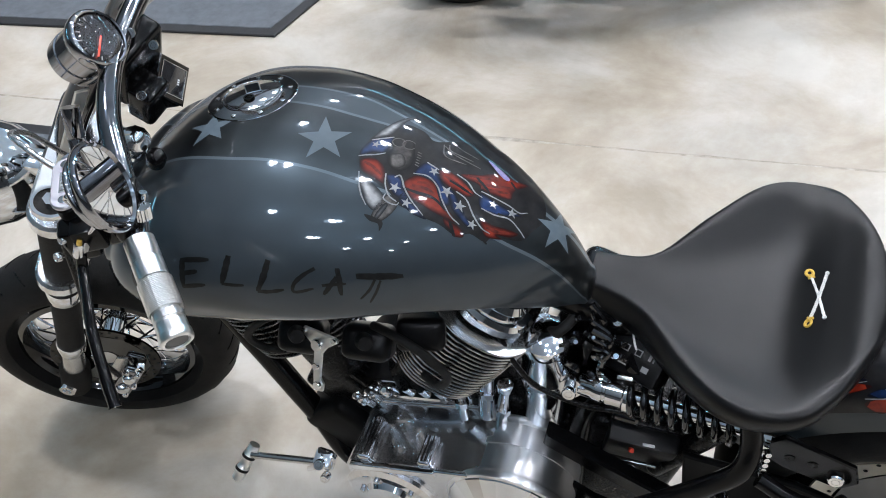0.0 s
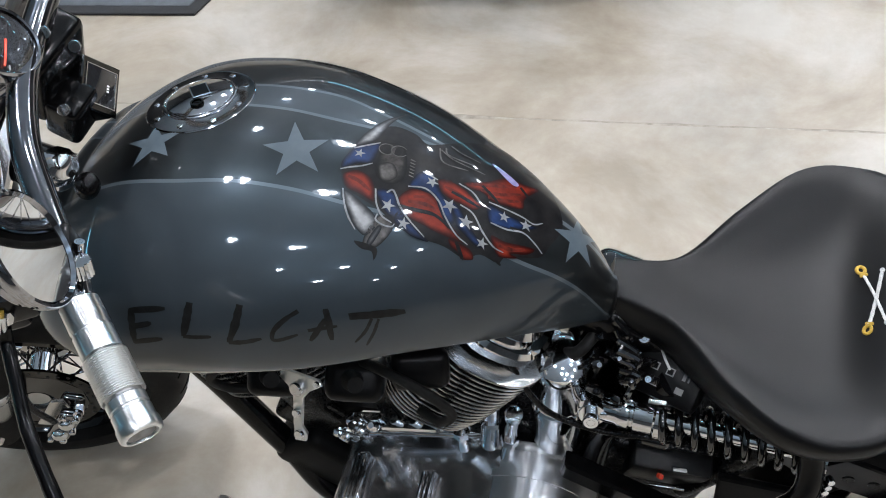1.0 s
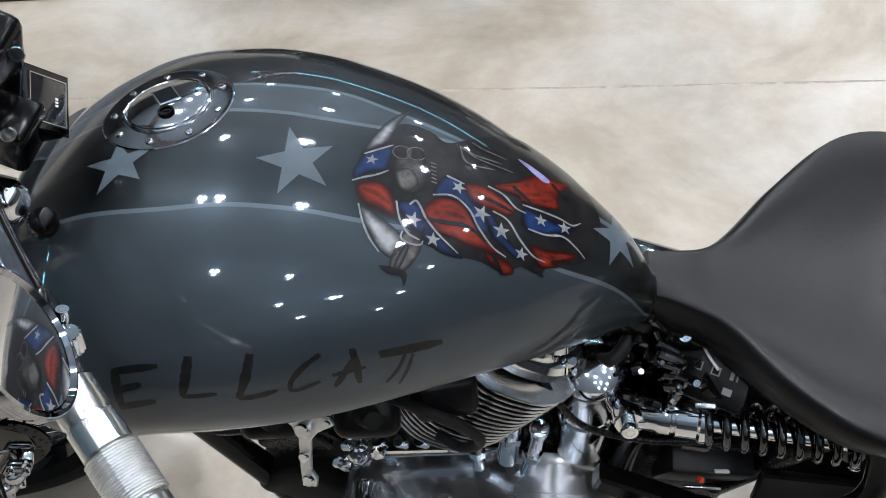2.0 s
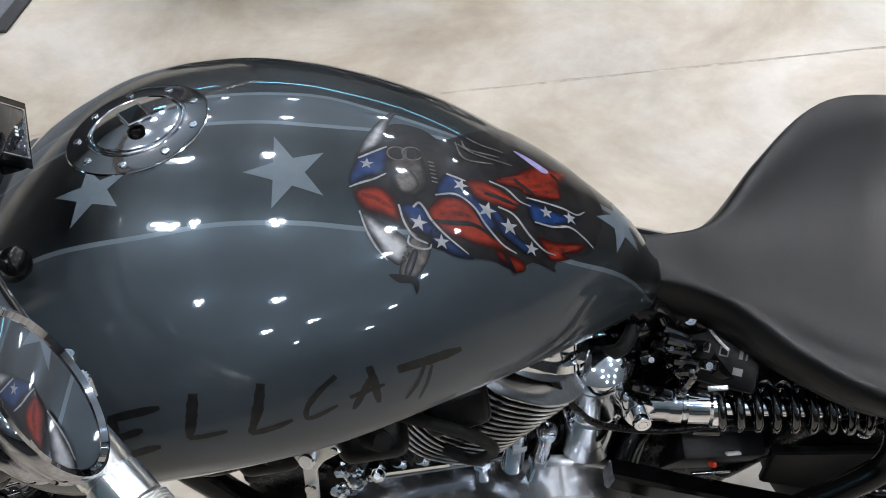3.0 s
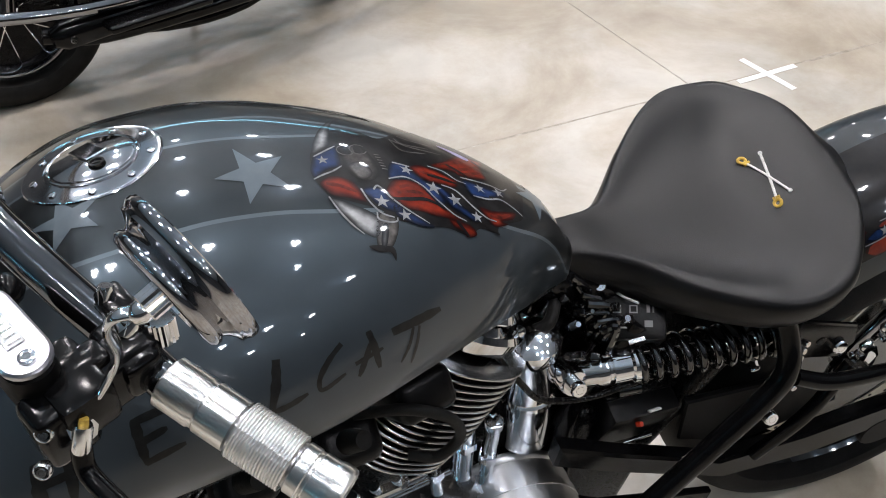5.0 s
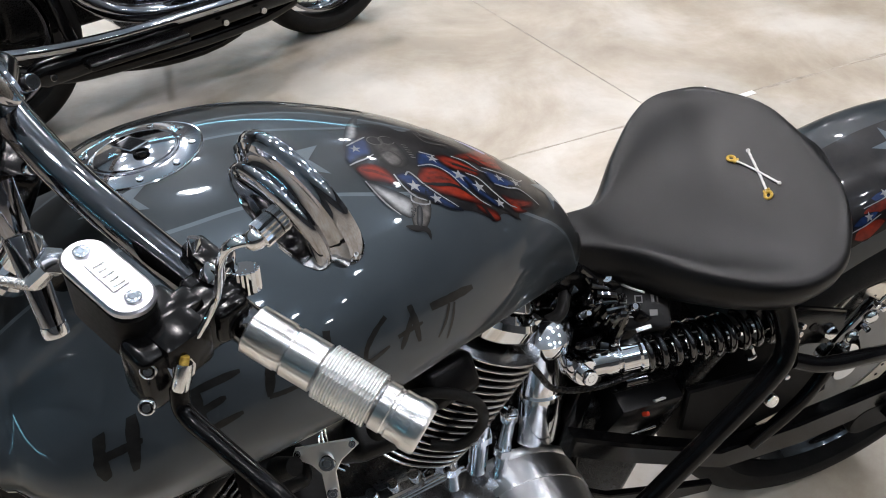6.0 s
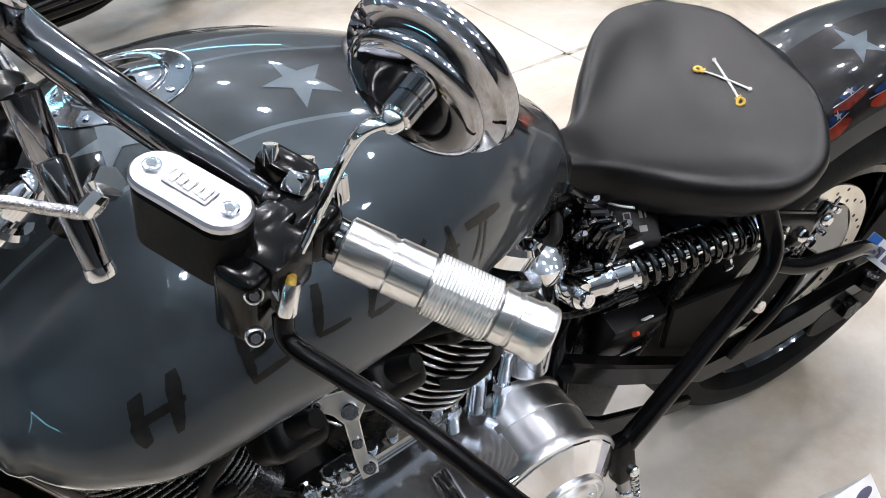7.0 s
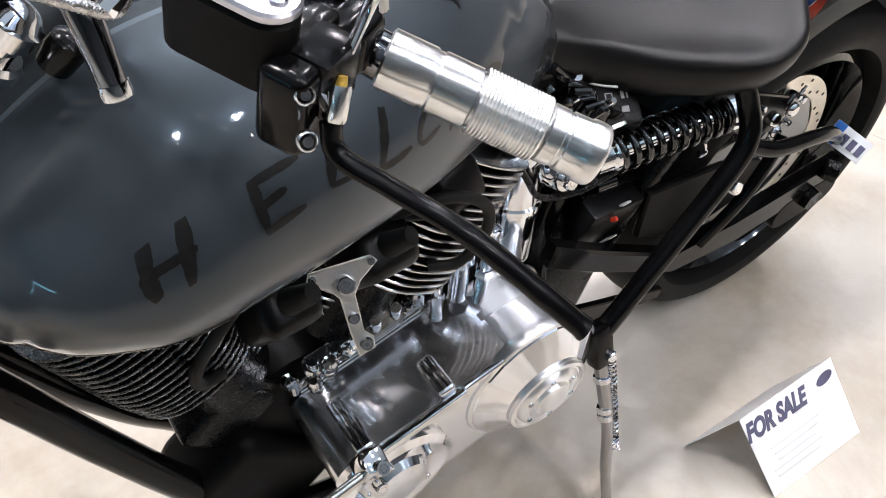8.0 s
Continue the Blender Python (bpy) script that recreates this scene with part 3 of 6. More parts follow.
STAR_TIPS = ([(0.1190, -0.0202), (0.1613, -0.0040), (0.1635, 0.0405), (0.1232, 0.0545), (0.0972, 0.0195)],
             [(0.0007, 0.0437), (-0.0358, 0.0560), (-0.0570, 0.0203), (-0.0320, 0.0000), (0.0060, 0.0070)],
             [(0.4160, 0.0000), (0.4410, -0.0400), (0.4675, -0.0270), (0.4660, 0.0170), (0.4360, 0.0320)])
for tips in STAR_TIPS:
    decal_on(tank_point, star_through(tips), "painted_star", star_grey, tank, 0.0005, smooth=False)

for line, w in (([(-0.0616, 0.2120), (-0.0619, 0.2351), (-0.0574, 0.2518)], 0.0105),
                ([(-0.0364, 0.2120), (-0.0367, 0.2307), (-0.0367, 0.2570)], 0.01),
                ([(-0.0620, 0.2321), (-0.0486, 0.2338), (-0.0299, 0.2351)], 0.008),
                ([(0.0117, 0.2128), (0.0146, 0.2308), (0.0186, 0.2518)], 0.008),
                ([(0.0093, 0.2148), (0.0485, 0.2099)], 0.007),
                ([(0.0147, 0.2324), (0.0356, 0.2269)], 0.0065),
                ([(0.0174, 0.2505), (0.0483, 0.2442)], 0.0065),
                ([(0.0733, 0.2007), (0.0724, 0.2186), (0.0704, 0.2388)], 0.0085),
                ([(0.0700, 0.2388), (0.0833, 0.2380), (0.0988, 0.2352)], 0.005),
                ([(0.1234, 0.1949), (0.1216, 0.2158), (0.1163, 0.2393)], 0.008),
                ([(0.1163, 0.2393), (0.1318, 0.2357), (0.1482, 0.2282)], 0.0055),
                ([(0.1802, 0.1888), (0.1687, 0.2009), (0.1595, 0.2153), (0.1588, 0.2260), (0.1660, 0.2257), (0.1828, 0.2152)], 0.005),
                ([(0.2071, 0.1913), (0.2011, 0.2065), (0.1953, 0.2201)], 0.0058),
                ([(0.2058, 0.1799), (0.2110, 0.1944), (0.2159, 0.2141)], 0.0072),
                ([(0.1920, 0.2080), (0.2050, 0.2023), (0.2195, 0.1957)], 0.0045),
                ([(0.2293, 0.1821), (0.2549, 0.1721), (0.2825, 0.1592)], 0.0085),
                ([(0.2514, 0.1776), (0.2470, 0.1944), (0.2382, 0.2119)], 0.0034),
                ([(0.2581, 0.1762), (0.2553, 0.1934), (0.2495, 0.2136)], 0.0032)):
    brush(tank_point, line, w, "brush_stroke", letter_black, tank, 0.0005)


def tank_flags():
    """The streaming red and blue cloths with white stars on the tank's left shoulder."""
    def coat(outline, name, mat, level, smooth=True):
        decal_on(tank_point, outline, name, mat, tank, 0.0004 + 0.00022 * level, smooth=smooth, fine=0.0035 if mat in (art_red, art_blue, art_pale, art_grey, art_bone) else 0.007)

    def strokes(lines, w, name, mat, level):
        for line in lines:
            brush(tank_point, line, w, name, mat, tank, 0.0004 + 0.00022 * level)

    coat([(0.185, 0.020), (0.188, -0.005), (0.205, -0.034), (0.222, -0.048), (0.246, -0.045), (0.262, -0.035), (0.283, -0.049), (0.312, -0.075), (0.345, -0.105), (0.372, -0.089), (0.393, -0.077), (0.414, -0.041), (0.425, -0.007), (0.415, 0.024), (0.405, 0.044), (0.372, 0.061), (0.364, 0.072), (0.344, 0.072), (0.329, 0.083), (0.307, 0.080), (0.287, 0.081), (0.267, 0.080), (0.252, 0.078), (0.237, 0.067), (0.217, 0.060), (0.195, 0.051), (0.187, 0.037)], "dark_ground", art_black, 0)
    coat([(0.191, -0.005), (0.193, -0.019), (0.203, -0.042), (0.215, -0.061), (0.238, -0.088), (0.220, -0.058), (0.213, -0.035), (0.209, -0.019)], "pale_patch", art_pale, 1)
    coat([(0.194, 0.055), (0.202, 0.056), (0.217, 0.064), (0.229, 0.071), (0.237, 0.081), (0.228, 0.097), (0.215, 0.090), (0.205, 0.077), (0.198, 0.067)], "pale_patch", art_pale, 1)
    coat([(0.219, -0.016), (0.234, -0.022), (0.243, -0.013), (0.249, 0.007), (0.249, 0.023), (0.240, 0.033), (0.230, 0.034), (0.220, 0.026), (0.217, 0.010)], "grey_patch", art_bone, 1)
    coat([(0.220, 0.014), (0.231, 0.007), (0.239, 0.013), (0.242, 0.023), (0.235, 0.031), (0.226, 0.030)], "grey_patch", art_grey, 2)
    coat([(0.218, -0.012), (0.224, -0.016), (0.228, -0.009), (0.226, -0.003), (0.221, -0.003)], "dark_patch", art_black, 3)
    coat([(0.232, -0.015), (0.238, -0.017), (0.240, -0.011), (0.237, -0.005), (0.232, -0.005)], "dark_patch", art_black, 3)
    coat([(0.189, 0.035), (0.199, 0.028), (0.210, 0.029), (0.221, 0.038), (0.227, 0.057), (0.224, 0.059), (0.212, 0.055), (0.197, 0.051), (0.191, 0.043)], "red_cloth", art_red, 2)
    coat([(0.249, 0.049), (0.258, 0.033), (0.274, 0.028), (0.289, 0.033), (0.298, 0.043), (0.306, 0.054), (0.317, 0.061), (0.324, 0.068), (0.312, 0.069), (0.294, 0.069), (0.281, 0.067), (0.266, 0.065), (0.257, 0.058)], "red_cloth", art_red, 2)
    coat([(0.309, 0.070), (0.320, 0.070), (0.333, 0.072), (0.338, 0.080), (0.326, 0.085), (0.322, 0.080), (0.313, 0.077)], "red_cloth", art_red, 2)
    coat([(0.283, 0.010), (0.299, 0.004), (0.316, 0.009), (0.333, 0.018), (0.328, 0.028), (0.313, 0.028), (0.300, 0.027), (0.289, 0.022)], "red_cloth", art_red, 2)
    coat([(0.310, 0.000), (0.332, -0.014), (0.353, -0.034), (0.375, -0.039), (0.390, -0.043), (0.377, -0.017), (0.377, -0.002), (0.360, 0.005), (0.343, 0.008), (0.332, 0.003), (0.318, 0.004)], "red_cloth", art_red, 2)
    coat([(0.351, 0.047), (0.366, 0.047), (0.383, 0.042), (0.399, 0.038), (0.392, 0.048), (0.375, 0.056), (0.383, 0.057), (0.364, 0.065), (0.355, 0.057)], "red_cloth", art_red, 2)
    coat([(0.188, 0.003), (0.194, -0.005), (0.213, -0.016), (0.215, -0.000), (0.212, 0.014), (0.199, 0.019), (0.186, 0.029), (0.183, 0.020)], "blue_cloth", art_blue, 2)
    coat([(0.225, 0.046), (0.235, 0.041), (0.248, 0.045), (0.253, 0.055), (0.262, 0.064), (0.259, 0.070), (0.246, 0.069), (0.237, 0.063), (0.231, 0.055)], "blue_cloth", art_blue, 3)
    coat([(0.253, 0.062), (0.266, 0.067), (0.281, 0.076), (0.290, 0.082), (0.274, 0.083), (0.262, 0.079), (0.252, 0.073)], "blue_cloth", art_blue, 3)
    coat([(0.256, 0.028), (0.263, 0.008), (0.278, 0.006), (0.289, 0.022), (0.301, 0.032), (0.311, 0.049), (0.303, 0.056), (0.294, 0.046), (0.284, 0.032), (0.269, 0.030), (0.259, 0.031)], "blue_cloth", art_blue, 3)
    coat([(0.299, 0.029), (0.310, 0.031), (0.322, 0.043), (0.335, 0.055), (0.348, 0.062), (0.339, 0.066), (0.325, 0.060), (0.314, 0.054), (0.308, 0.043)], "blue_cloth", art_blue, 3)
    coat([(0.340, 0.014), (0.363, 0.015), (0.381, 0.014), (0.396, 0.013), (0.377, 0.027), (0.363, 0.033), (0.346, 0.035)], "blue_cloth", art_blue, 3)
    coat([(0.334, -0.045), (0.340, -0.046), (0.366, -0.034), (0.359, -0.028)], "lilac_patch", art_lilac, 3)
    coat([(0.236, 0.072), (0.253, 0.079), (0.242, 0.105), (0.227, 0.105)], "grey_patch", art_grey, 1)
    coat([(0.231, 0.103), (0.237, 0.084), (0.242, 0.085), (0.236, 0.105)], "pale_patch", art_pale, 2)
    coat([(0.219, 0.105), (0.242, 0.106), (0.242, 0.119), (0.238, 0.111), (0.227, 0.111)], "dark_patch", art_black, 2)
    strokes(([(0.190, -0.000), (0.202, -0.008), (0.214, -0.016)],
             [(0.184, 0.031), (0.193, 0.026), (0.204, 0.021), (0.214, 0.014)],
             [(0.225, 0.044), (0.230, 0.060), (0.239, 0.072), (0.250, 0.076)],
             [(0.237, 0.045), (0.242, 0.040), (0.248, 0.047), (0.253, 0.055), (0.266, 0.067), (0.285, 0.079)],
             [(0.256, 0.030), (0.274, 0.026), (0.290, 0.035), (0.300, 0.049), (0.315, 0.063), (0.329, 0.068)],
             [(0.312, 0.029), (0.327, 0.033), (0.341, 0.048), (0.355, 0.058), (0.367, 0.059)],
             [(0.266, 0.006), (0.283, 0.010)],
             [(0.305, 0.004), (0.321, 0.008), (0.333, 0.017), (0.344, 0.019)],
             [(0.340, 0.011), (0.357, 0.010), (0.378, 0.009), (0.392, 0.010), (0.402, 0.002)],
             [(0.347, 0.034), (0.365, 0.033), (0.383, 0.027), (0.398, 0.032), (0.408, 0.038)]), 0.002, "white_piping", art_white, 4)
    strokes(([(0.193, 0.053), (0.199, 0.069), (0.207, 0.083), (0.217, 0.094)],
             [(0.234, 0.071), (0.234, 0.078), (0.243, 0.081), (0.251, 0.080), (0.253, 0.076)]), 0.0018, "pale_edge", art_white, 4)
    strokes(([(0.275, -0.035), (0.280, -0.019), (0.289, -0.015), (0.311, -0.018)],
             [(0.281, -0.039), (0.287, -0.029), (0.317, -0.029)],
             [(0.286, -0.045), (0.299, -0.040), (0.321, -0.038)],
             [(0.277, -0.033), (0.294, -0.025), (0.329, -0.023)]), 0.0019, "grey_stroke", art_line, 4)
    strokes(([(0.194, 0.037), (0.206, 0.040), (0.220, 0.048)],
             [(0.318, -0.002), (0.341, -0.013), (0.365, -0.028)],
             [(0.329, 0.000), (0.349, -0.005), (0.373, -0.021)],
             [(0.338, 0.005), (0.355, -0.000), (0.373, -0.010)],
             [(0.260, 0.047), (0.280, 0.044), (0.296, 0.048)],
             [(0.292, 0.015), (0.307, 0.017), (0.322, 0.021)],
             [(0.360, 0.054), (0.374, 0.052), (0.389, 0.044)],
             [(0.264, 0.040), (0.277, 0.036), (0.287, 0.040)]), 0.0042, "shade_fold", art_dark_red, 3)
    strokes(([(0.253, 0.055), (0.270, 0.054), (0.290, 0.052), (0.309, 0.060)],
             [(0.298, 0.004), (0.313, 0.007), (0.329, 0.017)],
             [(0.300, 0.018), (0.316, 0.020), (0.332, 0.023)],
             [(0.329, -0.006), (0.343, 0.002), (0.350, 0.007)],
             [(0.369, -0.030), (0.380, -0.022), (0.392, -0.021)],
             [(0.317, 0.070), (0.322, 0.077), (0.328, 0.085)],
             [(0.349, 0.065), (0.358, 0.069), (0.367, 0.073)],
             [(0.368, 0.029), (0.389, 0.027), (0.408, 0.031)]), 0.004, "dark_fold", art_black, 4)
    for k, (x, s, r) in enumerate(((0.1974, 0.0053, 0.0062), (0.2419, 0.0587, 0.008), (0.2614, 0.0726, 0.007), (0.2782, 0.0153, 0.0072), (0.3016, 0.0351, 0.009), (0.3220, 0.0455, 0.0085), (0.3431, 0.0601, 0.0068), (0.3593, 0.0201, 0.0068), (0.3841, 0.0169, 0.0074))):
        coat(star(x, s, r, (200, 205, 195, 215, 212, 190, 200, 190, 185)[k]), "white_star", art_white, 4, False)
    for cx, cy in ((0.223, -0.0094), (0.236, -0.0112)):
        strokes(([(cx + 0.0085 * math.cos(t), cy + 0.0075 * math.sin(t)) for t in (0.4 + 5.2 * k / 9 for k in range(10))],), 0.0012, "pale_rim", art_line, 4)
    for k in range(6):
        x, s = 0.255 + 0.0006 * k, -0.0045 + 0.0042 * k
        strokes((((x - 0.005, s), (x + 0.0005, s + 0.0008)),), 0.0014, "pale_tick", art_line, 4)


tank_flags()


# ---- fuel cap ----
def on_cap(r, a, lift):
    """A place on the cap, which follows the tank's skin."""
    return tank_point(-0.0005 + r * math.cos(a), -0.0487 + r * math.sin(a), lift)


def cap_turn(profile, seg=64):
    """Turns (radius, lift) pairs about the filler's centre on the tank's skin."""
    bm = bmesh.new()
    rings = []
    for r, h in profile:
        rings.append([bm.verts.new(on_cap(r, 2 * math.pi * k / seg, h)) for k in range(seg)] if r > 1e-6 else [bm.verts.new(on_cap(0, 0, h))])
    for p, q in zip(rings, rings[1:]):
        for k in range(seg):
            j = (k + 1) % seg
            bm.faces.new((p[k], p[j], q[0]) if len(q) == 1 else (p[k], p[j], q[j], q[k]))
    return bm


def fuel_cap():
    cap = part("fuel_cap", cap_turn([(0.0615, -0.003), (0.0615, 0.0006), (0.0605, 0.0013), (0.0592, 0.0009), (0.0425, 0.0009), (0.0420, 0.0002), (0.0405, 0.0002), (0.0402, 0.0020), (0.0390, 0.0024), (0.0380, 0.0014), (0.0, 0.0010)]), cap_metal, bike,
               "polished chrome fuel cap with a screwed flange")
    part("lid", cap_turn([(0.0365, 0.000), (0.0365, 0.0024), (0.0358, 0.0028), (0.0, 0.0030)], 48), cap_metal, cap)
    for k in range(9):
        a = 2 * math.pi * (k + 0.3) / 9
        bolt(on_cap(0.0510, a, 0.0008), on_cap(0.0510, a, 0.01) - on_cap(0.0510, a, 0.0), 0.0036, 0.0013, cap, name="screw")
    up = on_cap(0, 0, 0.01) - on_cap(0, 0, 0.0)
    r = basis(on_cap(0.008, -1.9, 0.0040), up, (0.7, -0.7, 0))
    rim = [(-0.015, -0.009), (0.011, -0.012), (0.015, 0.009), (-0.011, 0.012)]
    part("latch", slab(rim, 0.0022, r, 0.0006), chrome, cap, "flip-up chrome latch")
    part("latch_recess", slab([(x * 0.82, y * 0.82) for x, y in rim], 0.0004, r @ Matrix.Translation((0, 0, 0.0012)), 0), black_chrome, cap)
    key = basis(on_cap(0.017, 1.3, 0.0028), up, (1, 0, 0))
    part("key_barrel", lathe([(0.0, 0.0), (0.0, 0.0078), (0.0030, 0.0074), (0.0030, 0.0052), (0.0018, 0.005), (0.0018, 0.0)], key, 24), smoked_chrome, cap)
    part("keyhole", block((0.007, 0.0016, 0.0006), key @ Matrix.Translation((0, 0, 0.0020)), 0), black_satin, cap)


fuel_cap()


# ---- seat ----
SX = [0.500, 0.53, 0.58, 0.64, 0.70, 0.76, 0.81, 0.85, 0.875]
S_HALF = [0.034, 0.038, 0.055, 0.121, 0.174, 0.184, 0.161, 0.097, 0.040]
S_RIM = [0.653, 0.655, 0.660, 0.686, 0.713, 0.728, 0.745, 0.755, 0.735]
S_MID = [0.663, 0.661, 0.655, 0.657, 0.666, 0.686, 0.728, 0.755, 0.750]
SEAT_Y = 0.023


def seat_top(x, v):
    """The seat's skin: x along it, v from -1 (left rim) to 1 (right rim)."""
    half, rim, mid = (knots(SX, c, x) for c in (S_HALF, S_RIM, S_MID))
    roll = 0.114 * half * v
    edge = max(0.0, abs(v) - 0.72) / 0.28
    z = mid + (rim - mid) * 1.10 * abs(v) ** 2.4 + roll
    z -= 0.0135 * edge ** 2.4
    return V((x, SEAT_Y + half * v * (1 - 0.02 * edge), z))


def seat_body():
    bm = bmesh.new()
    xs = [0.500 + 0.375 * (0.5 - 0.5 * math.cos(math.pi * k / 56)) for k in range(57)]
    nv = 40
    rows = []
    for x in xs:
        row = [seat_top(x, -1 + 2 * j / nv) for j in range(nv + 1)]
        under = []
        rim_r, rim_l = row[-1], row[0]
        for d, inn in ((0.013, -0.006), (0.031, -0.004), (0.050, 0.006), (0.064, 0.022)):
            under.append((d, inn))
        right = [V((x, rim_r.y - i, rim_r.z - d)) for d, i in under]
        left = [V((x, rim_l.y + i, rim_l.z - d)) for d, i in reversed(under)]
        rows.append([bm.verts.new(p) for p in row + right + left])
    n = len(rows[0])
    for a, b in zip(rows, rows[1:]):
        for k in range(n):
            j = (k + 1) % n
            bm.faces.new((a[k], a[j], b[j], b[k]))
    bm.faces.new(rows[0][::-1])
    bm.faces.new(rows[-1])
    return bm


seat = part("seat", seat_body(), leather, bike, "black leather solo seat with a raised back and embroidered crossed sabres", sharp=70)


def sabre(a, b, bend):
    """A stitched sabre on the seat from the hilt a to the tip b, each (x, v)."""
    pts = []
    for k in range(13):
        t = k / 12
        x = a[0] + (b[0] - a[0]) * t
        v = a[1] + (b[1] - a[1]) * t + bend * math.sin(math.pi * t)
        pts.append(seat_top(x, v) + V((-0.001, 0, 0.0012)))
    part("sabre_blade", sweep(pts, [0.0019 + 0.0004 * (k % 2) for k in range(13)], 8, 0.55), white_thread, seat, "silver-thread embroidered sabre blade")
    hilt = bmesh.new()
    p, q = pts[0], pts[1]
    d = (p - q).normalized()
    side = V((0, 1, 0)) - d * d.y
    ring = [p + d * 0.006 + (d * 0.0052 * math.cos(t) + side.normalized() * 0.0045 * math.sin(t)) for t in (2 * math.pi * k / 14 for k in range(15))]
    sweep(ring, 0.0022, 7, 0.8, hilt)
    sweep([p - side.normalized() * 0.0045 - d * 0.002, p + side.normalized() * 0.0045 - d * 0.002], 0.0019, 6, 1.0, hilt)
    part("sabre_hilt", hilt, gold_thread, seat, "gold-thread embroidered sabre hilt")
    part("sabre_tip", lathe([(-0.0015, 0), (-0.001, 0.0028), (0.001, 0.0028), (0.0015, 0)], basis(pts[-1], (-0.7, 0, 0.7)), 12), white_thread, seat)


sabre((0.781, 0.23), (0.800, -0.16), 0.03)
sabre((0.786, -0.15), (0.797, 0.24), -0.03)

# ---- handlebar and controls ----
BAR = [(0.055, -0.319, 0.8925), (0.0365, -0.301, 0.8975), (0.018, -0.275, 0.903), (-0.0181, -0.235, 0.9208), (-0.0549, -0.190, 0.9389), (-0.0801, -0.145, 0.9481), (-0.0984, -0.100, 0.9539),
       (-0.124, -0.010, 0.957), (-0.145, 0.095, 0.955), (-0.150, 0.205, 0.942), (-0.120, 0.290, 0.915), (-0.060, 0.360, 0.890)]
bar = part("handlebar", tube(BAR, 0.0135, 20), bar_chrome, bike, "swept-back dark chrome handlebar")

GRIP_A, GRIP_B = V((0.0365, -0.3010, 0.8975)), V((0.1272, -0.3889, 0.8736))


def grip(p, q):
    """A turned grip: a plain sleeve with two grooves, a knurled waist and a stepped end."""
    m = basis(p, (q - p).normalized())
    n = (q - p).length
    steps = [(0, 0.0150), (0.010, 0.0168), (0.195, 0.0170), (0.205, 0.0160), (0.225, 0.0160), (0.235, 0.0171), (0.400, 0.0171), (0.410, 0.0152), (0.730, 0.0152),
             (0.740, 0.0168), (0.800, 0.0168), (0.807, 0.0160), (0.822, 0.0160), (0.830, 0.0169), (0.905, 0.0170), (0.915, 0.0178), (0.930, 0.0181), (0.975, 0.0181), (0.992, 0.0174), (1.0, 0.0160)]
    root = part("grip", lathe([(0, 0.0)] + [(f * n, r) for f, r in steps] + [(n, 0.0135), (n - 0.003, 0.0125), (n - 0.003, 0.0)], m, 56), grip_metal, bar, "polished aluminium grip with a knurled waist")
    bm = bmesh.new()
    rings, turns = 76, 48
    vs = []
    for i in range(rings + 1):
        r = 0.0182 if i in (0, rings) else (0.0180, 0.0186, 0.0190, 0.0186)[i % 4]
        row = []
        for k in range(turns):
            a = 2 * math.pi * k / turns
            q = r - (0.00035 if k % 2 else 0.0)
            row.append(bm.verts.new(m @ V((q * math.cos(a), q * math.sin(a), n * (0.420 + 0.300 * i / rings)))))
        vs.append(row)
    for a, b in zip(vs, vs[1:]):
        for k in range(turns):
            bm.faces.new((a[k], a[(k + 1) % turns], b[(k + 1) % turns], b[k]))
    part("knurled_band", bm, knurled, root, "knurled aluminium grip band", sharp=10)
    part("end_cap", lathe([(n - 0.004, 0), (n - 0.004, 0.0120), (n - 0.001, 0.0116), (n - 0.001, 0)], m, 32), black_chrome, root)


grip(GRIP_A, GRIP_B)
grip(V((-0.068, 0.352, 0.893)), V((0.035, 0.435, 0.862)))


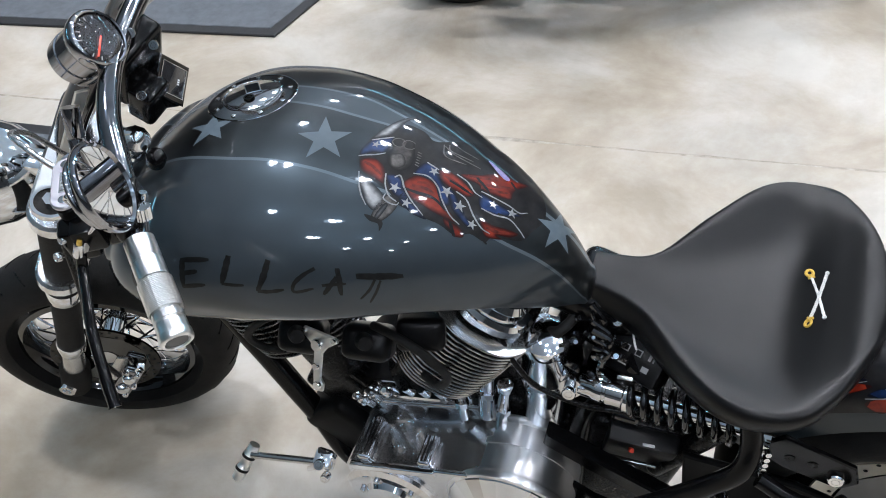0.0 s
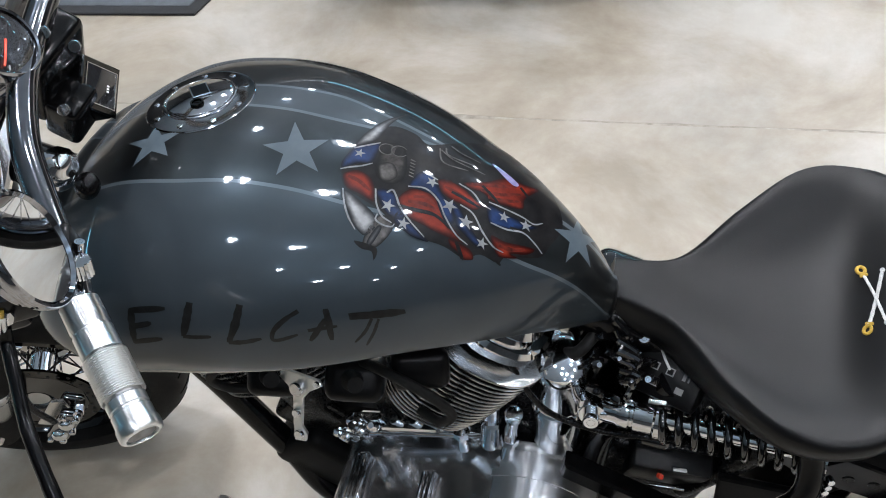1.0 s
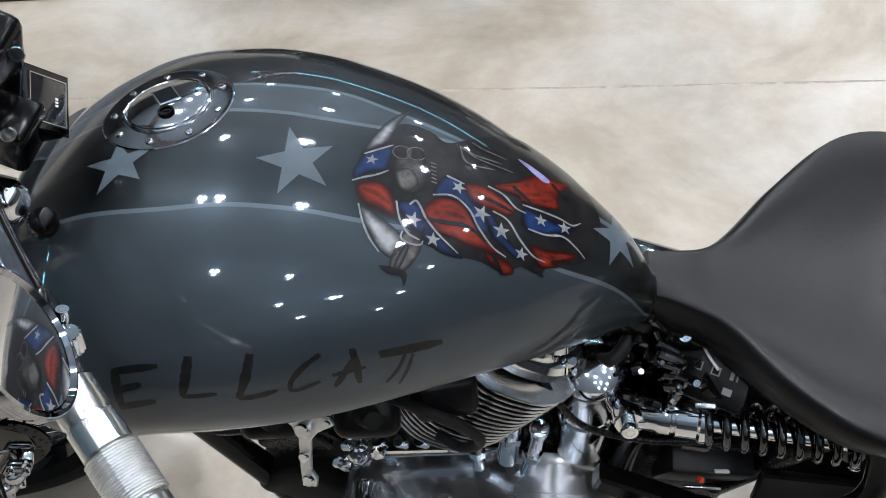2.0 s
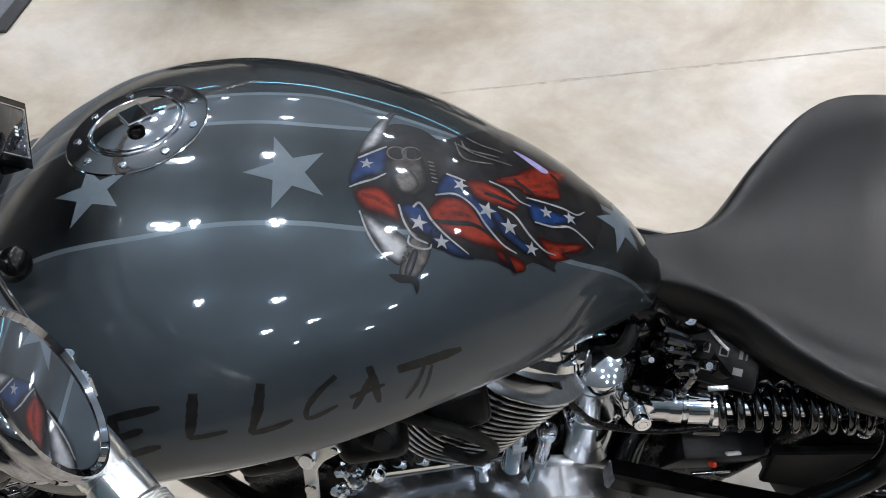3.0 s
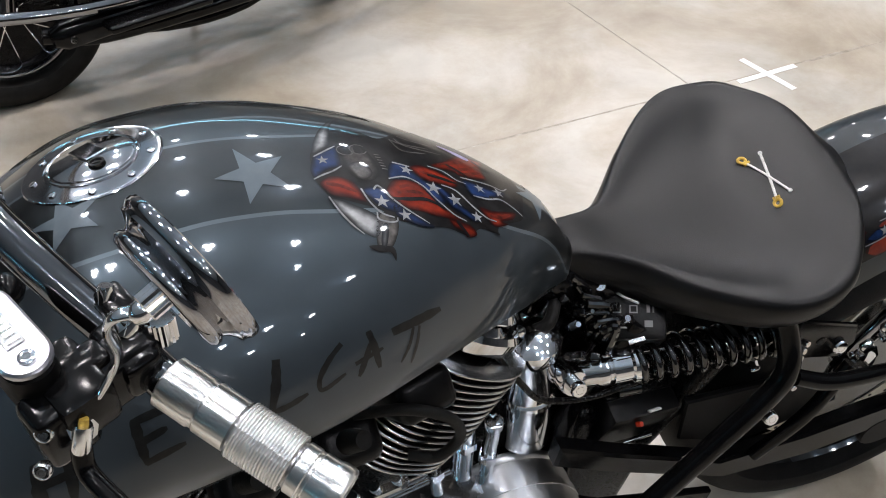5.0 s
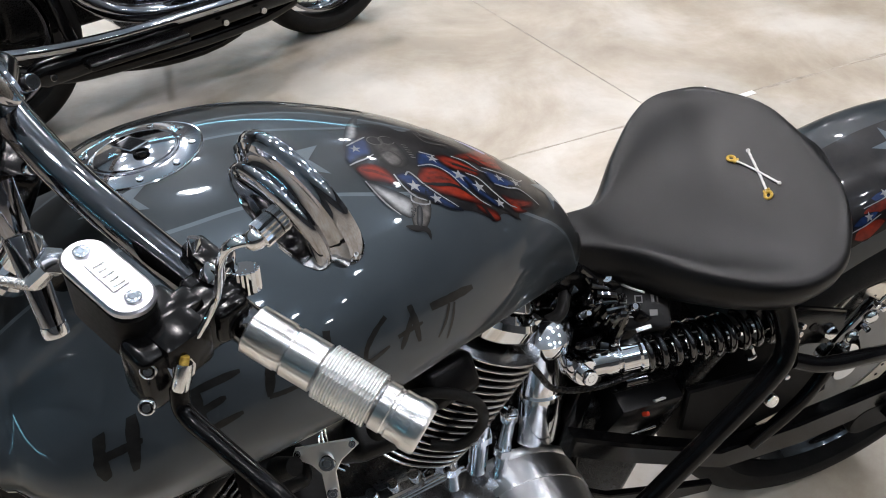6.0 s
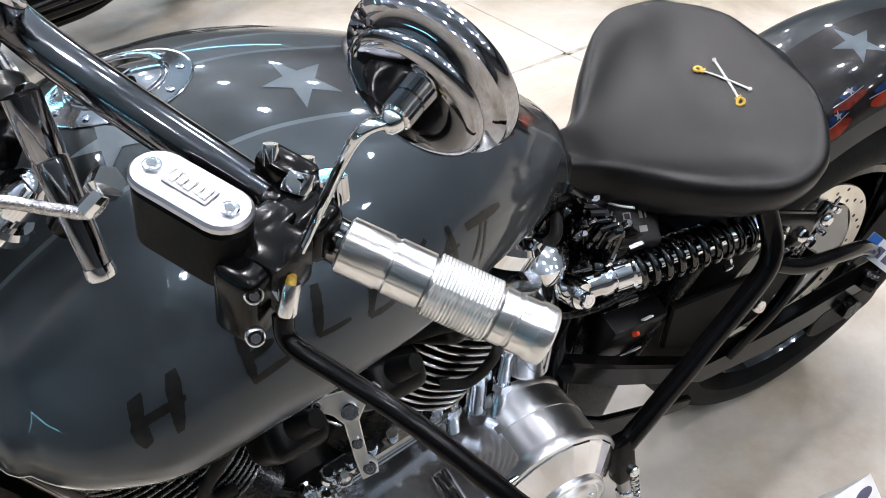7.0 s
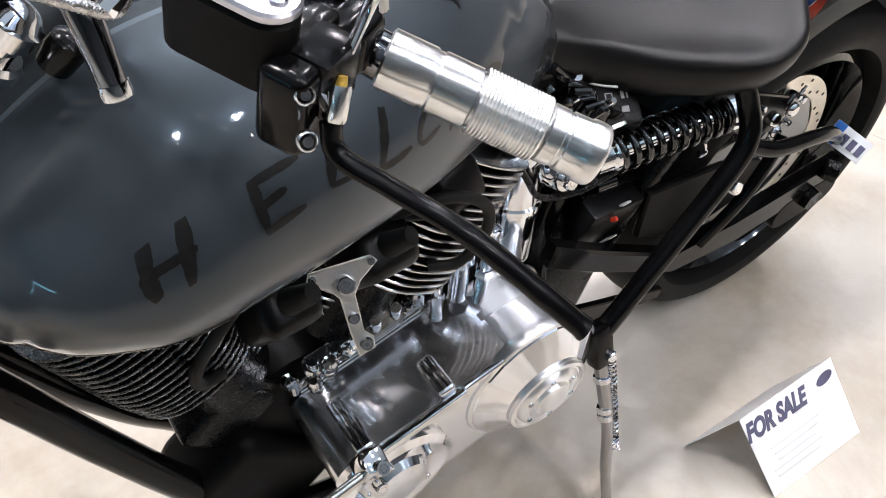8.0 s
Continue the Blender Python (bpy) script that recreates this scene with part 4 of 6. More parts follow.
def clutch_control():
    along = V((0.026, -0.047, 0.003)).normalized()
    up = V((-0.10, -0.10, 0.98))
    mid = V((-0.046, -0.288, 0.9425))
    m = basis(mid, up, along)
    body = part("clutch_reservoir", slab(stadium(0.0205, 0.0145), 0.042, m @ Matrix.Translation((0, 0, -0.024)), 0.003), dull_black, bar, "black clutch fluid reservoir under a polished lid")
    lid = part("lid", slab(stadium(0.0205, 0.0150), 0.006, m, 0.0015), satin_lid, body, "polished stadium-shaped lid")
    part("nameplate", slab([(-0.014, -0.0055), (0.014, -0.0055), (0.014, 0.0055), (-0.014, 0.0055)], 0.0008, m @ Matrix.Translation((0, 0, 0.0036)), 0.0002), brushed, lid)
    for s in (-1, 1):
        bolt(m @ V((s * 0.0245, 0, 0.003)), up, 0.0050, 0.002, lid, name="screw")
    for k in range(5):
        part("raised_mark", block((0.0034, 0.0075 - 0.0015 * (k % 2), 0.0012), m @ Matrix.Translation((-0.0100 + 0.0050 * k, 0.0004, 0.0044)), 0.0003), polished, lid)
    knob = basis((0.036, -0.281, 0.922), (-0.1, 0.25, 0.95))
    cog = [(0.0098 * (1 if k % 2 else 0.90) * math.cos(math.pi * k / 20), 0.0098 * (1 if k % 2 else 0.90) * math.sin(math.pi * k / 20)) for k in range(40)]
    part("adjuster_knob", slab(cog, 0.016, knob, 0.0006), chrome, bar, "knurled chrome adjuster knob")
    perch = part("lever_perch", block((0.05, 0.034, 0.036), basis((-0.016, -0.306, 0.908), up, along), 0.006), frame_black, bar)
    for p in ((-0.030, -0.333, 0.909), (-0.033, -0.345, 0.892)):
        bolt(V(p), (-0.25, -0.85, 0.45), 0.0030, 0.006, perch)
        part("washer", lathe([(0, 0.0034), (0, 0.0050), (0.0025, 0.0054), (0.0050, 0.0049), (0.0056, 0.0042), (0.0040, 0.0034)], basis(V(p), (-0.25, -0.85, 0.45)), 28, None, True), polished, perch, "bright ring washer")
    barrel = basis((-0.0105, -0.334, 0.911), (-0.20, -0.30, -0.93))
    pivot = part("pivot_barrel", lathe([(0, 0), (0, 0.0050), (0.002, 0.0056), (0.016, 0.0056), (0.018, 0.0048), (0.018, 0)], barrel, 24), polished, perch, "polished lever pivot barrel")
    part("cable_stop", lathe([(-0.004, 0), (-0.004, 0.0026), (0.0004, 0.0030), (0.0004, 0)], barrel, 16), gold_thread, pivot, "brass cable stop")
    part("lever_bracket", block((0.028, 0.034, 0.050), basis((-0.024, -0.318, 0.896), up, along), 0.007, segments=3), frame_black, perch, "black clutch lever bracket")
    for p, r in (((0.007, -0.262, 0.935), 0.0050), ((0.028, -0.266, 0.925), 0.0050)):
        bolt(V(p), (0.1, 0.35, 0.93), r, 0.008, perch)
    part("clamp_post", block((0.034, 0.018, 0.034), basis((0.016, -0.266, 0.920), up, along), 0.004, segments=2), frame_black, perch)
    part("bar_clamp", block((0.044, 0.026, 0.030), basis((0.016, -0.286, 0.908), up, along), 0.006, segments=3), frame_black, perch)
    part("clamp", block((0.020, 0.040, 0.044), basis((-0.012, -0.300, 0.905), up, along), 0.005), frame_black, perch)
    part("switch_housing", block((0.03, 0.046, 0.040), basis((0.012, -0.290, 0.904), up, along), 0.008, segments=3), frame_black, bar, "black handlebar switch housing")
    part("switch_button", lathe([(0, 0), (0, 0.0095), (0.010, 0.0095), (0.012, 0.008), (0.012, 0)], basis((0.016, -0.279, 0.922), (0.35, 0.35, 0.85)), 24), chrome, bar, "knurled chrome switch button")
    lever = part("clutch_lever", tube([(-0.014, -0.335, 0.892), (-0.012, -0.343, 0.877), (0.004, -0.365, 0.870), (0.030, -0.400, 0.860), (0.060, -0.434, 0.838), (0.080, -0.455, 0.822)],
                                      [0.0062] * 8 + [0.0062] * 8 + [0.006] * 8 + [0.0064] * 8 + [0.0068] * 8 + [0.0074], 12, 0.75), frame_black, bar, "long curved gloss-black clutch lever")
    part("adjuster", lathe([(0, 0), (0, 0.006), (0.012, 0.006), (0.012, 0.004), (0.020, 0.004), (0.020, 0)], basis((-0.017, -0.330, 0.905), (0.25, -0.6, -0.5)) @ Matrix.Scale(0.7, 4), 6), chrome, lever)
    banjo = part("banjo_bolt", lathe([(0, 0), (0, 0.009), (0.006, 0.010), (0.012, 0.009), (0.018, 0.006), (0.018, 0)], basis((-0.074, -0.247, 0.926), (-0.3, 0.5, -0.6)), 6), chrome, bar)
    part("hose", tube([(-0.077, -0.248, 0.919), (-0.086, -0.251, 0.911), (-0.105, -0.251, 0.918), (-0.130, -0.246, 0.925), (-0.170, -0.225, 0.915), (-0.205, -0.170, 0.850), (-0.215, -0.110, 0.740)], 0.0036, 12), steel_hose, banjo, "braided steel clutch hose")
    part("hose_end", rod((-0.079, -0.2475, 0.920), (-0.090, -0.2512, 0.912), 0.0052, 6), chrome, banjo)
    a, b = V((-0.103, -0.190, 0.948)), V((-0.079, -0.237, 0.851))
    n = (b - a).length
    body = part("indicator_body", lathe([(0, 0), (0, 0.0105), (n * 0.30, 0.0102), (n * 0.31, 0.0095), (n * 0.33, 0.0095), (n * 0.34, 0.0100), (n - 0.010, 0.0080), (n - 0.003, 0.0078), (n, 0.0064), (n, 0.0)], basis(a, b - a), 32), dark_chrome, bar, "tapered chrome indicator body under the handlebar")
    part("bezel", lathe([(n - 0.009, 0.0072), (n - 0.009, 0.0086), (n - 0.004, 0.0090), (n - 0.001, 0.0084), (n - 0.001, 0.0070)], basis(a, b - a), 32, None, True), chrome, body)


clutch_control()


def mirror():
    c = V((0.0494, -0.3332, 1.0195))
    g = V((0.815, 0.425, 0.395)).normalized()
    m = basis(c, g, (0, -0.8, 0.6))
    head = part("mirror", lathe([(-0.0150, 0.0), (-0.0155, 0.018), (-0.0165, 0.0300), (-0.0155, 0.0345), (-0.0135, 0.0366), (-0.0110, 0.0370), (-0.0095, 0.0362), (-0.0085, 0.0352), (-0.0060, 0.0372), (-0.0040, 0.0410), (-0.0030, 0.0438), (-0.0010, 0.0440), (0.0000, 0.0446),
                                 (0.0012, 0.0456), (0.0040, 0.0460), (0.0065, 0.0448), (0.0072, 0.0428), (0.004, 0.0405), (0.004, 0.0)], m, 72), mirror_shell, bar, "round chrome handlebar mirror with a stepped rim")
    part("glass", lathe([(0.0042, 0.0), (0.0042, 0.0402), (0.0048, 0.0402), (0.0048, 0.0)], m, 48), mirror_glass, head, "silvered round mirror glass")
    hub = [(0.0080 * (1 if k % 2 else 0.9) * math.cos(math.pi * k / 18), 0.0080 * (1 if k % 2 else 0.9) * math.sin(math.pi * k / 18)) for k in range(36)]
    part("knurled_hub", slab(hub, 0.012, m @ Matrix.Translation((0, 0, -0.021)), 0.0008), chrome, head)
    back = c - g * 0.028
    part("ball_joint", lathe([(-0.008, 0), (-0.006, 0.004), (-0.002, 0.0062), (0.002, 0.0062), (0.006, 0.004), (0.008, 0)], basis(back, g), 20), chrome, head)
    stem = part("mirror_stem", tube([back, (0.014, -0.3435, 1.0050), (0.0095, -0.338, 0.990), (0.0110, -0.3187, 0.9454), (-0.004, -0.3235, 0.9150), (-0.0134, -0.3256, 0.9004)], 0.0044, 14, 0.62), chrome, bar, "bent flat chrome mirror stem")
    part("collar", lathe([(-0.008, 0), (-0.008, 0.008), (0.008, 0.008), (0.008, 0)], basis((-0.0134, -0.3265, 0.9004), (0.35, -0.8, 0.4)), 8), chrome, stem)


mirror()


def gauge():
    c = V((-0.112, -0.107, 0.977))
    g = V((0.732, 0.107, 0.673)).normalized()
    m = basis(c, g, (1, 0, 0)) @ Matrix.Scale(0.88, 4)
    cup = part("rev_counter", lathe([(-0.068, 0.0), (-0.068, 0.030), (-0.064, 0.0345), (-0.044, 0.0365), (-0.043, 0.0350), (-0.012, 0.0370), (-0.010, 0.0400), (-0.006, 0.0412), (-0.001, 0.0418), (0.004, 0.0417), (0.008, 0.0408), (0.0105, 0.0392), (0.0115, 0.0372), (0.0105, 0.0352), (0.007, 0.0338), (0.005, 0.0335), (0.005, 0.0)], m, 64), mirror_shell, bar, "dark chrome cup rev counter with a black dial")
    part("dial", lathe([(0.0052, 0.0), (0.0052, 0.0333), (0.006, 0.0333), (0.006, 0.0)], m, 40), glass, cup, "black rev counter dial")
    for k in range(11):
        a = radians(-210 + 24 * k)
        q = m @ Matrix.Translation((0.028 * math.cos(a), 0.028 * math.sin(a), 0.0066)) @ pose(0, 0, 0, 0, 0, math.degrees(a))
        part("dial_mark", block((0.005, 0.0012, 0.0006), q, 0), grey_mark, cup)
    part("lens", lathe([(0.0080, 0.0333), (0.0098, 0.030), (0.0125, 0.022), (0.0142, 0.012), (0.0147, 0.0)], m, 40), clear_glass, cup, "domed clear gauge lens").visible_shadow = False
    part("needle", block((0.030, 0.0022, 0.001), m @ pose(0.008, -0.010, 0.0072, 0, 0, -55), 0.0003), red_paint, cup, "red needle")
    part("stem", tube([c - g * 0.05, c - g * 0.05 + V((0.01, -0.01, -0.02)), (-0.098, -0.100, 0.950)], 0.010, 14), dark_chrome, cup)


gauge()


def dash_box():
    m = basis((-0.0837, -0.0317, 0.8635), (0.903, 0.0, 0.43), (0.375, 0.49, -0.787))
    body = part("dash_housing", block((0.052, 0.056, 0.046), m @ Matrix.Translation((0, 0, -0.0235)), 0.006, segments=3), frame_black, bike, "square black digital instrument housing")
    part("bezel", slab([(-0.0255, -0.0275), (0.0255, -0.0275), (0.0255, 0.0275), (-0.0255, 0.0275)], 0.004, m, 0.0015), smoked_chrome, body)
    part("display", block((0.038, 0.041, 0.003), m @ Matrix.Translation((0, 0, 0.0015)), 0.001), glass, body, "black glass display")
    part("display_rim", lathe([(0.0020, 0.0300), (0.0034, 0.0292), (0.0034, 0.0280), (0.0020, 0.0272)], m @ pose(0, 0, 0, 0, 0, 45), 4, None, True), brushed, body, sharp=20)
    for k in range(3):
        part("display_mark", block((0.003, 0.0018, 0.0005), m @ Matrix.Translation((0.009, 0.003 - 0.003 * k, 0.0033)), 0), white_mark, body)
    bracket = part("riser_clamp", block((0.080, 0.040, 0.100), basis((-0.120, -0.048, 0.900), (0.30, -0.15, 0.94), (0.1, 0.95, 0.1)), 0.010, segments=3), frame_black, bike, "black handlebar clamp with chrome screws")
    part("mount_block", block((0.046, 0.040, 0.060), basis((-0.104, -0.060, 0.852), (0.30, -0.15, 0.94), (0.1, 0.95, 0.1)), 0.008, segments=3), frame_black, bracket)
    for p in ((-0.0855, -0.0915, 0.888), (-0.099, -0.062, 0.958), (-0.079, -0.052, 0.938)):
        bolt(V(p), (0.45, -0.7, 0.55), 0.0066, 0.006, bracket)


dash_box()

# ---- front end, steered to the left ----
AXLE = V((-0.430, -0.012, 0.042))
STEER = radians(20)
WDIR = V((-math.sin(STEER), math.cos(STEER), 0))


def wheel(parent, centre, axle, R, tyre_w, rim_r, spokes, label, disc_r=0.0, disc_off=0.0, spoke_mat=None, tread=True, disc_mat=None):
    m = basis(centre, axle, (0, 0, 1))
    h = tyre_w / 2
    prof = []
    for k in range(25):
        a = -math.pi * 0.62 + math.pi * 1.24 * k / 24
        prof.append((h * 1.02 * math.sin(a), rim_r + 0.012 + (R - rim_r - 0.012) * (0.42 + 0.58 * math.cos(a)) / 1.0 if abs(a) < math.pi / 2 else rim_r + 0.012 + (R - rim_r - 0.012) * 0.42 * (1 + math.cos(a) * 1.2)))
    root = part("wheel", lathe([(-h * 0.72, rim_r + 0.014), (-h * 0.78, rim_r + 0.004), (-h * 0.6, rim_r - 0.004), (-h * 0.3, rim_r - 0.012), (0, rim_r - 0.016), (h * 0.3, rim_r - 0.012),
                                (h * 0.6, rim_r - 0.004), (h * 0.78, rim_r + 0.004), (h * 0.72, rim_r + 0.014), (0, rim_r + 0.004)], m, 72, None, True), (black_gloss if parent is bike else dark_chrome), parent, label)
    part("tyre", lathe(prof, m, 96, None, True), rubber, root, "black tyre")
    if tread:
        for k in range(26):
            a = 2 * math.pi * k / 26
            for s in (-1, 1):
                pts = []
                for t in range(5):
                    b = 0.18 + 0.62 * t / 4
                    ang = a + 0.10 * t / 4 + (0.11 if s > 0 else 0)
                    rad = rim_r + 0.012 + (R - rim_r - 0.012) * (0.42 + 0.58 * math.cos(b)) + 0.0002
                    pts.append(m @ V((rad * math.cos(ang), rad * math.sin(ang), s * h * 1.02 * math.sin(b))))
                part("tread_groove", sweep(pts, 0.0016, 5, 1.0), black_satin, root)
    part("hub", lathe([(-0.06, 0.0), (-0.06, 0.022), (-0.045, 0.024), (-0.04, 0.042), (-0.034, 0.042), (-0.03, 0.024), (0.03, 0.024), (0.034, 0.042), (0.04, 0.042), (0.045, 0.024), (0.06, 0.022), (0.06, 0.0)], m, 32), chrome, root)
    for k in range(spokes):
        a = 2 * math.pi * k / spokes
        s = -1 if k % 2 else 1
        b = a + (0.42 if (k // 2) % 2 else -0.42)
        part("spoke", rod(m @ V((0.040 * math.cos(b), 0.040 * math.sin(b), s * 0.037)), m @ V(((rim_r - 0.012) * math.cos(a), (rim_r - 0.012) * math.sin(a), s * 0.006)), 0.0022, 6), spoke_mat or chrome, root)
    if not spokes:
        part("wheel_disc", lathe([(0.030, 0.0), (0.030, rim_r), (0.036, rim_r), (0.036, 0.0)], m, 48), dull_black, root)
        for k in range(5):
            a = 2 * math.pi * k / 5
            part("spoke", block((rim_r - 0.03, 0.040, 0.035), m @ pose(0, 0, 0, 0, 0, math.degrees(a)) @ Matrix.Translation(((rim_r + 0.02) / 2, 0, 0)), 0.008), black_satin, root)
    if disc_r:
        ring = [(disc_off - 0.0025, disc_r * 0.80), (disc_off - 0.0025, disc_r), (disc_off + 0.0025, disc_r), (disc_off + 0.0025, disc_r * 0.80)]
        rotor = part("brake_disc", lathe(ring, m, 64, None, True), disc_mat or smoked_chrome, root, "drilled steel brake disc")
        for k in range(40):
            a = 2 * math.pi * k / 40
            rr = disc_r * (0.84 + 0.055 * (k % 3))
            part("disc_hole", lathe([(disc_off - 0.003, 0), (disc_off - 0.003, 0.0035), (disc_off - 0.0024, 0.0035)], m @ Matrix.Translation((rr * math.cos(a), rr * math.sin(a), 0)), 8), black_satin, rotor)
        part("disc_carrier", lathe([(disc_off - 0.002, disc_r * 0.30), (disc_off - 0.002, disc_r * 0.81), (disc_off + 0.002, disc_r * 0.81), (disc_off + 0.002, disc_r * 0.30)], m, 10, None, True), black_gloss, rotor, sharp=20)
    return root


wheel(bike, AXLE, WDIR, 0.263, 0.122, 0.162, 40, "laced front wheel with a fat black tyre", 0.110, -0.062)


def fork_leg(top, low):
    d = (low - top).normalized()
    n = (low - top).length
    m = basis(top, d, (0, -1, 0))
    leg = part("fork_leg", lathe([(0, 0), (0, 0.024), (0.004, 0.029), (0.020, 0.0300), (0.026, 0.0265), (n * 0.38, 0.0265), (n * 0.38, 0.0295), (n * 0.42, 0.0295), (n * 0.42, 0.0255),
                                  (n * 0.70, 0.0245), (n * 0.70, 0.027), (n * 0.735, 0.027), (n * 0.74, 0.021), (n * 0.86, 0.021), (n * 0.88, 0.030), (n, 0.030), (n * 1.02, 0.018), (n * 1.02, 0)], m, 40), rubber, bike, "black upside-down fork leg with polished bands")
    for a, b, r in ((-0.002, 0.022, 0.0304), (n * 0.375, n * 0.425, 0.0300), (n * 0.695, n * 0.738, 0.0275)):
        part("collar", lathe([(a, r - 0.006), (a, r - 0.001), (a + 0.002, r), (b - 0.002, r), (b, r - 0.001), (b, r - 0.006)], m, 40, None, True), chrome, leg, "polished fork collar")
    part("top_nut", lathe([(-0.010, 0), (-0.010, 0.012), (0.001, 0.013), (0.001, 0)], m, 6), chrome, leg)
    part("stanchion", lathe([(n * 0.738, 0.0), (n * 0.738, 0.0215), (n * 0.862, 0.0215), (n * 0.862, 0)], m, 32), brushed, leg)
    part("axle_bolt", lathe([(0, 0), (0, 0.017), (0.008, 0.016), (0.008, 0.009), (0.003, 0.008), (0.003, 0)], basis(top + d * n * 0.95 + V((0, -0.028, 0)), (0.2, -1, 0)), 20), chrome, leg)
    return leg


FORK_D = V((-0.170, -0.004, -0.640))
FORK_L = V((-0.292, -0.118, 0.632))
fork_leg(FORK_L, FORK_L + FORK_D)
fork_leg(FORK_L + V((-0.075, 0.205, 0)), FORK_L + V((-0.075, 0.205, 0)) + FORK_D)


def yoke(at, name):
    m = basis(at, (0.26, 0, 0.96), V((-0.075, 0.205, 0)))
    y = part(name, slab(stadium(0.109, 0.040), 0.028, m, 0.005), polished, bike, "polished aluminium fork yoke")
    for s in (-1, 1):
        bolt(m @ V((s * 0.075, -0.035, 0.012)), m.to_3x3() @ V((0, -1, 0.2)), 0.006, 0.005, y)
    return y


yoke(FORK_L + V((-0.0375, 0.1025, -0.018)), "upper_yoke")
yoke(FORK_L + V((-0.0375, 0.1025, 0)) + FORK_D * 0.30, "lower_yoke")
part("steering_stem", rod(FORK_L + V((-0.02, 0.1025, 0.03)), FORK_L + V((-0.02, 0.1025, 0)) + FORK_D * 0.32, 0.026, 24), black_gloss, bike)
part("riser", tube([FORK_L + V((0.00, 0.06, 0.0)), (-0.245, -0.07, 0.76), (-0.170, -0.058, 0.885), (-0.113, -0.070, 0.952)], 0.0205, 20), black_chrome, bike, "tall dark chrome handlebar riser")
part("riser", tube([FORK_L + V((-0.06, 0.16, 0.0)), (-0.275, 0.045, 0.76), (-0.200, 0.052, 0.885), (-0.134, 0.036, 0.955)], 0.0205, 20), black_chrome, bike, "tall dark chrome handlebar riser")


part("headlamp_stay", slab([(-0.091, -0.009), (0.091, -0.009), (0.091, 0.009), (-0.091, 0.009)], 0.004, basis((-0.186, -0.125, 0.825), (0.75, -0.53, -0.40), (0.469, 0.0, 0.883)), 0.001), bright_plate, bike, "flat polished headlamp stay")
stem_nut = part("stem_nut", lathe([(-0.030, 0), (-0.030, 0.012), (-0.010, 0.013), (-0.009, 0.018), (0.004, 0.019), (0.006, 0.016), (0.013, 0.012), (0.016, 0.006), (0.017, 0)], basis((-0.098, -0.114, 0.826), (0.5, -0.2, 0.85)), 10), chrome, bike, "faceted chrome stem nut")
part("collar", lathe([(-0.034, 0), (-0.034, 0.020), (-0.026, 0.021), (-0.022, 0.018), (-0.022, 0)], basis((-0.098, -0.114, 0.826), (0.5, -0.2, 0.85)), 28), chrome, stem_nut)
part("rubber_stop", lathe([(-0.02, 0), (-0.02, 0.012), (-0.004, 0.0135), (0.004, 0.012), (0.008, 0.007), (0.009, 0)], basis((-0.068, -0.121, 0.812), (0.4, -0.3, 0.87)), 28), frame_black, bike, "black rounded steering stop")


def headlamp():
    m = basis((-0.407, -0.024, 0.557), (-0.92, -0.36, 0.05)) @ Matrix.Scale(1.12, 4)
    shell = part("headlamp", lathe([(-0.035, 0.0), (-0.035, 0.010), (-0.028, 0.024), (-0.005, 0.050), (0.03, 0.071), (0.07, 0.082), (0.115, 0.086), (0.118, 0.090), (0.135, 0.090), (0.138, 0.086), (0.138, 0.080), (0.13, 0.078), (0.13, 0.0)], m, 56), chrome, bike, "bullet-shaped chrome headlamp")
    part("lens", lathe([(0.131, 0.0), (0.131, 0.078), (0.138, 0.06), (0.142, 0.03), (0.143, 0)], m, 40), glass, shell)
    part("mount", block((0.05, 0.045, 0.055), basis((-0.387, -0.03, 0.582), (0.2, 0, 1), (1, 0.3, 0)), 0.008), chrome, shell)


headlamp()


def caliper(at, axle, along, name="brake_caliper"):
    """A four-piston caliper: two bridged halves with piston caps, bolts and a bleed nipple; along: the way of its length."""
    m = basis(at, axle, along) @ Matrix.Scale(0.9, 4)
    c = part(name, block((0.108, 0.042, 0.022), m @ Matrix.Translation((0, 0, -0.020)), 0.009, segments=4), dark_chrome, bike, "polished four-piston brake caliper")
    part("inner_half", block((0.104, 0.040, 0.018), m @ Matrix.Translation((0, 0, 0.016)), 0.007, segments=3), dark_chrome, c)
    for s in (-1, 0, 1):
        part("bridge", block((0.014, 0.020, 0.034), m @ Matrix.Translation((s * 0.042, 0.013, -0.002)), 0.004, segments=3), chrome, c)
    for s in (-1, 1):
        part("piston_cover", lathe([(-0.040, 0), (-0.040, 0.010), (-0.037, 0.0135), (-0.032, 0.0150), (-0.028, 0.0150), (-0.028, 0)], m @ Matrix.Translation((s * 0.024, -0.002, 0)), 28), chrome, c, "round chrome piston cover")
        bolt(m @ V((s * 0.047, 0.010, -0.030)), -V(axle), 0.0062, 0.006, c)
        bolt(m @ V((s * 0.049, -0.013, -0.030)), -V(axle), 0.0050, 0.006, c)
    bolt(m @ V((0.0, 0.016, -0.030)), -V(axle), 0.0055, 0.008, c)
    part("bleed_nipple", lathe([(0, 0), (0, 0.004), (0.010, 0.004), (0.012, 0.0026), (0.018, 0.0026), (0.018, 0)], m @ Matrix.Translation((0.052, 0.004, -0.024)) @ pose(0, 0, 0, 0, 90, 0), 12), chrome, c)
    part("bracket", slab([(-0.050, -0.030), (0.050, -0.030), (0.060, -0.010), (0.030, 0.010), (-0.045, 0.008)], 0.008, m @ Matrix.Translation((0.0, -0.010, 0.0)), 0.002), brushed, c)


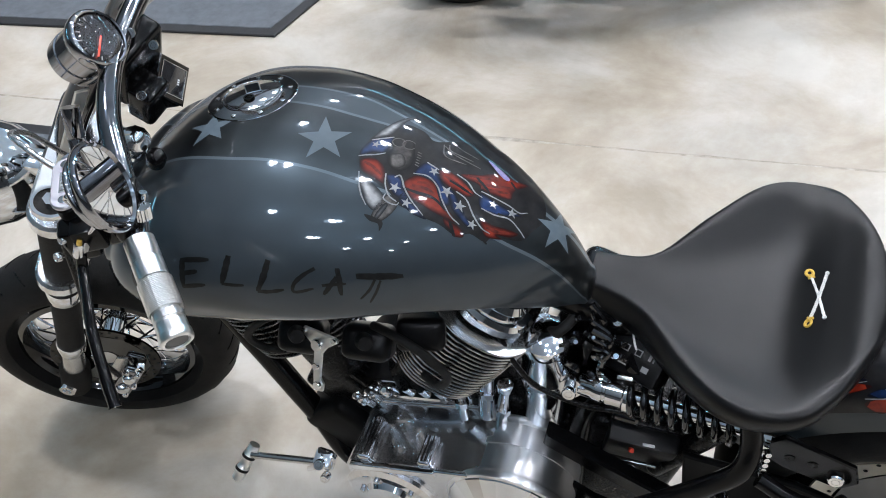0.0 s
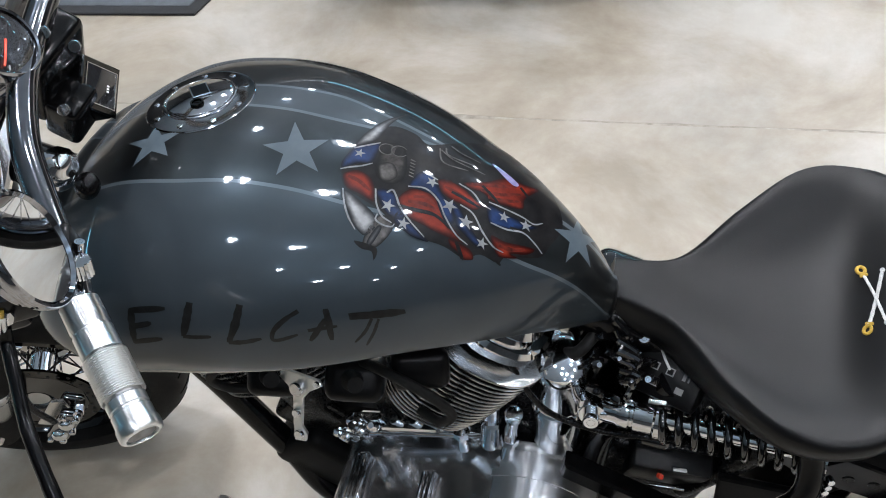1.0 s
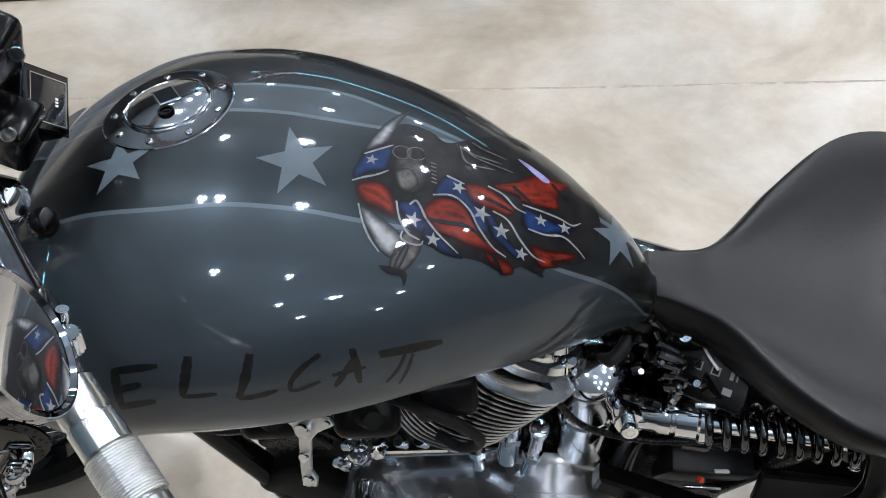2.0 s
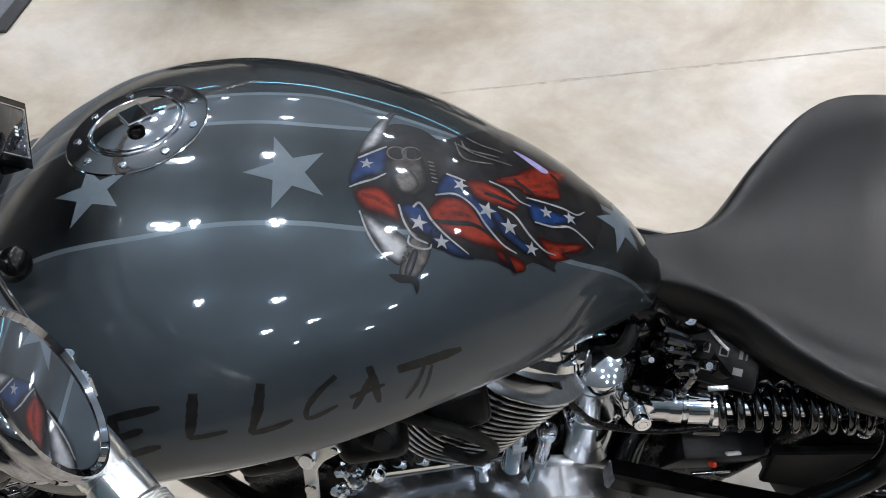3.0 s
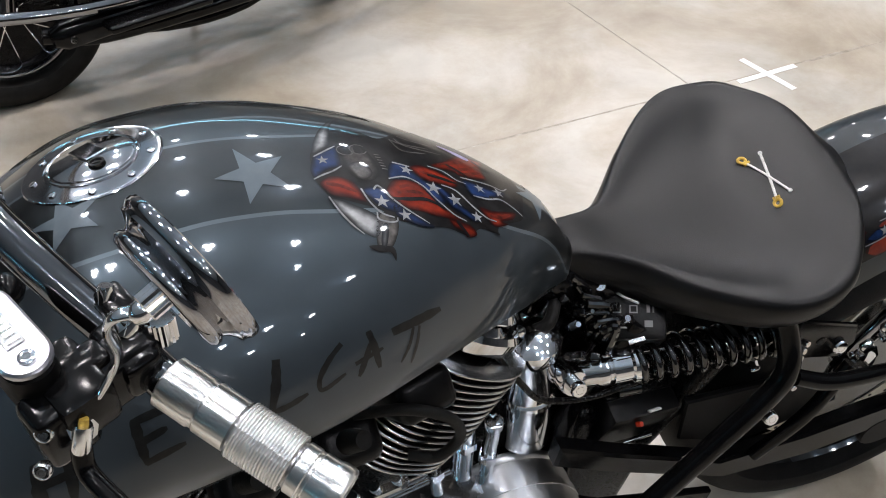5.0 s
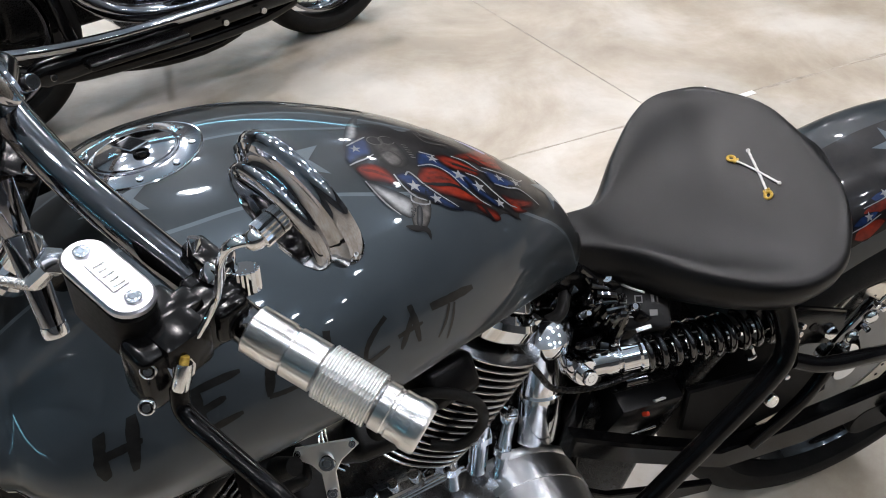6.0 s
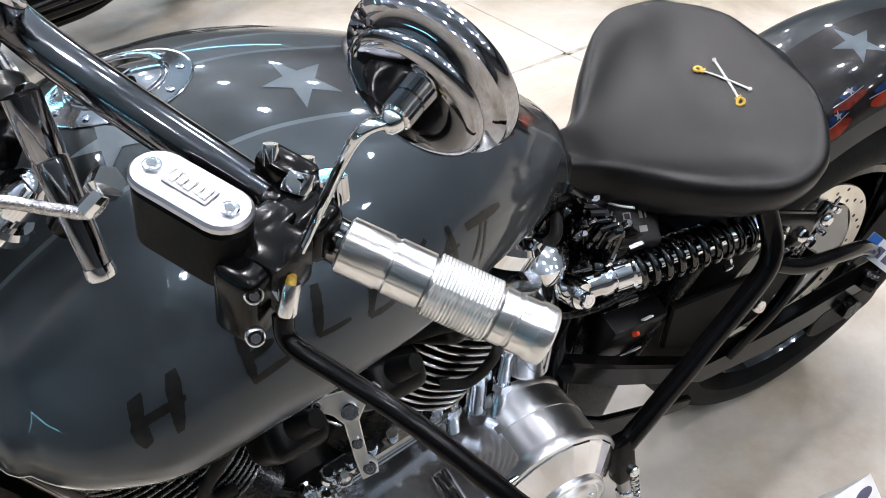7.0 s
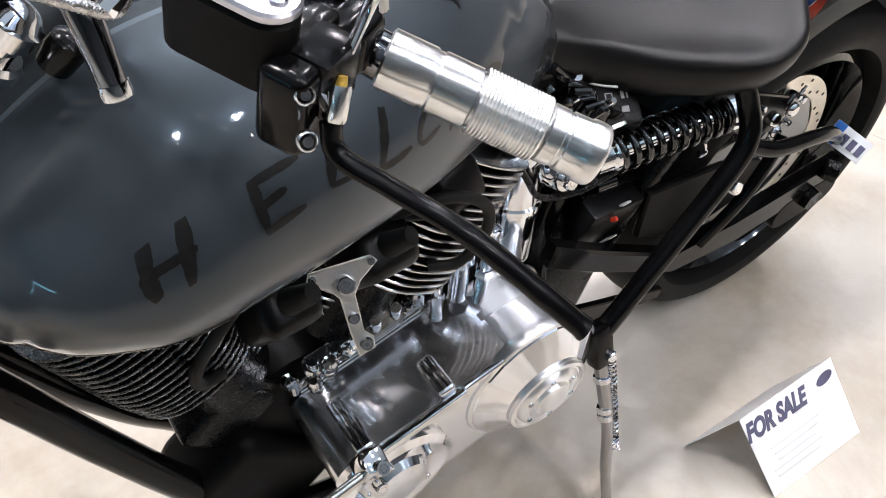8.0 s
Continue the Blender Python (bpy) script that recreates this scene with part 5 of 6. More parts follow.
caliper(V((-0.325, -0.100, 0.085)), WDIR, (0.45, 0.16, 0.85))
part("brake_hose", tube([(-0.265, -0.150, 0.60), (-0.275, -0.155, 0.46), (-0.300, -0.155, 0.34), (-0.320, -0.150, 0.22), (-0.320, -0.130, 0.12)], 0.0055, 10), black_satin, bike)


# ---- frame, engine and rear end ----
def frame_tube(points, r=0.017, label=""):
    return part("frame_tube", tube(points, r, 18), frame_black, bike, label)


for s in (-1, 1):
    frame_tube([(-0.235, s * 0.025, 0.54), (-0.130, s * 0.034, 0.385), (-0.033, s * 0.045, 0.238), (0.072, s * 0.066, 0.103), (0.180, s * 0.095, 0.010), (0.45, s * 0.11, 0.03), (0.58, s * 0.11, 0.12)], 0.0215)
frame_tube([(-0.26, 0, 0.66), (-0.1, 0, 0.64), (0.2, 0, 0.66), (0.45, 0, 0.62), (0.60, 0, 0.58)], 0.030)
for s in (-1, 1):
    frame_tube([(0.735, s * 0.115, 0.655), (0.757, s * 0.142, 0.605), (0.760, s * 0.162, 0.570), (0.743, s * 0.171, 0.530), (0.680, s * 0.180, 0.430), (0.585, s * 0.193, 0.288)], 0.0145)
    frame_tube([(0.585, s * 0.190, 0.290), (0.560, s * 0.120, 0.150)], 0.0145)
    frame_tube([(0.905, s * 0.140, 0.520), (0.870, s * 0.150, 0.430), (0.835, s * 0.140, 0.330)], 0.010)
    frame_tube([(0.60, s * 0.06, 0.58), (0.55, s * 0.06, 0.42), (0.56, s * 0.09, 0.25), (0.58, s * 0.11, 0.12)], 0.018)
bolt(V((0.7513, -0.180, 0.5014)), (0, -0.95, 0.3), 0.010, 0.010, bike, name="frame_bolt")


FINS = 25


def cylinder(crank, top, name, label, metal):
    """A finned barrel with its head and rocker cover."""
    ax = (top - crank).normalized()
    m = basis(crank, ax, (0, 1, 0))
    n = (top - crank).length
    root = part(name, lathe([(n * 0.35, 0), (n * 0.35, 0.062), (n * 0.9, 0.062), (n * 0.9, 0)], m, 32), black_satin, bike, label)

    def oval(a, b):
        return [(a * math.copysign(abs(math.cos(t)) ** 0.75, math.cos(t)), b * math.copysign(abs(math.sin(t)) ** 0.75, math.sin(t))) for t in (2 * math.pi * k / 40 for k in range(40))]
    for k in range(FINS):
        h = n * 0.42 + k * 0.0115
        grow = 0.86 + 0.14 * min(1.0, k / 12)
        wide = 0.108 if k > 7 else 0.050
        part("fin", slab(oval(wide * grow, 0.088 * grow), 0.0042, m @ Matrix.Translation((0, 0, h)), 0.0012), metal, root)
    base = n * 0.42 + FINS * 0.0115
    cover = part("rocker_cover", slab(oval(0.088, 0.066), 0.030, m @ Matrix.Translation((0, 0, base + 0.014)), 0.006), chrome, root, "chrome rocker cover")
    part("cover_cap", slab(oval(0.072, 0.050), 0.018, m @ Matrix.Translation((0, 0, base + 0.040)), 0.008), chrome, cover)
    for s in (-1, 1):
        for q in (-1, 1):
            bolt(m @ V((s * 0.066, q * 0.040, base + 0.028)), ax, 0.007, 0.007, cover)
    return root


CRANK = V((0.200, -0.01, 0.14))
cylinder(CRANK, V((-0.035, -0.01, 0.500)), "front_cylinder", "finned front cylinder of the V-twin engine", fin_dark)
cylinder(CRANK, V((0.375, -0.01, 0.590)), "rear_cylinder", "finned rear cylinder with bright polished fins", fin_metal)
part("crankcase", lathe([(-0.08, 0), (-0.08, 0.09), (-0.065, 0.11), (0.085, 0.11), (0.10, 0.09), (0.10, 0)], basis(CRANK + V((0.03, 0.03, 0.03)), (0, 1, 0)), 40), dull_black, bike, "black crankcase")
reg = part("voltage_regulator", block((0.09, 0.10, 0.11), pose(0.115, -0.010, 0.215, 0, 38, 0), 0.012, segments=3), black_satin, bike, "black finned voltage regulator")
for k in range(7):
    part("cooling_fin", block((0.08, 0.005, 0.012), pose(0.115, -0.010, 0.215, 0, 38, 0) @ Matrix.Translation((0, -0.042 + 0.014 * k, 0.059)), 0.001), black_satin, reg)
part("sump", block((0.20, 0.11, 0.13), pose(0.160, -0.035, 0.085, 0, 38, 0), 0.020, segments=3), dull_black, bike, "black engine sump")
part("engine_plate", slab([(0.14, 0.03), (0.30, 0.0), (0.42, 0.06), (0.42, 0.16), (0.22, 0.20), (0.13, 0.14)], 0.02, Matrix(((1, 0, 0, 0), (0, 0, -1, -0.02), (0, 1, 0, 0.02), (0, 0, 0, 1))), 0.004), black_satin, bike)
part("transmission", block((0.17, 0.17, 0.27), pose(0.630, 0.010, 0.27, 0, 4, 0), 0.02, segments=3), black_satin, bike)
part("gearbox", block((0.20, 0.17, 0.20), Matrix.Translation((0.455, 0.02, 0.27)), 0.02, segments=3), black_satin, bike)


def primary():
    drum_m = basis((0.475, -0.072, 0.262), (0, -1, 0), (0, 0, 1))
    drum = part("primary_cover", lathe([(0.0, 0.0), (0.0, 0.090), (0.003, 0.096), (0.008, 0.1005), (0.012, 0.1015), (0.016, 0.1000), (0.018, 0.0965), (0.046, 0.0965), (0.0465, 0.0985), (0.058, 0.0985), (0.0585, 0.0975),
                                        (0.100, 0.0975), (0.104, 0.0985), (0.108, 0.1030), (0.112, 0.1060), (0.118, 0.1068), (0.122, 0.1055), (0.124, 0.1020), (0.122, 0.0)], drum_m, 96), drum_polish, bike, "polished chrome primary drive cover")
    facets = 22
    cone = bmesh.new()
    rims = []
    for h, r in ((0.1225, 0.1025), (0.1260, 0.1000), (0.1480, 0.0640), (0.1500, 0.0560)):
        rims.append([cone.verts.new(drum_m @ V((r * math.cos(2 * math.pi * k / facets), r * math.sin(2 * math.pi * k / facets), h))) for k in range(facets)])
    for p, q in zip(rims, rims[1:]):
        for k in range(facets):
            cone.faces.new((p[k], p[(k + 1) % facets], q[(k + 1) % facets], q[k]))
    part("cone", cone, engine_chrome, drum, "faceted chrome cone round the clutch cover", sharp=8)
    part("derby_cover", lathe([(0.148, 0.0), (0.148, 0.060), (0.152, 0.0625), (0.156, 0.0610), (0.157, 0.0560), (0.153, 0.0530), (0.153, 0.0500), (0.158, 0.0485), (0.161, 0.0440), (0.161, 0.0350), (0.158, 0.0330), (0.158, 0.0290), (0.164, 0.0270), (0.166, 0.0)], drum_m, 64), drum_polish, drum, "stepped round chrome clutch cover")
    for k in range(6):
        a = 2 * math.pi * k / 6 + 0.3
        bolt(drum_m @ V((0.040 * math.cos(a), 0.040 * math.sin(a), 0.160)), (0, -1, 0), 0.0040, 0.003, drum, name="screw")
    tilt = pose(0.285, -0.1275, 0.276, 90, 0, 0) @ pose(0, 0, 0, 0, 0, 25.8)
    side = [(0.155, 0.0), (-0.088, 0.0)]
    side += [(-0.088 - 0.034 * math.sin(math.pi * k / 20), -0.034 + 0.034 * math.cos(math.pi * k / 20)) for k in range(1, 11)]
    side += [(-0.104, -0.115), (-0.070, -0.160), (0.0, -0.176), (0.155, -0.176)]
    case = part("primary_case", slab(side[::-1], 0.128, tilt, 0.006), case_polish, bike, "polished chrome primary case")
    cm = pose(0.285, -0.1275, 0.276, 0, -25.8, 0)
    part("top_rail", block((0.165, 0.012, 0.016), cm @ Matrix.Translation((-0.012, -0.067, -0.001)), 0.003, segments=3), engine_chrome, case, "raised chrome rail along the case edge")
    part("edge_bead", rod(cm @ V((0.068, -0.064, 0.0)), cm @ V((0.150, -0.064, 0.0)), 0.0045, 12), engine_chrome, case)
    part("inner_bead", rod(cm @ V((-0.095, 0.060, 0.001)), cm @ V((0.120, 0.060, 0.001)), 0.0050, 12), engine_chrome, case)
    bulge = basis(cm @ V((-0.055, -0.062, -0.088)), (0, -1, 0))
    part("outer_bulge", lathe([(0, 0), (0, 0.080), (0.010, 0.082), (0.016, 0.072), (0.012, 0.060), (0.012, 0.046), (0.022, 0.040), (0.026, 0.0)], bulge, 48), engine_chrome, case, "round chrome alternator cover")
    for k in range(5):
        a = 2 * math.pi * k / 5 + 0.5
        bolt(bulge @ V((0.053 * math.cos(a), 0.053 * math.sin(a), 0.012)), (0, -1, 0), 0.0055, 0.006, case, name="screw")
    # two rounded blocks with grooved tops stand on the case, the front one longer
    for x, far in ((-0.068, 0.020), (0.050, -0.004)):
        rib = part("rib", block((0.024, far + 0.062, 0.022), cm @ Matrix.Translation((x, (far - 0.062) / 2, 0.006)), 0.006, segments=4), engine_chrome, case, "rounded chrome rib on the primary case")
        for u in (-0.0075, 0.0, 0.0075):
            part("ridge", rod(cm @ V((x + u, far - 0.006, 0.0168)), cm @ V((x + u, -0.057, 0.0168)), 0.0026, 8), engine_chrome, rib)
    for x in (-0.10, -0.06, -0.01, 0.04, 0.09):
        part("stud", lathe([(0, 0), (0, 0.009), (0.022, 0.009), (0.024, 0.006), (0.024, 0)], basis(cm @ V((x, 0.068, 0.0)), (-0.3, 0, 1)), 12), engine_chrome, case)
        part("stud_cap", lathe([(0, 0), (0, 0.012), (0.010, 0.012), (0.014, 0.006), (0.014, 0)], basis(cm @ V((x, 0.068, 0.022)), (-0.3, 0, 1)), 6), engine_chrome, case)
    part("web_plate", block((0.19, 0.040, 0.020), cm @ Matrix.Translation((0.0, 0.080, 0.004)), 0.006), engine_chrome, case)
    # oil line unions at the front of the case
    for at, up, r in (((0.208, -0.100, 0.318), (-0.25, -0.35, 0.9), 0.0085), ((0.190, -0.106, 0.300), (-0.4, -0.3, 0.85), 0.0075), ((0.232, -0.098, 0.335), (-0.1, -0.4, 0.9), 0.0070)):
        union = part("oil_union", lathe([(-0.030, 0), (-0.030, r * 0.8), (-0.008, r * 0.8), (-0.006, r * 1.15), (0.006, r * 1.15), (0.008, r * 0.8), (0.018, r * 0.8), (0.020, r), (0.026, r), (0.029, r * 0.6), (0.029, 0)], basis(at, up), 20), chrome, case, "chrome oil line union")
        part("hex_nut", lathe([(-0.004, 0), (-0.004, r * 1.45), (0.005, r * 1.45), (0.005, 0)], basis(at, up), 6), chrome, union)

primary()

# chrome bracket with the two coils behind the tank's lower edge
BR = basis((0.156, -0.168, 0.535), (-0.35, -0.80, 0.48), (1, -0.25, 0.30)) @ Matrix.Scale(0.84, 4)
bracket = part("coil_bracket", slab([(-0.042, 0.024), (-0.036, 0.035), (0.036, 0.035), (0.042, 0.027), (0.018, 0.010), (0.008, -0.004), (0.007, -0.050), (0.016, -0.060), (0.014, -0.074), (-0.006, -0.078), (-0.009, -0.050), (-0.010, -0.004), (-0.020, 0.010)][::-1], 0.006, BR, 0.001), bright_plate, bike, "polished triangular coil bracket with a large bolt")
for u, v, r in ((0.0, 0.012, 0.0095), (-0.034, 0.028, 0.004), (0.034, 0.029, 0.004), (-0.001, -0.030, 0.006), (0.005, -0.064, 0.007)):
    bolt(BR @ V((u, v, 0.003)), BR.col[2].xyz, r, r * 0.8, bracket)
for at, size in (((0.108, -0.125, 0.490), (0.070, 0.055, 0.075)), ((0.215, -0.120, 0.520), (0.075, 0.055, 0.080))):
    c = part("ignition_coil", block(size, basis(at, (0.1, -0.6, 0.8), (1, 0, 0.25)), 0.016, segments=4), plastic, bike, "black ignition coil")
    part("coil_tower", lathe([(0, 0), (0, 0.014), (0.02, 0.012), (0.035, 0.010), (0.035, 0)], basis(V(at) + V((0, -0.02, 0.03)), (0.3, -0.5, 0.7)), 20), rubber, c)
part("spark_lead", tube([(0.225, -0.125, 0.575), (0.270, -0.150, 0.605), (0.318, -0.155, 0.585), (0.345, -0.145, 0.530), (0.330, -0.135, 0.480), (0.300, -0.120, 0.470)], 0.0065, 12), rubber, bike, "black rubber spark plug lead")
part("spark_lead", tube([(0.085, -0.120, 0.530), (0.050, -0.140, 0.520), (0.020, -0.145, 0.470), (0.030, -0.130, 0.420), (0.060, -0.120, 0.410)], 0.0065, 12), rubber, bike, "black rubber spark plug lead")
part("plug_cover", block((0.07, 0.05, 0.085), basis((0.292, -0.105, 0.575), (0.2, -0.7, 0.6), (1, 0, 0.3)), 0.012, segments=3), plastic, bike)
part("oil_filler", lathe([(0, 0), (0, 0.034), (0.006, 0.036), (0.085, 0.036), (0.088, 0.039), (0.096, 0.039), (0.099, 0.036), (0.165, 0.036), (0.172, 0.040), (0.190, 0.040), (0.198, 0.032), (0.206, 0.016), (0.206, 0)], basis((0.490, -0.062, 0.375), (-0.15, 0.08, 1)), 40), engine_chrome, bike, "upright chrome oil filler canister")
for at, up, r, n in (((0.400, -0.085, 0.345), (-0.1, 0.1, 1), 0.014, 0.13), ((0.428, -0.100, 0.335), (-0.05, 0.1, 1), 0.010, 0.11), ((0.365, -0.095, 0.330), (-0.2, 0.1, 1), 0.009, 0.07)):
    tube_ob = part("chrome_tube", lathe([(0, 0), (0, r), (n, r), (n + 0.003, r * 1.25), (n + 0.014, r * 1.25), (n + 0.017, r * 0.8), (n + 0.017, 0)], basis(at, up), 24), engine_chrome, bike)
    part("tube_nut", lathe([(n * 0.45, r), (n * 0.45, r * 1.3), (n * 0.45 + 0.012, r * 1.3), (n * 0.45 + 0.012, r)], basis(at, up), 6, None, True), engine_chrome, tube_ob)
part("base_flange", slab(stadium(0.060, 0.014), 0.016, basis((0.262, -0.072, 0.312), (-0.35, -0.25, 0.9), (0.9, 0, 0.4)), 0.003), engine_chrome, bike, "bolted chrome cylinder base flange")
for k in range(5):
    bolt(basis((0.262, -0.072, 0.312), (-0.35, -0.25, 0.9), (0.9, 0, 0.4)) @ V((-0.060 + 0.030 * k, 0.0, 0.008)), (-0.35, -0.25, 0.9), 0.0085, 0.014, bike, name="flange_bolt")
part("air_hose", tube([(0.50, -0.02, 0.60), (0.48, -0.05, 0.585), (0.455, -0.04, 0.56)], 0.008, 12), rubber, bike)
part("oil_tank", block((0.15, 0.13, 0.22), pose(0.535, 0.055, 0.485, 0, 12, 0), 0.025, segments=4), black_gloss, bike, "black oil tank under the seat")
part("inner_guard", block((0.03, 0.19, 0.30), pose(0.725, 0.0, 0.47, 0, 20, 0), 0.012, segments=3), black_satin, bike, "black inner mudguard")
part("drain_hose", tube([(0.40, -0.085, 0.585), (0.433, -0.10, 0.545), (0.473, -0.10, 0.502), (0.54, -0.10, 0.490), (0.59, -0.10, 0.503), (0.64, -0.09, 0.50)], 0.0042, 10), black_satin, bike)


def shock():
    p, q = V((0.5163, -0.0745, 0.5073)), V((0.8060, -0.1000, 0.5590))
    d = (q - p).normalized()
    m = basis(p, d, (0, -1, 0))
    body = part("shock_absorber", lathe([(0.010, 0), (0.010, 0.016), (0.014, 0.019), (0.032, 0.0195), (0.036, 0.022), (0.048, 0.022), (0.050, 0.0195), (0.053, 0.0195), (0.055, 0.0225), (0.078, 0.0225), (0.081, 0.026), (0.088, 0.026), (0.090, 0.011), (0.300, 0.011), (0.300, 0)], m, 40), chrome, bike, "chrome-bodied shock absorber with a black coil spring")
    part("spring", coil(m @ V((0, 0, 0.088)), m @ V((0, 0, 0.275)), 0.0250, 0.0052, 9.5, 10), black_gloss, body, "black coil spring")
    part("spring_seat", lathe([(0.272, 0.010), (0.272, 0.030), (0.282, 0.030), (0.284, 0.014), (0.300, 0.014), (0.300, 0.010)], m, 32, None, True), chrome, body)
    part("eye", lathe([(-0.020, 0), (-0.020, 0.017), (-0.016, 0.019), (0.016, 0.019), (0.020, 0.017), (0.020, 0)], basis(p, (0.05, -0.9, 0.3)), 28), chrome, body)
    bolt(p + V((0.0, -0.022, 0.006)), (0.05, -0.9, 0.3), 0.011, 0.010, body)
    part("reservoir", lathe([(0, 0), (0, 0.010), (0.030, 0.010), (0.034, 0.006), (0.034, 0)], basis(p + V((0.075, -0.012, -0.034)), d), 20), black_gloss, body)


shock()


def electrics():
    m = basis((0.591, -0.057, 0.585), (-0.35, -0.45, 0.82), (1, -0.45, 0.3))
    box = part("control_box", block((0.085, 0.060, 0.050), m @ Matrix.Translation((0, 0, -0.026)), 0.006), plastic, bike, "black electronic control box with printed symbols")
    for x, y, w, h in ((-0.018, 0.008, 0.010, 0.010), (0.002, 0.008, 0.010, 0.010), (0.020, 0.012, 0.004, 0.016), (0.026, 0.012, 0.002, 0.016), (-0.010, -0.010, 0.024, 0.002), (-0.010, -0.015, 0.020, 0.002), (0.020, -0.010, 0.010, 0.008)):
        part("printed_mark", block((w, h, 0.0008), m @ Matrix.Translation((x, y, 0.000)), 0), grey_mark, box)
        if w == h:
            part("printed_core", block((w * 0.7, h * 0.7, 0.0008), m @ Matrix.Translation((x, y, 0.0006)), 0), plastic, box)
    bat = part("battery_box", block((0.105, 0.085, 0.095), basis((0.640, -0.055, 0.400), (0, -0.25, 0.97), (1, 0.05, 0.05)), 0.006), plastic, bike, "black plastic battery box")
    part("lid_strap", block((0.11, 0.02, 0.01), basis((0.640, -0.070, 0.450), (0, -0.25, 0.97), (1, 0.05, 0.05)), 0.002), black_satin, bat)
    part("connector", block((0.007, 0.007, 0.010), basis((0.628, -0.112, 0.425), (0.3, -0.6, 0.7), (1, 0, 0)), 0.002), red_paint, bat, "red connector")
    part("label_plate", block((0.018, 0.003, 0.008), basis((0.650, -0.104, 0.440), (0, -0.6, 0.6), (1, 0.05, 0.1)), 0.001), white_mark, bat)
    part("vent_strip", block((0.05, 0.004, 0.006), basis((0.650, -0.098, 0.365), (0, -0.6, 0.6), (1, 0.05, 0.1)), 0.001), brushed, bat)
    rng = random.Random(5)
    for k in range(9):
        y = 0.00 - 0.010 * k
        x = 0.505 + 0.004 * k
        part("wire_loom", tube([(x, y, 0.640 - 0.006 * k), (x + 0.02 + rng.uniform(-0.01, 0.01), y - 0.008, 0.605), (x + 0.015, y - 0.004, 0.565 + rng.uniform(-0.01, 0.01)), (x + 0.05, y + 0.02, 0.51)], 0.0028 + 0.0012 * (k % 3), 8), black_gloss, bike)
    for k in range(16):
        p = V((rng.uniform(0.500, 0.570), rng.uniform(-0.085, -0.010), rng.uniform(0.540, 0.615)))
        part("connector", block((0.012, 0.010, rng.uniform(0.016, 0.028)), basis(p, (rng.uniform(-0.6, 0.6), -0.5, 0.6), (1, rng.uniform(-0.5, 0.5), 0)), 0.002), black_gloss, bike)
        if k % 2:
            bolt(p + V((rng.uniform(-0.01, 0.01), -0.008, 0.010)), (rng.uniform(-0.3, 0.3), -0.5, 0.8), rng.uniform(0.003, 0.005), 0.006, bike, name="clip_screw")
    bolt(V((0.556, -0.022, 0.606)), (-0.3, -0.4, 0.85), 0.008, 0.006, bike)
    part("bright_bracket", block((0.022, 0.006, 0.003), basis((0.585, -0.088, 0.575), (-0.2, -0.5, 0.85), (0.8, -0.2, 0.5)), 0.001), brushed, bike)


electrics()
part("seat_wire", tube([(0.578, -0.005, 0.590), (0.580, -0.025, 0.596), (0.584, -0.045, 0.604), (0.588, -0.062, 0.613)], 0.0016, 8), white_thread, bike, "pale cable under the seat")
part("cable_clip", tube([(0.745, -0.078, 0.552), (0.760, -0.084, 0.545), (0.778, -0.092, 0.520), (0.790, -0.098, 0.498), (0.800, -0.098, 0.484), (0.795, -0.094, 0.476), (0.786, -0.094, 0.486)], 0.0022, 8), chrome, bike, "bent steel wire clip")
for k in range(5):
    bolt(V((0.780 + 0.002 * k, -0.150, 0.600 - 0.014 * k)), (0.2, -0.9, 0.3), 0.0045, 0.005, bike, name="rail_screw")

REAR = V((1.085, 0.0, 0.346))
rear = wheel(bike, REAR, V((0, 1, 0)), 0.318, 0.170, 0.215, 0, "black five-spoke rear wheel with a wide tyre", 0.172, -0.032, tread=False, disc_mat=disc_bright)
caliper(V((1.043, -0.038, 0.463)), V((0, 1, 0)), (0.36, 0, 0.93), "rear_brake_caliper")


def swingarm():
    for s in (-1, 1):
        side = [(0.50, 0.437), (0.60, 0.393), (0.79, 0.318), (0.93, 0.340), (1.17, 0.405), (1.17, 0.350), (0.96, 0.285), (0.81, 0.270), (0.60, 0.352), (0.50, 0.398)]
        arm = part("swingarm", slab(side, 0.026, Matrix(((1, 0, 0, 0), (0, 0, -1, s * 0.122), (0, 1, 0, 0), (0, 0, 0, 1))), 0.004), frame_black, bike, "gloss-black box-section swingarm")
        part("axle_plate", slab(stadium(0.045, 0.034), 0.016, basis((1.130, s * 0.128, 0.320), (0, -1, 0), (1, 0, 0.3)), 0.003), dull_black, arm)
        part("axle_nut", lathe([(0, 0), (0, 0.022), (0.014, 0.021), (0.014, 0)], basis((1.125, s * 0.136, 0.335), (0, s, 0)), 6), black_satin, arm)
    part("belly_plate", slab([(0.52, 0.33), (0.60, 0.285), (0.80, 0.245), (0.80, 0.225), (0.55, 0.235), (0.50, 0.26)], 0.012, Matrix(((1, 0, 0, 0), (0, 0, -1, -0.135), (0, 1, 0, 0), (0, 0, 0, 1))), 0.002), frame_black, bike)

    # added black plate: covers the lower brake disc so this corner stays dark
    cover_plate = part("disc_cover_plate", slab([(0.700, 0.440), (0.860, 0.452), (0.965, 0.430), (0.990, 0.372), (0.850, 0.310), (0.720, 0.350)], 0.012, Matrix(((1, 0, 0, 0), (0, 0, -1, -0.098), (0, 1, 0, 0), (0, 0, 0, 1))), 0.003), dull_black, bike, "black plate added to hide the lower brake disc")
    for x, z in ((0.880, 0.430), (0.945, 0.385)):
        bolt(V((x, -0.104, z)), (0, -1, 0), 0.005, 0.004, cover_plate)


swingarm()


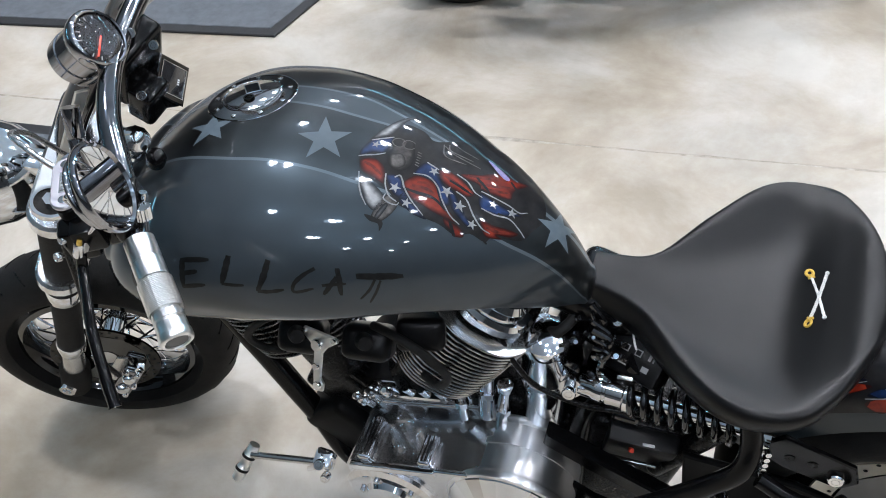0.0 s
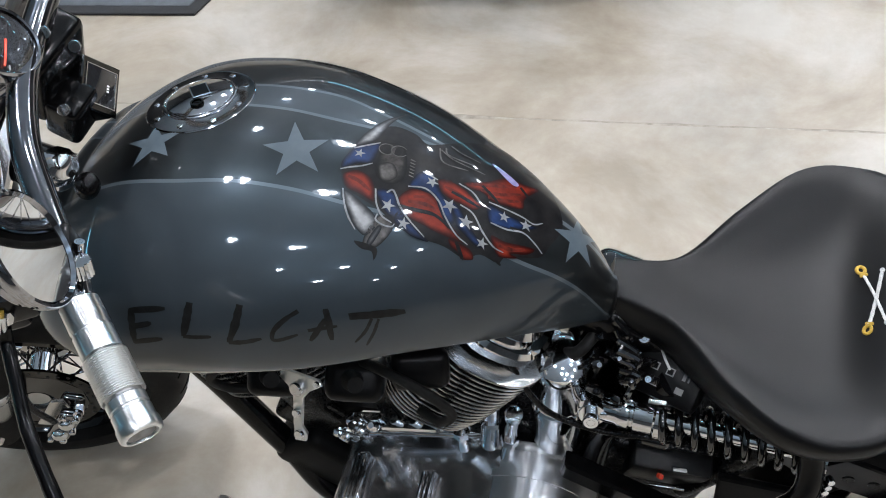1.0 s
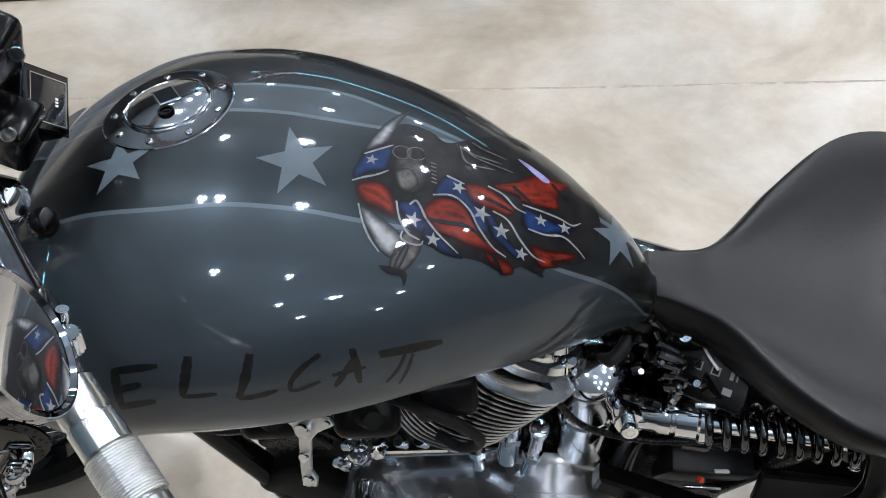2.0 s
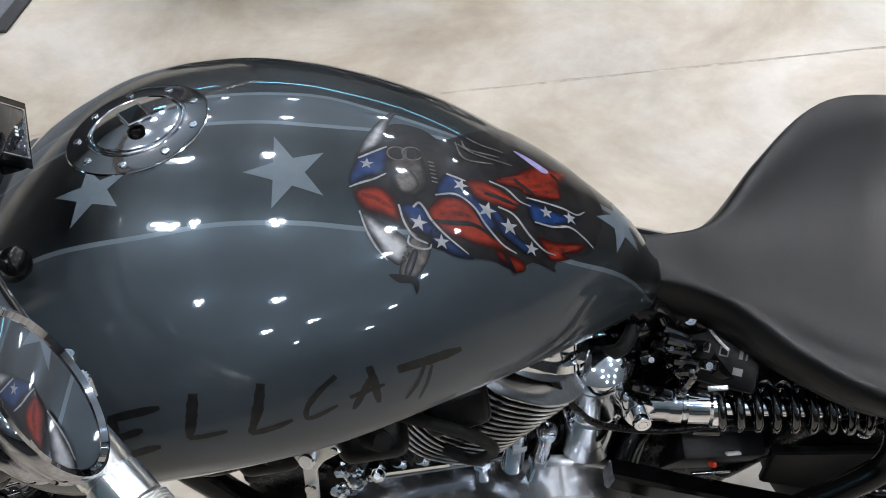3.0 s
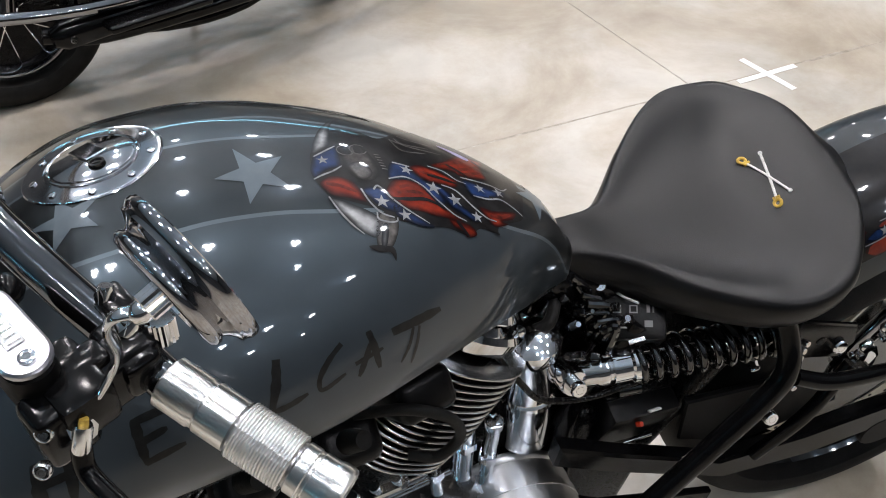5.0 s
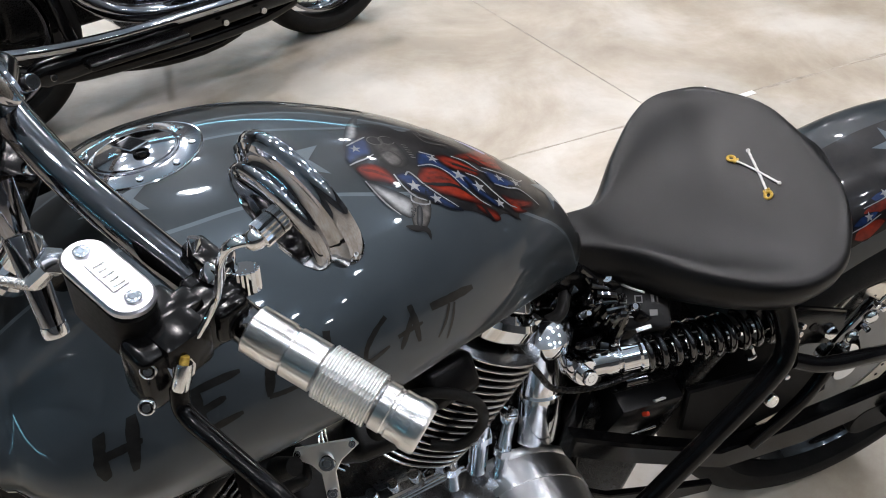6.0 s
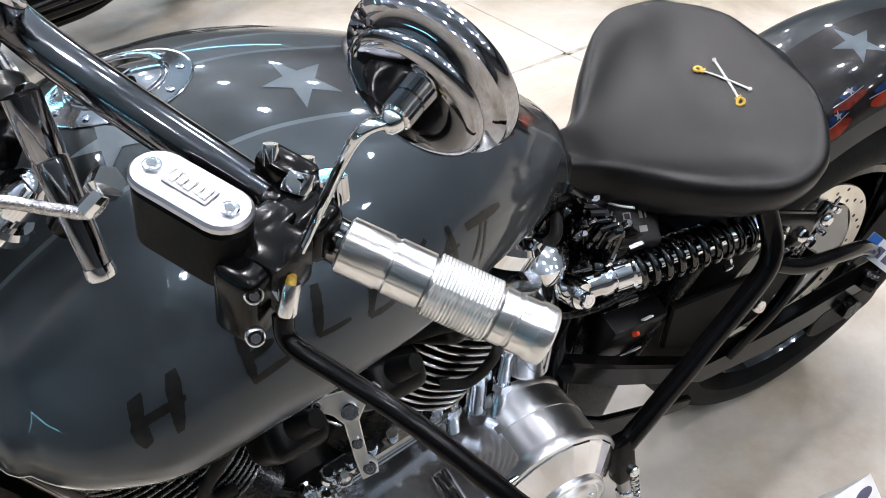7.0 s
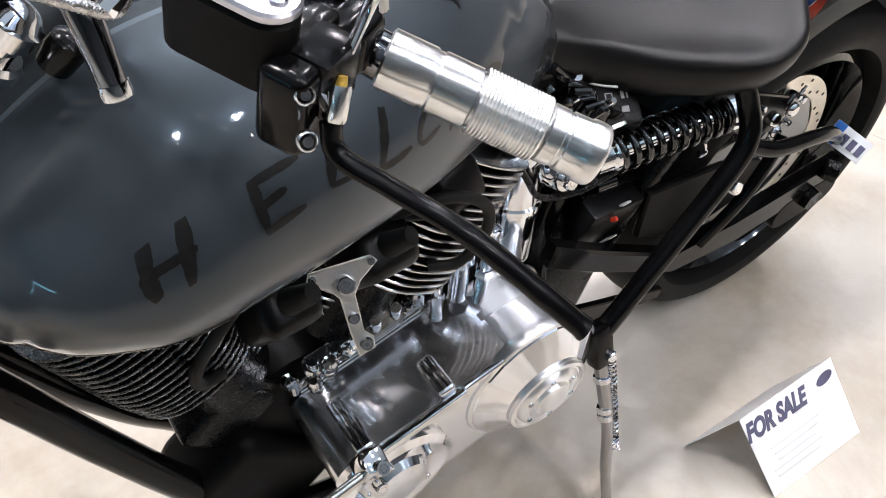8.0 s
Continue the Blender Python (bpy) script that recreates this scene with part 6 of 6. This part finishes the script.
FENDER = V((1.085, 0.006, 0.372))


def fender_point(u, v, lift=0.0):
    """The mudguard's skin: u in radians round the axle from the front, v from -1 (left lip) to 1."""
    a = math.pi - u
    r = 0.425 - 0.066 * abs(v) ** 3.0 - 0.022 * abs(v) ** 12 + lift
    return FENDER + V((r * math.cos(a), (0.110 + lift * abs(v)) * math.copysign(1 - (1 - min(1, abs(v))) ** 1.35, v), r * math.sin(a)))


def fender():
    """A deep painted rear mudguard over the wheel."""
    bm = bmesh.new()
    rows = [[bm.verts.new(fender_point(radians(24 + 136 * i / 56), -1 + 2 * j / 28)) for j in range(29)] for i in range(57)]
    for p, q in zip(rows, rows[1:]):
        for j in range(28):
            bm.faces.new((p[j], p[j + 1], q[j + 1], q[j]))
    bmesh.ops.solidify(bm, geom=bm.faces[:], thickness=0.004)
    return part("rear_fender", bm, fender_paint, bike, "slate-grey rear mudguard painted with flags and a star", sharp=60)


fender_paint = grained(material("fender_slate", coat=0.75), 14, (0.030, 0.042, 0.050), (0.036, 0.049, 0.058), rough=(0.30, 0.40))
rear_fender = fender()


def fender_art():
    def coat(outline, name, mat, level, smooth=True):
        decal_on(fender_point, outline, name, mat, rear_fender, 0.0006 + 0.0003 * level, smooth=smooth, fine=0.05)

    coat([(0.55, -0.80), (0.8, -0.88), (1.2, -0.90), (1.7, -0.88), (2.1, -0.75), (2.3, -0.4), (2.25, -0.1), (1.9, 0.10), (1.4, 0.14), (1.0, 0.12), (0.7, 0.06), (0.55, -0.2)], "dark_ground", art_black, 0)
    coat([(1.27 + (x - 1.27), -0.20 + (y + 0.20) * 3.4) for x, y in star(1.27, -0.20, 0.085, 20)], "painted_star", star_grey, 1, False)
    for k, (u, v, w, h) in enumerate(((1.02, -0.84, 0.12, 0.10), (1.10, -0.70, 0.14, 0.09), (1.26, -0.82, 0.20, 0.10), (1.48, -0.72, 0.20, 0.12), (0.92, -0.70, 0.12, 0.08), (1.40, -0.54, 0.20, 0.10), (1.70, -0.66, 0.18, 0.12))):
        coat([(u - w * 0.5, v), (u - w * 0.2, v - h * 0.6), (u + w * 0.25, v - h * 0.4), (u + w * 0.6, v + h * 0.1), (u + w * 0.2, v + h * 0.5), (u - w * 0.25, v + h * 0.35)], "red_cloth", art_dark_red if k % 2 else art_red, 1)
        coat([(u - w * 0.4, v + h * 0.7), (u, v + h * 0.5), (u + w * 0.5, v + h * 0.8), (u + w * 0.1, v + h * 1.3)], "blue_cloth", art_blue, 2)
        brush(fender_point, [(u - w * 0.45, v + h * 0.45), (u, v + h * 0.42), (u + w * 0.5, v + h * 0.65)], 0.010, "white_piping", art_white, rear_fender, 0.0018)
        coat([(u + 0.02 + (x - u), v + h * 0.9 + (y - v) * 3.2) for x, y in star(u, v, 0.016, 31 * k)], "white_star", art_white, 4, False)


fender_art()
for s in (-1, 1):
    strut = part("fender_strut", slab([(0.80, 0.60), (0.90, 0.575), (0.915, 0.54), (0.90, 0.512), (0.82, 0.525), (0.77, 0.550)], 0.008, Matrix(((1, 0, 0, 0), (0, 0, -1, s * 0.117), (0, 1, 0, 0), (0, 0, 0, 1))), 0.002), frame_black, bike, "black mudguard bracket")
    bolt(V((0.885, s * 0.121, 0.540)), (0, s, 0.2), 0.011, 0.008, strut)
    for x in (0.82, 0.85):
        part("lightening_hole", lathe([(0, 0), (0, 0.007), (0.001, 0.007)], basis((x, s * 0.1212, 0.555), (0, s, 0)), 16), black_satin, strut)


def tail_plate():
    arm = part("plate_arm", tube([(0.785, -0.160, 0.545), (0.84, -0.170, 0.535), (0.93, -0.168, 0.530), (1.00, -0.160, 0.515), (1.06, -0.150, 0.485)], 0.0115, 14), frame_black, bike, "black side plate carrier tube")
    m = basis((1.068, -0.164, 0.486), (-0.75, -0.42, 0.52), (0.35, -0.85, -0.20)) @ Matrix.Scale(0.82, 4)
    plate = part("number_plate", block((0.078, 0.046, 0.002), m, 0.0006), plate_white, arm, "small blue and white number plate")
    part("blue_stripe", block((0.020, 0.045, 0.001), m @ Matrix.Translation((-0.0285, 0, 0.0014)), 0), plate_blue, plate)
    for k in range(3):
        part("plate_bar", block((0.012, 0.022, 0.001), m @ Matrix.Translation((-0.008 + 0.0175 * k, -0.002, 0.0014)), 0), ink, plate)
    part("tail_lamp", lathe([(0, 0), (0, 0.018), (0.02, 0.018), (0.02, 0)], basis((1.125, -0.135, 0.395), (0.5, -0.7, 0)), 8), black_satin, arm)


tail_plate()


def stand():
    top = V((0.5850, -0.1960, 0.2910))
    foot = V((0.6340, -0.3210, -0.0190))
    d = (foot - top).normalized()
    piv = part("side_stand", block((0.026, 0.034, 0.070), basis(top + d * 0.010, d, (0, -1, 0)), 0.006), frame_black, bike, "chrome side stand on a black pivot")
    part("leg", tube([top + d * 0.035, lerp(top, foot, 0.45) + V((0.003, -0.006, 0)), lerp(top, foot, 0.75), foot], [0.0105] * 8 + [0.0090] * 8 + [0.0080] * 9, 16), mirror_shell, piv, "tapered chrome stand leg")
    side = V((0.014, -0.006, 0.004))
    part("return_spring", coil(top + d * 0.030 + side, lerp(top, foot, 0.62) + side, 0.0062, 0.0017, 22, 6), chrome, piv, "chrome return spring")
    for f, r in ((0.20, 0.0128), (0.36, 0.0116), (0.40, 0.0116)):
        part("collar", lathe([(-0.005, 0.006), (-0.005, r - 0.001), (-0.004, r), (0.004, r), (0.005, r - 0.001), (0.005, 0.006)], basis(lerp(top, foot, f) + V((0, -0.005 * min(1, f * 2.5), 0)), d), 20, None, True), chrome, piv)
    part("foot", block((0.060, 0.034, 0.010), basis(foot, (-0.16, 0.07, 1), (0.6, -0.8, 0)), 0.004), black_gloss, piv)
    bolt(top + V((0.012, -0.022, -0.020)), (0, -1, 0.2), 0.009, 0.006, piv)


stand()


def shift_pedal():
    peg = part("shift_pedal", rod((0.168, -0.245, 0.322), (0.050, -0.252, 0.278), 0.006, 12), brushed, bike, "polished shift pedal with a rubber-ringed toe peg")
    m = basis((0.048, -0.236, 0.283), (-0.26, -0.66, -0.70))
    part("toe_peg", lathe([(0, 0), (0, 0.009), (0.018, 0.0095), (0.020, 0.011), (0.024, 0.011), (0.026, 0.0095), (0.044, 0.0095), (0.046, 0.011), (0.050, 0.011), (0.052, 0.0095), (0.068, 0.0100), (0.072, 0.006), (0.072, 0)], m, 24), bright_plate, peg)
    for h in (0.020, 0.046):
        part("rubber_ring", lathe([(h, 0.0095), (h, 0.0118), (h + 0.005, 0.0118), (h + 0.005, 0.0095)], m, 24, None, True), rubber, peg)
    hub = part("linkage", block((0.030, 0.030, 0.040), basis((0.178, -0.238, 0.325), (0, -0.3, 1), (1, 0, 0)), 0.006), chrome, peg)
    bolt(V((0.178, -0.254, 0.340)), (0, -0.6, 0.8), 0.009, 0.010, peg)
    bolt(V((0.185, -0.254, 0.300)), (0, -0.9, 0.4), 0.008, 0.010, peg)
    part("shift_rod", rod((0.172, -0.240, 0.300), (0.130, -0.215, 0.205), 0.006, 12), chrome, peg)


shift_pedal()


# ---- things round the motorcycle ----
def floor_tape():
    root = thing("tape_cross", pose(1.88 * K, 1.185 * K, 0), "white adhesive tape cross stuck on the concrete floor", "floor tape")
    for ang, n in ((104, 0.21), (6, 0.215)):
        part("tape_strip", block((n, 0.021, 0.0012), pose(0, 0, 0.0008 + 0.0006 * (ang < 50), 0, 0, ang), 0.0003), tape, root)


floor_tape()


def sale_sign():
    bl, br, tr, tl = V((0.868, -0.448, 0.001)), V((1.092, -0.448, 0.001)), V((1.050, -0.358, 0.140)), V((0.826, -0.358, 0.140))
    root = thing("sale_sign", pose(0, 0, 0), "folded white paper FOR SALE sign standing on the floor", "sign")
    x = (br - bl).normalized()
    up = (tl - bl)
    z = x.cross(up).normalized()
    y = z.cross(x)
    m = Matrix((x, y, z)).transposed().to_4x4()
    m.translation = (bl + br + tl + tr) / 4
    w, h = (br - bl).length, up.dot(y)
    sk = up.dot(x)
    shape = [(-w / 2 - sk / 2, -h / 2), (w / 2 - sk / 2, -h / 2), (w / 2 + sk / 2, h / 2), (-w / 2 + sk / 2, h / 2)]
    part("front_sheet", slab(shape, 0.0012, m, 0), paper, root)
    back = bmesh.new()
    vs = [back.verts.new(p) for p in (tl, tr, tr + V((-0.012, 0.058, -0.139)), tl + V((-0.012, 0.058, -0.139)))]
    back.faces.new(vs)
    bmesh.ops.solidify(back, geom=back.faces[:], thickness=0.0012)
    part("back_sheet", back, paper, root)
    cu = bpy.data.curves.new("lettering", "FONT")
    cu.body, cu.size, cu.extrude, cu.align_x = "FOR SALE", 0.047 * K, 0.0004 * K, "LEFT"
    cu.offset = 0.0022
    tx = new("lettering", cu)
    me = bpy.data.meshes.new_from_object(tx)
    bpy.data.objects.remove(tx)
    ob = new("lettering", me)
    me.materials.append(ink)
    ob.parent = root
    k = m.copy()
    k.translation = (m @ V((-w / 2 + sk / 2 + 0.010, h / 2 - 0.047, 0.0012))) * K
    ob.matrix_basis = k @ Matrix.Diagonal((0.70, 1.0, 1, 1)) @ pose(0, 0, 0)
    part("emblem", slab([(0.020 * math.cos(a), 0.010 * math.sin(a)) for a in (2 * math.pi * q / 28 for q in range(28))], 0.0008, m @ Matrix.Translation((w / 2 + sk / 2 - 0.024, h / 2 - 0.026, 0.0012)) @ pose(0, 0, 0, 0, 0, 10), 0), ink, root)
    for q in range(5):
        part("text_bar", block((0.12 - 0.015 * (q % 3), 0.0035, 0.0006), m @ Matrix.Translation((-0.02, h / 2 - 0.080 - 0.014 * q, 0.001)), 0), white_mark, root)


sale_sign()


def display_mat(corner, along, across, label):
    a, b = V((*along, 0)), V((*across, 0))
    c = V((*corner, 0.006))
    root = thing("floor_mat", pose(0, 0, 0), label, "floor mat")
    e = 0.045
    an, bn = a.normalized(), b.normalized()
    o = [(c + p).xy[:] for p in (V((0, 0, 0)), a, a + b, b)]
    i = [(c + p).xy[:] for p in (an * e + bn * e, a - an * e + bn * e, a + b - an * e - bn * e, b + an * e - bn * e)]
    part("border", slab(o, 0.010, Matrix.Translation((0, 0, 0.005)), 0.003), mat_edge, root)
    part("carpet", slab(i, 0.006, Matrix.Translation((0, 0, 0.009)), 0.002), mat_felt, root)


display_mat((-0.838, 1.470), (-2.6, -0.235), (0.5, 2.3), "dark grey display mat with a black rubber border")
display_mat((-1.22, 0.565), (-1.9, -0.10), (0.03, 0.290), "narrow dark grey display mat with a black border")


def other_bike():
    """The neighbouring black and chrome motorcycle."""
    root = thing("other_motorcycle", pose(-0.20 * K, 1.74 * K, 0, -6, 0, 18.5), "black and chrome touring motorcycle parked behind", "motorcycle")
    wheel(root, V((0.0, 0.10, 0.30)), V((0, 1, 0)), 0.300, 0.130, 0.190, 30, "laced wheel with a wide black tyre", tread=False)
    wheel(root, V((1.16, 0.10, 0.30)), V((0, 1, 0)), 0.300, 0.130, 0.205, 36, "laced wheel with a wide black tyre", tread=False)
    part("exhaust_pipe", tube([(0.20, -0.06, 0.56), (0.27, -0.10, 0.40), (0.42, -0.12, 0.32), (0.70, -0.13, 0.31), (1.05, -0.13, 0.32)], 0.026, 18), dark_chrome, root, "long chrome exhaust pipe")
    part("silencer", lathe([(0, 0), (0, 0.026), (0.03, 0.040), (0.62, 0.044), (0.66, 0.036), (0.66, 0.030), (0.60, 0.030), (0.60, 0)], basis((0.50, -0.14, 0.36), (1, -0.02, 0.06)), 32), dark_chrome, root, "long chrome silencer")
    part("silencer", lathe([(0, 0), (0, 0.024), (0.03, 0.040), (0.95, 0.042), (1.0, 0.034), (1.0, 0.028), (0.95, 0)], basis((0.06, -0.15, 0.25), (1, 0.0, 0.03)), 32), frame_black, root, "long black silencer")
    part("engine_guard", block((0.95, 0.20, 0.42), pose(0.55, 0.16, 0.48), 0.03, segments=3), black_satin, root)
    part("wheel_cover", lathe([(-0.02, 0), (-0.02, 0.18), (0.01, 0.18), (0.01, 0)], basis((0.0, 0.115, 0.30), (0, 1, 0)), 40), black_satin, root)
    part("chrome_rail", tube([(-0.16, -0.15, 0.36), (0.20, -0.19, 0.31), (0.70, -0.19, 0.30), (1.00, -0.16, 0.31)], 0.017, 14), dark_chrome, root, "slim chrome footboard rail")
    for k in range(7):
        bolt(V((0.10 + 0.13 * k, -0.215, 0.255)), (0, -1, 0.1), 0.010, 0.010, root, name="rail_bolt")
    part("lower_rail", tube([(0.05, -0.08, 0.24), (0.25, -0.11, 0.20), (0.80, -0.11, 0.20), (1.10, -0.07, 0.28)], 0.024, 16), frame_black, root)
    part("footboard", block((0.30, 0.10, 0.024), Matrix.Translation((0.34, -0.21, 0.26)), 0.010, segments=3), frame_black, root)
    part("crankcase", lathe([(-0.09, 0), (-0.09, 0.11), (-0.07, 0.14), (0.09, 0.14), (0.11, 0.11), (0.11, 0)], basis((0.48, 0.06, 0.36), (0, -1, 0)), 32), fin_dark, root)
    part("cam_cover", lathe([(0, 0), (0, 0.075), (0.012, 0.078), (0.022, 0.06), (0.028, 0)], basis((0.50, -0.05, 0.34), (0, -1, 0.1)), 36), dark_chrome, root, "round chrome cam cover")
    part("gearbox", block((0.26, 0.18, 0.20), Matrix.Translation((0.74, 0.08, 0.38)), 0.03, segments=3), black_satin, root)
    for k, (x, dx) in enumerate(((0.36, -0.14), (0.60, 0.10))):
        for f in range(9):
            z = 0.48 + 0.022 * f
            part("fin", slab(disc(0.085, 24), 0.007, pose(x + dx * (z - 0.48), 0.08, z), 0.002), fin_dark, root)
    part("air_cleaner", lathe([(0, 0), (0, 0.085), (0.02, 0.09), (0.045, 0.08), (0.05, 0)], basis((0.50, -0.06, 0.62), (0, -1, 0)), 36), dark_chrome, root)
    part("fuel_tank", lathe([(0, 0), (0.02, 0.07), (0.12, 0.13), (0.30, 0.14), (0.48, 0.09), (0.55, 0.03), (0.56, 0)], basis((0.18, 0.10, 0.84), (1, 0, -0.1)), 32), frame_black, root, "gloss-black fuel tank")
    part("seat", block((0.50, 0.26, 0.10), pose(0.95, 0.10, 0.74, 0, 4, 0), 0.045, segments=4), leather, root)
    for x, a0, a1 in ((1.16, -10, 150), (0.0, 40, 150)):
        bm = bmesh.new()
        rows = []
        for i in range(25):
            a = radians(a0 + (a1 - a0) * i / 24)
            rows.append([bm.verts.new((x + (0.335 - 0.03 * abs(v) ** 3) * math.cos(a), 0.10 + 0.09 * v, 0.30 + (0.335 - 0.03 * abs(v) ** 3) * math.sin(a))) for v in (-1, -0.6, -0.2, 0.2, 0.6, 1)])
        for p, q in zip(rows, rows[1:]):
            for j in range(5):
                bm.faces.new((p[j], p[j + 1], q[j + 1], q[j]))
        bmesh.ops.solidify(bm, geom=bm.faces[:], thickness=0.004)
        part("mudguard", bm, frame_black, root)
    for s in (-1, 1):
        part("fork_leg", rod((0.0, 0.10 + s * 0.09, 0.30), (0.20, 0.10 + s * 0.09, 0.95), 0.024, 18), dark_chrome, root)
        part("shock_absorber", rod((1.30, 0.10 + s * 0.12, 0.34), (1.12, 0.10 + s * 0.12, 0.68), 0.026, 18), dark_chrome, root)
        part("frame_tube", tube([(0.22, 0.10 + s * 0.03, 0.86), (0.22, 0.10 + s * 0.08, 0.40), (0.32, 0.10 + s * 0.10, 0.16), (0.80, 0.10 + s * 0.10, 0.16), (1.05, 0.10 + s * 0.10, 0.62)], 0.018, 14), frame_black, root)
    part("handlebar", tube([(0.36, -0.26, 1.02), (0.22, -0.16, 1.08), (0.17, 0.10, 1.05), (0.22, 0.36, 1.08), (0.36, 0.46, 1.02)], 0.013, 14), dark_chrome, root)
    part("stand_leg", rod((0.55, 0.20, 0.2), (0.62, 0.30, 0.012), 0.012, 12), dark_chrome, root)


other_bike()
